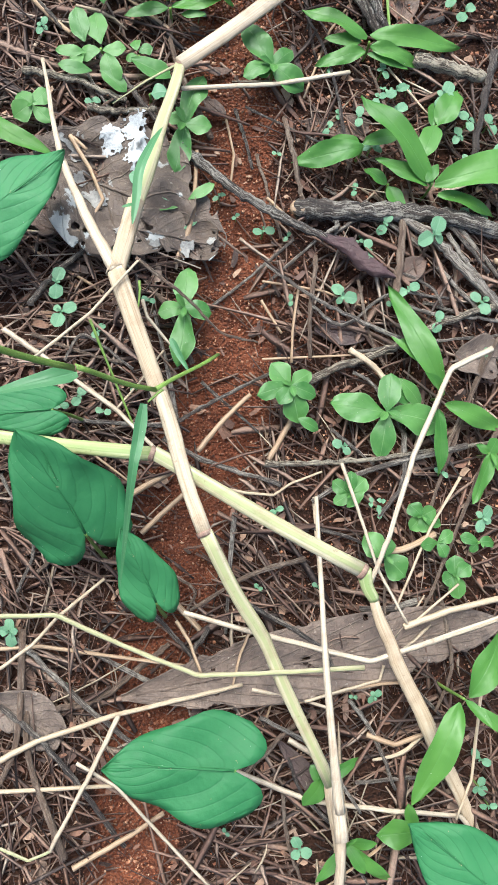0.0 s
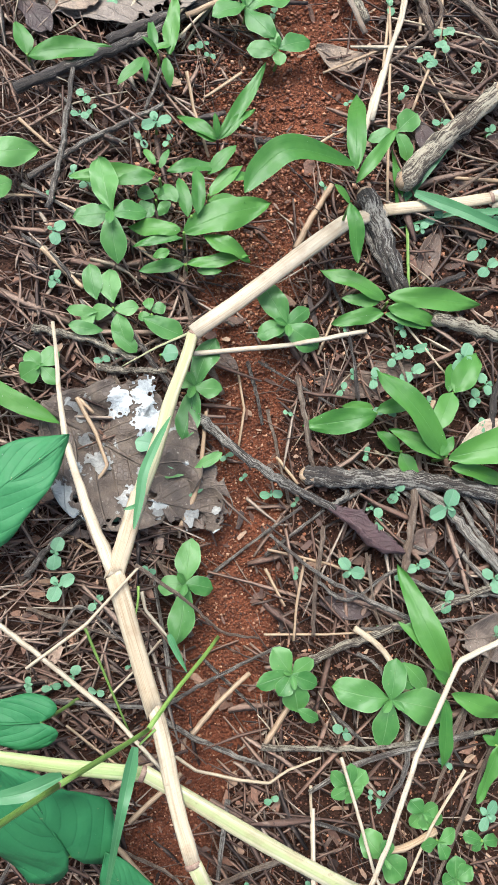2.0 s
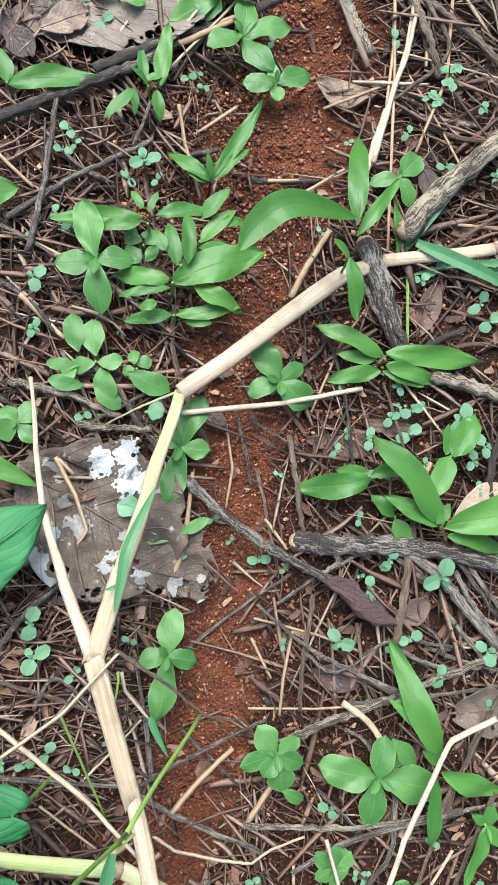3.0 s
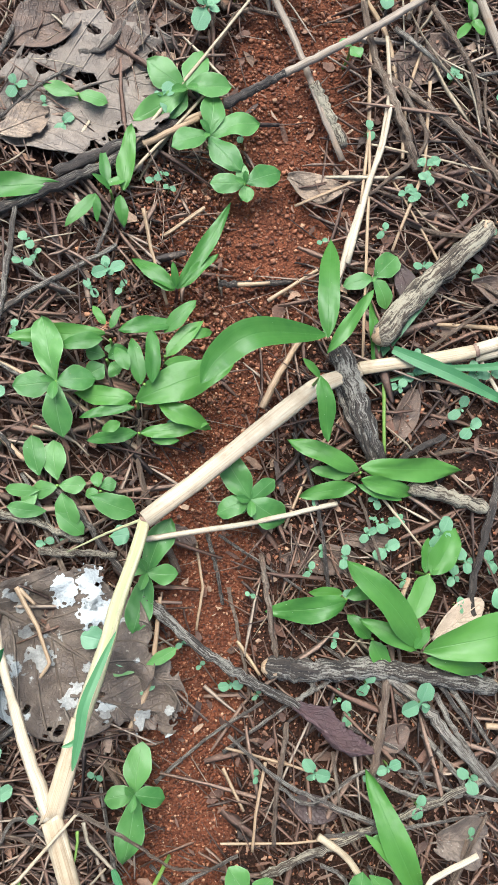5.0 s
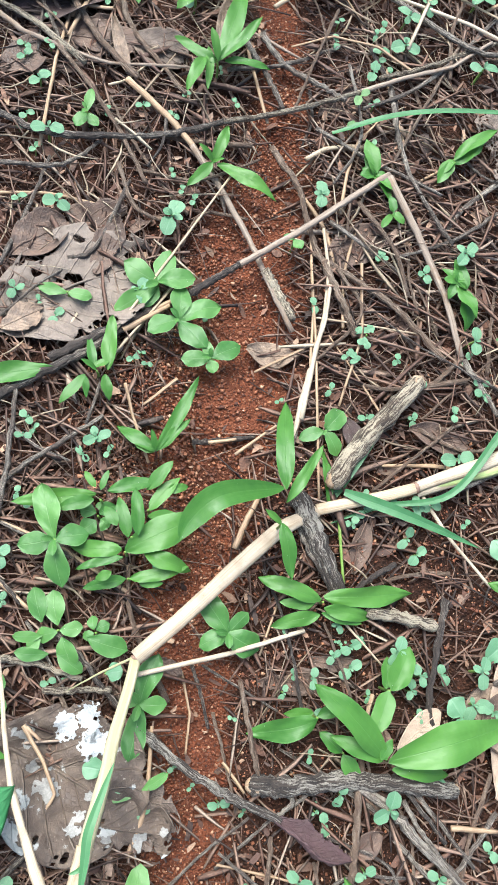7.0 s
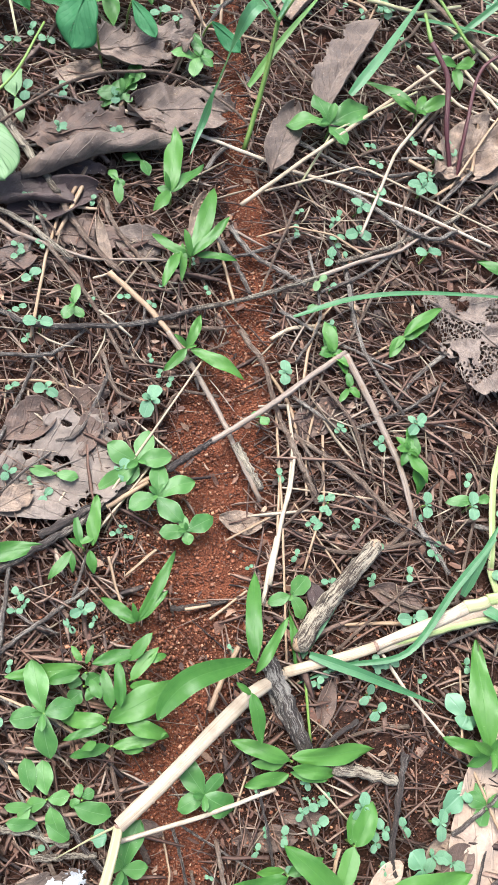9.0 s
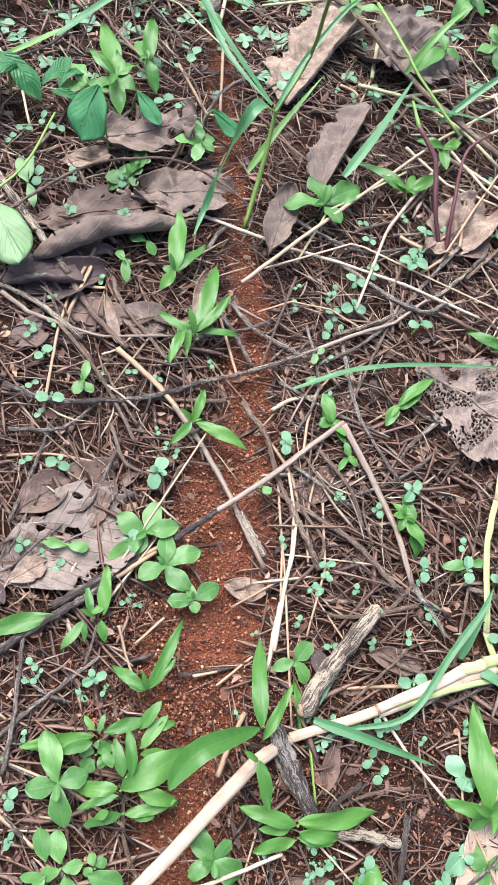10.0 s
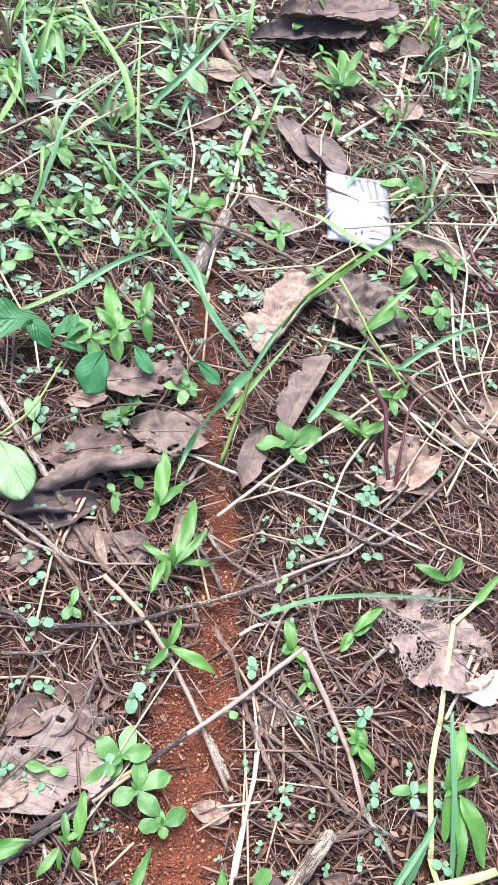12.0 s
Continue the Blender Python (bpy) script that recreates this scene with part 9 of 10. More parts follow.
def wrapper(x, y, z, turn, w, h):
    """A flat plastic sachet: puffed film with crimped seals, a white panel, and bars for its small print."""
    root = thing("wrapper", (x, y, z), "crumpled silver and white plastic sachet lying on the litter", "wrapper", yaw=turn)

    def height(u, v):
        puff = 0.010 * (max(0.0, 4 * u * (1 - u))) ** 0.5 * (max(0.0, 4 * v * (1 - v))) ** 0.6
        return puff + 0.0022 * noise.noise((u * 4, v * 5, 2.2)) + 0.0012 * math.sin(9 * u + 14 * v)

    def patch(name, u0, u1, v0, v1, lift, mat, label="", nu=10, nv=12, crimp=0.0, thick=0.0, under=None):
        bm = bmesh.new()
        rows = []
        for j in range(nv + 1):
            v = v0 + (v1 - v0) * j / nv
            rows.append([])
            for i in range(nu + 1):
                u = u0 + (u1 - u0) * i / nu
                zz = height(u, v) + lift + crimp * (1 if (i if crimp > 0 else j) % 2 else -1)
                rows[-1].append(bm.verts.new(((u - 0.5) * w, (v - 0.5) * h, zz)))
        for j in range(nv):
            for i in range(nu):
                bm.faces.new((rows[j][i], rows[j][i + 1], rows[j + 1][i + 1], rows[j + 1][i]))
        bm.normal_update()
        if thick:
            bmesh.ops.solidify(bm, geom=bm.faces[:], thickness=thick)
        return part(name, bm, mat, under or root, label)

    def quad(name, corners, lift, mat, label, nu=6, nv=6):
        """A printed area on the film between four corners: lower left, lower right, upper right, upper left."""
        bm = bmesh.new()
        rows = []
        for j in range(nv + 1):
            b = j / nv
            rows.append([])
            for i in range(nu + 1):
                a = i / nu
                u, v = [(c[0] * (1 - a) + c[1] * a) * (1 - b) + (c[3] * (1 - a) + c[2] * a) * b for c in zip(*corners)]
                rows[-1].append(bm.verts.new(((u - 0.5) * w, (v - 0.5) * h, height(u, v) + lift)))
        for j in range(nv):
            for i in range(nu):
                bm.faces.new((rows[j][i], rows[j][i + 1], rows[j + 1][i + 1], rows[j + 1][i]))
        bm.normal_update()
        return part(name, bm, mat, film, label)

    foil = foil_material()
    film = patch("film", 0, 1, 0.06, 0.94, 0, foil, "wrinkled silver-grey film", 24, 28, thick=0.0012)
    patch("seal", 0, 1, 0.93, 1.0, 0.0006, foil, "crimped top seal", 40, 2, crimp=0.0005, thick=0.0006)
    patch("seal", 0, 1, 0.0, 0.07, 0.0006, foil, "crimped bottom seal", 40, 2, crimp=0.0005, thick=0.0006)
    white, ink = print_material("white_print", (0.56, 0.55, 0.52)), print_material("grey_ink", (0.13, 0.13, 0.14))
    pale = print_material("pale_ink", (0.40, 0.40, 0.40))
    quad("panel", [(0.16, 0.06), (0.60, 0.07), (0.80, 0.50), (0.03, 0.97)], 0.0009, white, "bright white printed panel", 14, 14)
    quad("tag", [(0.64, 0.40), (0.84, 0.38), (0.85, 0.52), (0.66, 0.52)], 0.0013, white, "white printed tag", 4, 4)
    quad("tint", [(0.19, 0.14), (0.45, 0.12), (0.42, 0.34), (0.18, 0.38)], 0.0014, print_material("cream_print", (0.62, 0.57, 0.40)), "pale yellow printed area")
    quad("print_area", [(0.60, 0.08), (0.84, 0.10), (0.82, 0.36), (0.66, 0.34)], 0.0012, print_material("pink_print", (0.44, 0.35, 0.31)), "faded pinkish print")
    quad("emblem", [(0.68, 0.22), (0.80, 0.22), (0.80, 0.36), (0.69, 0.36)], 0.0017, print_material("ochre_print", (0.55, 0.44, 0.16)), "small faded ochre emblem", 4, 4)
    quad("stripe", [(0.03, 0.05), (0.15, 0.04), (0.14, 0.42), (0.04, 0.46)], 0.0010, print_material("violet_print", (0.36, 0.35, 0.52)), "pale violet printed edge", 4, 10)
    quad("edge", [(0.0, 0.06), (0.045, 0.05), (0.04, 0.42), (0.0, 0.40)], 0.0015, print_material("blue_print", (0.03, 0.05, 0.15)), "dark blue printed edge", 3, 8)
    quad("badge", [(0.05, 0.68), (0.12, 0.67), (0.13, 0.85), (0.06, 0.88)], 0.0015, print_material("slate_print", (0.20, 0.24, 0.32)), "blue-grey printed badge", 4, 6)
    for i in range(10):
        u = 0.30 + 0.058 * i
        foot = 0.86 - 0.042 * i
        quad("print_bar", [(u, foot), (u + 0.024, foot - 0.01), (u + 0.014, 0.955), (u - 0.010, 0.955)], 0.0013, pale if i % 2 else ink, "unreadable small print", 1, 8)
    for i in range(4):
        u = 0.22 + 0.085 * i
        quad("print_bar", [(u, 0.09), (u + 0.03, 0.09), (u + 0.035, 0.17), (u + 0.005, 0.17)], 0.0018, ink, "unreadable small print", 1, 3)
    return root


wrapper(0.325, 1.262, 0.004, -4, 0.098, 0.142)


# Forest litter that nobody could count: slivers, flakes and crumbs.
def bits_mesh(name, mat, centres, yaw, pitch, length, width, thick, bend, label, category, sides=3):
    """Many short bent slivers in one mesh: three rings of a flat section each."""
    k = len(centres)
    rng = np.random.RandomState(len(name) * 7 + k)
    t = np.array([-0.5, -0.1, 0.22, 0.5])
    ring = np.array([[-0.5, -0.25], [0.5, -0.3], [0.06, 0.55]]) if sides == 3 else np.array([[-0.5, -0.4], [0.5, -0.4], [0.45, 0.5], [-0.4, 0.5]])
    taper = np.array([0.55, 1.0, 0.92, 0.45])
    along = t[None, :, None] * length[:, None, None]
    sway = bend[:, None, None] * (1 - (2 * t[None, :, None]) ** 2) * length[:, None, None]
    px = sway + ring[None, None, :, 0] * width[:, None, None] * taper[None, :, None]
    px = px + rng.normal(0, 0.16, px.shape) * width[:, None, None]
    pz = ring[None, None, :, 1] * thick[:, None, None] * taper[None, :, None] + along * np.sin(pitch)[:, None, None]
    py = along * np.cos(pitch)[:, None, None] + 0 * px
    cy, sy = np.cos(yaw)[:, None, None], np.sin(yaw)[:, None, None]
    co = np.stack([cy * px - sy * py, sy * px + cy * py, pz], -1) + centres[:, None, None, :]
    s, r = len(ring), len(t)
    faces = [(a * s + b, a * s + (b + 1) % s, (a + 1) * s + (b + 1) % s, (a + 1) * s + b) for a in range(r - 1) for b in range(s)]
    quads = (np.array(faces)[None] + (np.arange(k) * s * r)[:, None, None]).reshape(-1, 4)
    caps = [tuple(range(s))[::-1], tuple((r - 1) * s + b for b in range(s))]
    caps = (np.array(caps)[None] + (np.arange(k) * s * r)[:, None, None]).reshape(-1, s)
    me = bpy.data.meshes.new(name)
    me.vertices.add(k * s * r)
    me.vertices.foreach_set("co", co.ravel())
    me.loops.add(quads.size + caps.size)
    me.loops.foreach_set("vertex_index", np.concatenate([quads.ravel(), caps.ravel()]))
    me.polygons.add(len(quads) + len(caps))
    me.polygons.foreach_set("loop_start", np.concatenate([np.arange(len(quads)) * 4, quads.size + np.arange(len(caps)) * s]))
    me.update()
    me.validate()
    me.materials.append(mat)
    return tagged(new(name, me), label, category, kind="stuff")


def fans_mesh(name, mat, centres, yaw, tilt, length, width, curl, label, category):
    """Many thin angular scraps in one mesh: each a bent fan of six uneven corners."""
    k = len(centres)
    rng = np.random.RandomState(len(name) * 11 + k)
    a = np.linspace(0, 2 * math.pi, 7)[:-1][None] + rng.uniform(-0.35, 0.35, (k, 6))
    far = rng.uniform(0.55, 1.15, (k, 6))
    px = np.concatenate([rng.normal(0, 0.08, (k, 1)), np.cos(a) * far * 0.5], 1) * width[:, None]
    py = np.concatenate([rng.normal(0, 0.08, (k, 1)), np.sin(a) * far * 0.5], 1) * length[:, None]
    pz = curl[:, None] * px ** 2 / width[:, None] + px * tilt[0][:, None] + py * tilt[1][:, None] + rng.normal(0, 0.035, px.shape) * width[:, None]
    cy, sy = np.cos(yaw)[:, None], np.sin(yaw)[:, None]
    co = np.stack([cy * px - sy * py, sy * px + cy * py, pz], -1) + centres[:, None, :]
    fan = np.array([(0, i + 1, (i + 1) % 6 + 1) for i in range(6)])
    tris = (fan[None] + (np.arange(k) * 7)[:, None, None]).reshape(-1, 3)
    return plain_mesh(name, mat, co.reshape(-1, 3), tris, label, category)


def plain_mesh(name, mat, co, tris, label, category):
    me = bpy.data.meshes.new(name)
    me.vertices.add(len(co))
    me.vertices.foreach_set("co", co.ravel())
    me.loops.add(tris.size)
    me.loops.foreach_set("vertex_index", tris.ravel())
    me.polygons.add(len(tris))
    me.polygons.foreach_set("loop_start", np.arange(0, tris.size, 3))
    me.update()
    me.validate()
    me.materials.append(mat)
    return tagged(new(name, me), label, category, kind="stuff")


def clods_mesh(name, mat, centres, size, label, category):
    """Many small uneven clods in one mesh, eight faces each."""
    k = len(centres)
    rng = np.random.RandomState(k)
    star = np.array([(1, 0, 0), (0, 1, 0), (-1, 0, 0), (0, -1, 0), (0, 0, 0.8), (0, 0, -0.8)], float)
    turn = rng.uniform(0, 6.28, k)[:, None]
    v = star[None] * rng.uniform(0.6, 1.25, (k, 6, 1)) + rng.normal(0, 0.14, (k, 6, 3))
    x, y = np.cos(turn) * v[..., 0] - np.sin(turn) * v[..., 1], np.sin(turn) * v[..., 0] + np.cos(turn) * v[..., 1]
    co = np.stack([x, y, v[..., 2]], -1) * (size / 2)[:, None, None] + centres[:, None, :]
    faces = np.array([(i, (i + 1) % 4, 4) for i in range(4)] + [((i + 1) % 4, i, 5) for i in range(4)])
    tris = (faces[None] + (np.arange(k) * 6)[:, None, None]).reshape(-1, 3)
    return plain_mesh(name, mat, co.reshape(-1, 3), tris, label, category)


def strew(count, seed, keep_bare, y0=-0.34, y1=2.1):
    """Places in the litter, dense along the way and thin beyond; keep_bare is the share that stays on the bare trail."""
    rng = np.random.RandomState(seed)
    y = rng.uniform(y0, y1, count)
    lo, hi = -0.17 - 0.10 * np.maximum(y - 0.8, 0), 0.28 + 0.27 * np.maximum(y, -0.1)
    x = lo + (hi - lo) * rng.uniform(-0.15, 1.12, count)
    bare = bareness(x, y) * (0.75 + 0.25 * np.clip(1 - (y - 0.85) * 2, 0, 1))
    worn = 0.42 * np.clip((0.46 - y) / 0.12, 0, 1) * np.clip((x - 0.05) / 0.03, 0, 1)
    ok = rng.uniform(size=count) > np.maximum(bare * (1 - keep_bare), worn)
    return x[ok], y[ok], rng


def drift(x, y, rng):
    """Headings of fallen needles, which lie roughly in drifts."""
    return rng.uniform(0, math.pi, len(x)) * 0.65 + 0.5 * waves(x, y, 0.3, 21) + rng.normal(0, 0.45, len(x))


def litter_twigs():
    x, y, rng = strew(14500, 11, 0.03)
    k = len(x)
    length = rng.gamma(4.0, 0.0105, k).clip(0.012, 0.10)
    width = rng.gamma(3.0, 0.00058, k).clip(0.0007, 0.0050)
    z = land(x, y) + rng.uniform(0.0005, 0.010, k)
    bits_mesh("litter_twigs", MAT["bits"], np.stack([x, y, z], -1), drift(x, y, rng), rng.normal(0, 0.05, k), length, width, width * rng.uniform(0.25, 0.9, k), rng.normal(0, 0.022, k), "brown and grey slivers of dry twig on the ground", "forest litter")


def litter_needles():
    x, y, rng = strew(30000, 14, 0.05)
    k = len(x)
    length = rng.gamma(4.0, 0.0062, k).clip(0.006, 0.06)
    width = rng.gamma(3.0, 0.00040, k).clip(0.0005, 0.0022)
    z = land(x, y) + rng.uniform(-0.0003, 0.008, k)
    bits_mesh("litter_needles", MAT["bits"], np.stack([x, y, z], -1), drift(x, y, rng), rng.normal(0, 0.09, k), length, width, width * rng.uniform(0.5, 1.0, k), rng.normal(0, 0.05, k), "fine brown needles and fibres matted on the ground", "forest litter")


def litter_flakes():
    x, y, rng = strew(30000, 12, 0.22)
    k = len(x)
    length = rng.gamma(2.2, 0.0026, k).clip(0.0015, 0.017)
    width = length * rng.uniform(0.18, 0.6, k)
    z = land(x, y) + rng.uniform(0.0005, 0.006, k)
    fans_mesh("leaf_flakes", MAT["flakes"], np.stack([x, y, z], -1), rng.uniform(0, 6.28, k), rng.normal(0, 0.3, (2, k)), length, width, rng.normal(0, 0.7, k), "rust-brown flakes of broken dead leaf and bark", "forest litter")


def soil_crumbs():
    rng = np.random.RandomState(13)
    y = rng.uniform(-0.3, 1.7, 80000)
    west = np.where((y > 0.36) & (y < 0.56), -0.022, 0.0)
    wide = np.where(rng.uniform(size=len(y)) < 0.3, 2.6, 1.0)
    x = np.interp(y, TRAIL_Y, TRAIL_X) + west + rng.normal(0, 1.0, len(y)) * wide * np.interp(y, TRAIL_Y, TRAIL_W)
    # the ground east of the near trail is half bare too
    y = np.concatenate([y, rng.uniform(-0.1, 0.42, 16000), rng.uniform(0.34, 0.50, 5000)])
    x = np.concatenate([x, rng.uniform(0.06, 0.26, 16000), rng.uniform(-0.03, 0.05, 5000)])
    k = len(x)
    size = rng.gamma(1.8, 0.00068, k).clip(0.0005, 0.0036)
    size = size * np.interp(y, (0.24, 0.36, 0.58, 0.75), (0.72, 1.15, 1.15, 0.75))
    z = land(x, y) + size * 0.25 + np.where(np.arange(k) > 80000, rng.uniform(0, 0.004, k), 0.0)
    clods_mesh("soil_crumbs", MAT["crumbs"], np.stack([x, y, z], -1), size, "small red crumbs of dry laterite soil on the trail", "soil crumbs")


def outer_litter():
    """Thinner litter all round the stretch that the trail crosses."""
    rng = np.random.RandomState(41)
    x, y = rng.uniform(-1.5, 1.9, 40000), rng.uniform(-1.5, 3.3, 40000)
    inner = (y > -0.3) & (y < 2.05) & (x > -0.2 - 0.10 * np.maximum(y - 0.8, 0)) & (x < 0.30 + 0.27 * np.maximum(y, -0.1))
    fade = np.exp(-(np.hypot((x - 0.2) / 1.3, (y - 0.85) / 1.9)) ** 4)
    ok = ~inner & (rng.uniform(size=len(x)) < fade) & (rng.uniform(size=len(x)) > bareness(x, y) * 0.9)
    x, y = x[ok], y[ok]
    k, half = len(x), len(x) // 2
    z = land(x, y) + rng.uniform(0.002, 0.009, k)
    at = np.stack([x, y, z], -1)
    length = rng.gamma(4.0, 0.013, k).clip(0.015, 0.11)
    width = rng.gamma(3.2, 0.0008, k).clip(0.0008, 0.005)
    bits_mesh("outer_litter_twigs", MAT["bits"], at[:half], rng.uniform(0, 3.14, half), rng.normal(0, 0.05, half), length[:half], width[:half], width[:half] * 0.6, rng.normal(0, 0.05, half), "dry twigs strewn over the surrounding ground", "forest litter")
    rest = k - half
    fans_mesh("outer_leaf_scraps", MAT["flakes"], at[half:], rng.uniform(0, 6.28, rest), rng.normal(0, 0.2, (2, rest)), length[half:] * 0.5, length[half:] * rng.uniform(0.1, 0.3, rest), rng.normal(0, 0.5, rest), "brown leaf scraps strewn over the surrounding ground", "forest litter")


def loose_twigs():
    """Loose bits of twig that can be told apart, along the way: a few shapes, strewn and turned."""
    rng = random.Random(77)
    kinds = ("bark", "brown_bark", "tan", "dark_bark", "brown_bark", "tan", "straw", "bark")
    shapes = []
    for i in range(24):
        length, r = rng.uniform(0.035, 0.115), rng.uniform(0.0009, 0.0022)
        bow = rng.uniform(-0.12, 0.12) * length
        bm = bmesh.new()
        line = curve_points([(0, -length / 2, 0), (bow, rng.uniform(-0.15, 0.15) * length, rng.uniform(0, 0.003)), (0, length / 2, 0)], 5)
        mat = kinds[i % len(kinds)]
        add_tube(bm, line, ramp_radii(len(line), r, r * rng.uniform(0.5, 0.95), i, 0.12), 7, 0.12, i)
        me = bpy.data.meshes.new("twig")
        bm.to_mesh(me)
        bm.free()
        me.materials.append(MAT[mat])
        me.polygons.foreach_set("use_smooth", [True] * len(me.polygons))
        shapes.append((me, mat))
    made = 0
    while made < 140:
        y = rng.uniform(-0.25, 1.55)
        x = rng.uniform(-0.17, 0.28 + 0.25 * y)
        if float(bareness(x, y)) > 0.55 and rng.random() > 0.08:
            continue
        me, mat = rng.choice(shapes)
        ob = new("twig", me)
        ob.matrix_world = pose(x, y, land_at(x, y) + rng.uniform(0.004, 0.011), rng.uniform(-5, 5), 0, rng.uniform(0, 360))
        tagged(ob, "short broken " + {"bark": "grey twig", "brown_bark": "brown twig", "dark_bark": "dark twig", "tan": "tan stalk", "straw": "straw piece"}[mat] + " lying loose in the litter", "twig", "loose broken twigs")
        made += 1


def long_twigs():
    """Long thin twigs and stalks that curve over the litter."""
    rng = random.Random(91)
    made = 0
    while made < 70:
        y = rng.uniform(-0.2, 1.5)
        x = rng.uniform(-0.17, 0.28 + 0.25 * y)
        a, far = rng.uniform(0, 3.14), rng.uniform(0.07, 0.17)
        dx, dy = math.cos(a) * far, math.sin(a) * far
        if float(bareness(x + dx * 0.5, y + dy * 0.5)) > 0.3 or (abs(x + dx - 0.325) < 0.1 and abs(y + dy - 1.26) < 0.12):
            continue
        z, bow = land_at(x, y) + rng.uniform(0.005, 0.01), rng.uniform(-0.16, 0.16)
        stick([(x, y, z), (x + dx * 0.35 - dy * bow * 0.8, y + dy * 0.35 + dx * bow * 0.8, z + rng.uniform(0, 0.006)), (x + dx * 0.7 - dy * bow, y + dy * 0.7 + dx * bow, z + rng.uniform(0, 0.006)), (x + dx, y + dy, z)], rng.uniform(0.0008, 0.0019), rng.uniform(0.0005, 0.0009), rng.choice(("brown_bark", "bark", "dark_bark", "brown_bark", "tan")))
        made += 1


def far_greenery():
    """Sprouts, herbs and grass thicken toward the far end, above all to the west."""
    rng = random.Random(5)
    for _ in range(105):
        y = rng.uniform(1.08, 1.95)
        x = rng.uniform(-0.22, 0.2) if rng.random() < 0.75 else rng.uniform(0.2, 0.7)
        turn = rng.uniform(0, 360)
        n = rng.randint(3, 5)
        leaves = [(0, 0, turn + 360 / n * i + rng.uniform(-25, 25), rng.uniform(0.015, 0.038), rng.uniform(0.006, 0.012)) for i in range(n)]
        if abs(x - 0.325) < 0.09 and abs(y - 1.262) < 0.11:
            continue
        plant(x, y, rng.uniform(0.004, 0.022), rng.choice(("herb", "lance", "lance", "sprout")), leaves)
    for _ in range(60):
        y = rng.uniform(1.15, 1.95)
        x = rng.uniform(-0.25, 0.18) if rng.random() < 0.7 else rng.uniform(0.18, 0.75)
        a, far = rng.uniform(0, 6.28), rng.uniform(0.05, 0.14)
        z, tall = land_at(x, y), rng.uniform(0.02, 0.07)
        dx, dy = math.cos(a) * far, math.sin(a) * far
        blade([(x, y, z), (x + dx * 0.45, y + dy * 0.45, z + tall), (x + dx, y + dy, z + tall * rng.uniform(0.3, 1.0))], rng.uniform(0.004, 0.009), rng.choice(("grass", "dark_grass", "grass")))
    for _ in range(110):
        y = rng.uniform(0.95, 1.95)
        x = rng.uniform(-0.2, 0.25 + 0.25 * y)
        a, far = rng.uniform(0, 3.14), rng.uniform(0.06, 0.2)
        z = land_at(x, y) + 0.008
        dx, dy = math.cos(a) * far, math.sin(a) * far
        stick([(x, y, z), (x + dx * 0.5 + rng.uniform(-0.025, 0.025), y + dy * 0.5 + rng.uniform(-0.02, 0.02), z + rng.uniform(0, 0.02)), (x + dx, y + dy, z)], rng.uniform(0.0008, 0.0018), 0.0007, rng.choice(("straw", "tan", "brown_bark", "bark", "green_straw")))


def grass_tufts():
    """Tangled tufts of thin grass at the far end, some of their blades dry."""
    rng = random.Random(31)
    for _ in range(26):
        y = rng.uniform(1.28, 2.0)
        x = rng.uniform(-0.24, 0.10) if rng.random() < 0.72 else rng.uniform(0.3, 0.8)
        if abs(x - 0.325) < 0.1 and abs(y - 1.26) < 0.14:
            continue
        z = land_at(x, y)
        root = thing("grass_tuft", (x, y, z), "loose tuft of thin green and yellow grass blades", "grass", "grass tufts")
        for i in range(rng.randint(5, 9)):
            a, far, tall = rng.uniform(0, 6.28), rng.uniform(0.03, 0.12), rng.uniform(0.02, 0.075)
            dx, dy = math.cos(a) * far, math.sin(a) * far
            pts = [(0, 0, 0), (dx * 0.4 + rng.uniform(-0.01, 0.01), dy * 0.4, tall), (dx * 0.8, dy * 0.8, tall * 0.95), (dx, dy, tall * rng.uniform(0.2, 0.8))]
            line = curve_points([Vector(q) for q in pts], 5)
            bm = bmesh.new()
            uv = bm.loops.layers.uv.verify()
            w, k = rng.uniform(0.0012, 0.0032), len(line) - 1
            side = Vector((-math.sin(a), math.cos(a), rng.uniform(-0.4, 0.4)))
            rows = [[bm.verts.new(q + side * (s * w * half_width("blade", j / k)) + Vector((0, 0, abs(s) * w * 0.4))) for s in (-1, 0, 1)] for j, q in enumerate(line)]
            for j in range(k):
                for c in range(2):
                    q = ((j, c), (j, c + 1), (j + 1, c + 1), (j + 1, c))
                    f = bm.faces.new([rows[m][n] for m, n in q])
                    for lp, (m, n) in zip(f.loops, q):
                        lp[uv].uv = (n / 2, m / k)
            bm.normal_update()
            part("blade", bm, rng.choice(("grass", "grass", "dark_grass", "green_straw", "straw")), root)


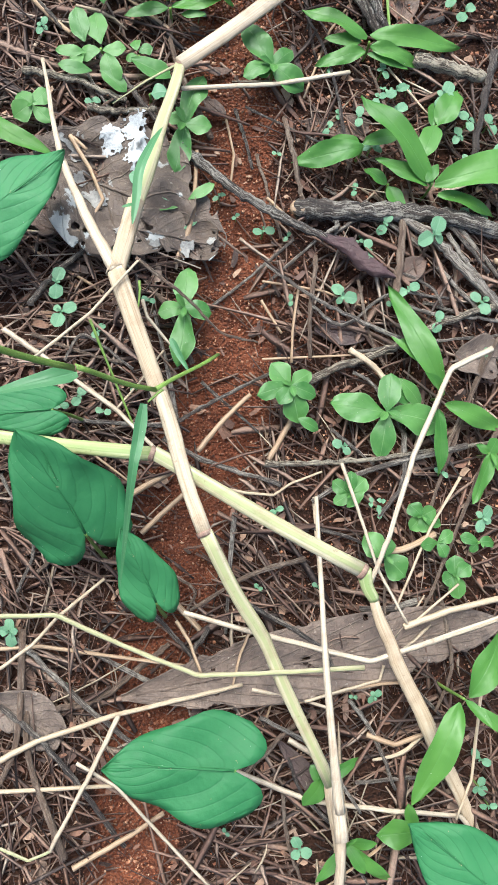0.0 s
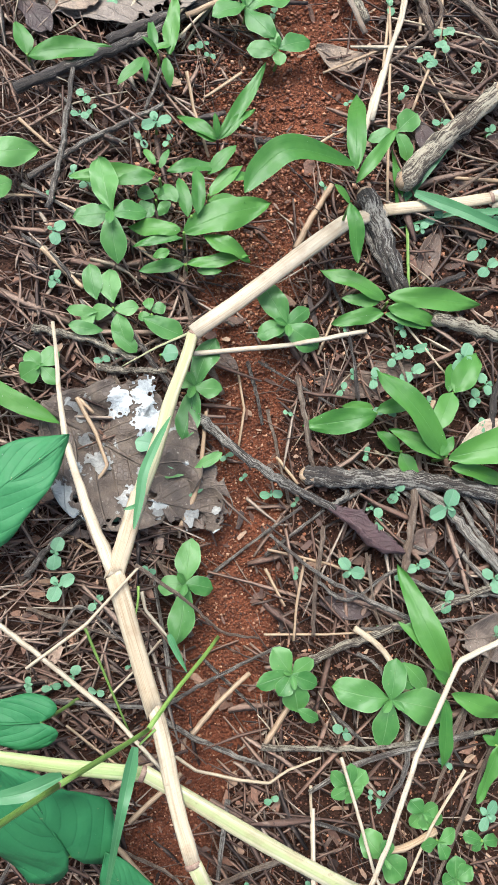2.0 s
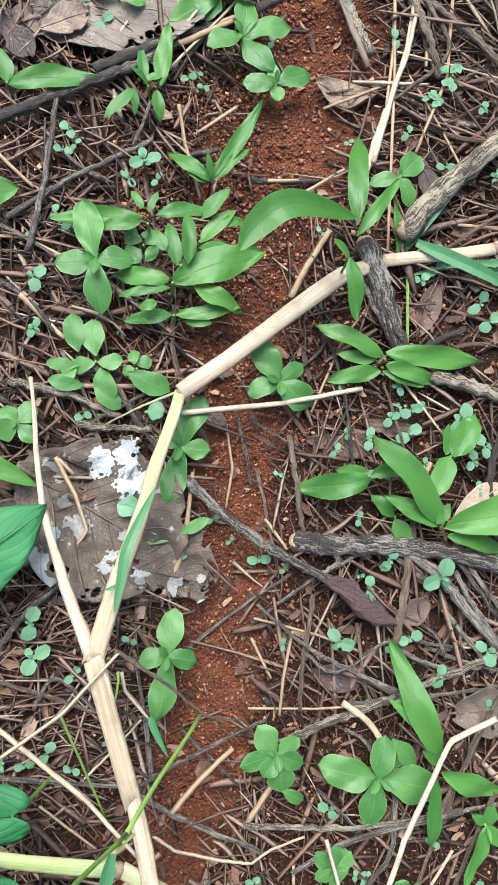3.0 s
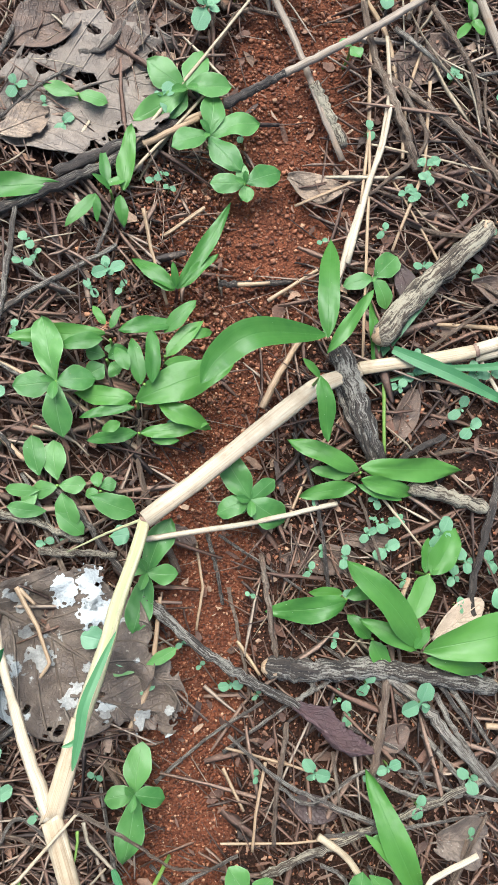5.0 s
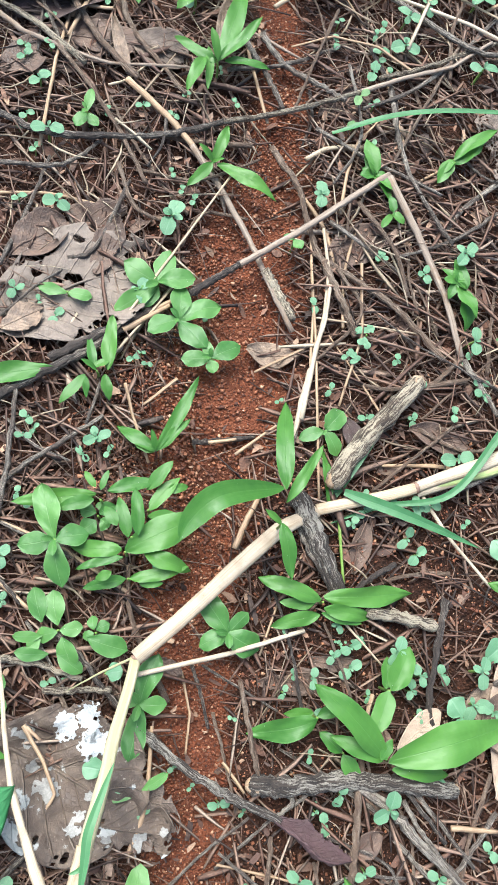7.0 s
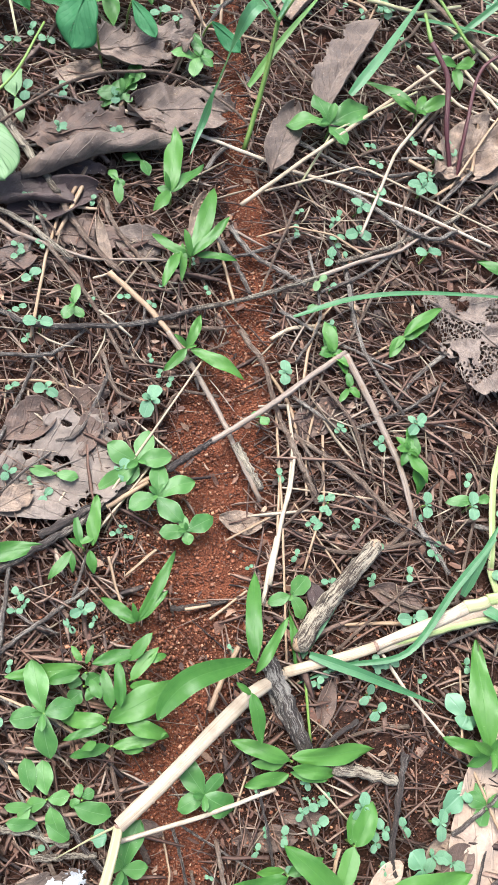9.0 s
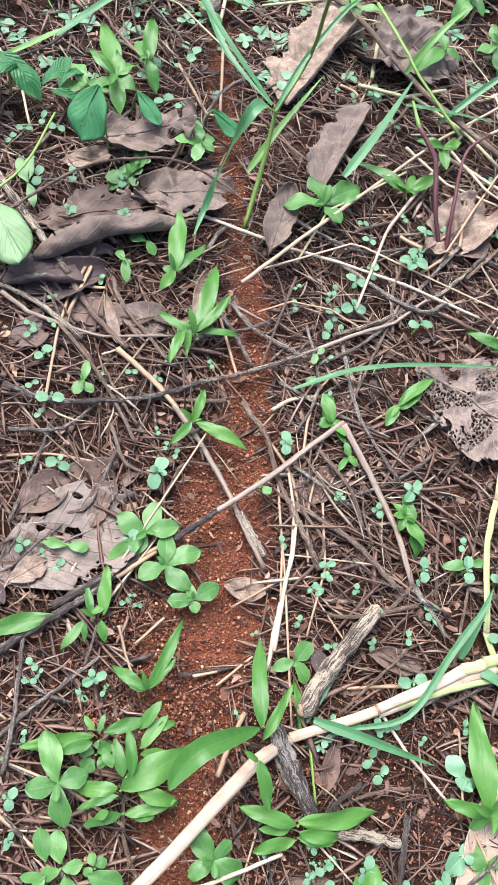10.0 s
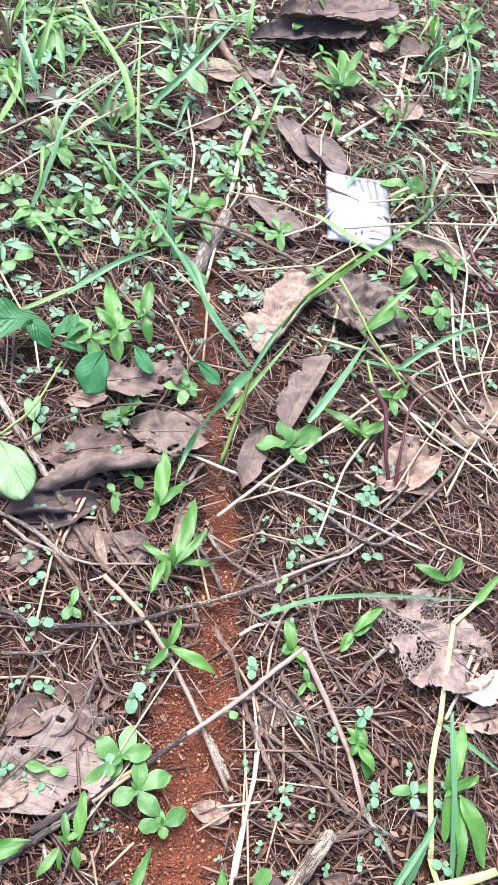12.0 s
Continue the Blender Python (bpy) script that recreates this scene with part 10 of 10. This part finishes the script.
def far_sprouts():
    """Countless tiny sprouts at the far end, in one mesh."""
    rng = random.Random(8)
    bm = bmesh.new()
    for _ in range(420):
        y = rng.uniform(1.0, 1.98)
        x = rng.uniform(-0.16 - 0.1 * (y - 1), 0.25 + 0.25 * y) if rng.random() < 0.55 else rng.uniform(-0.2, 0.2)
        if abs(x - 0.325) < 0.09 and abs(y - 1.26) < 0.11:
            continue
        size, turn, n = rng.uniform(0.006, 0.0145), rng.uniform(0, 360), rng.choice((2, 3, 4))
        z = land_at(x, y) + size * 0.6
        for i in range(n):
            leaf = leaf_mesh(size, size * rng.uniform(0.6, 0.85), "round", rng.uniform(0.1, 0.4), rng.uniform(0.1, 0.4), 0.15, 0.02, i, 6, 2)
            leaf.transform(pose(x, y, z, rng.uniform(-8, 8), rng.uniform(-8, 8), turn + 360 / n * i))
            me = bpy.data.meshes.new("tmp")
            leaf.to_mesh(me)
            leaf.free()
            bm.from_mesh(me)
            bpy.data.meshes.remove(me)
    me = bpy.data.meshes.new("far_sprouts")
    bm.to_mesh(me)
    bm.free()
    me.materials.append(MAT["sprout"])
    me.polygons.foreach_set("use_smooth", [True] * len(me.polygons))
    tagged(new("far_sprouts", me), "countless tiny mint green sprouts among far litter", "sprouts", kind="stuff")


def leaf_scraps():
    x, y, rng = strew(3000, 15, 0.05)
    ok = rng.uniform(size=len(x)) < np.clip((y - 0.1) * 0.9, 0.7, 1)
    x, y = x[ok], y[ok]
    k = len(x)
    length = rng.gamma(4.0, 0.0034, k).clip(0.005, 0.026)
    width = length * rng.uniform(0.14, 0.45, k)
    z = land(x, y) + rng.uniform(0.001, 0.006, k)
    fans_mesh("leaf_scraps", MAT["scraps"], np.stack([x, y, z], -1), rng.uniform(0, 6.28, k), rng.normal(0, 0.22, (2, k)), length, width, rng.normal(0, 1.3, k), "curled brown scraps of dead leaf in the litter", "forest litter")


def pale_scraps():
    rng = np.random.RandomState(19)
    k = 900
    y = rng.uniform(1.2, 2.1, k)
    x = rng.uniform(0.08, 0.3 + 0.27 * y, k)
    length = rng.gamma(4.0, 0.004, k).clip(0.006, 0.032)
    z = land(x, y) + rng.uniform(0.003, 0.009, k)
    fans_mesh("pale_scraps", MAT["dry_grass"], np.stack([x, y, z], -1), rng.uniform(0, 6.28, k), rng.normal(0, 0.2, (2, k)), length, length * rng.uniform(0.2, 0.6, k), rng.normal(0, 0.7, k), "bleached scraps of dry leaf strewn among sprouts", "forest litter")


def dry_grass_bits():
    x, y, rng = strew(6500, 16, 0.05)
    ok = rng.uniform(size=len(x)) < np.clip((y - 0.2) * 0.85, 0.09, 1)
    x, y = x[ok], y[ok]
    k = len(x)
    length = rng.gamma(4.0, 0.010, k).clip(0.012, 0.09)
    width = rng.gamma(4.0, 0.00036, k).clip(0.0006, 0.003)
    z = land(x, y) + rng.uniform(0.004, 0.012, k)
    bits_mesh("dry_grass_bits", MAT["dry_grass"], np.stack([x, y, z], -1), rng.uniform(0, 6.28, k), rng.normal(0, 0.05, k), length, width, width * 0.5, rng.normal(0, 0.06, k), "pale broken bits of dry grass on the ground", "forest litter")


dry_grass_bits()
pale_scraps()
loose_twigs()
long_twigs()
far_greenery()
grass_tufts()
far_sprouts()
leaf_scraps()
litter_twigs()
litter_needles()
litter_flakes()
soil_crumbs()
outer_litter()
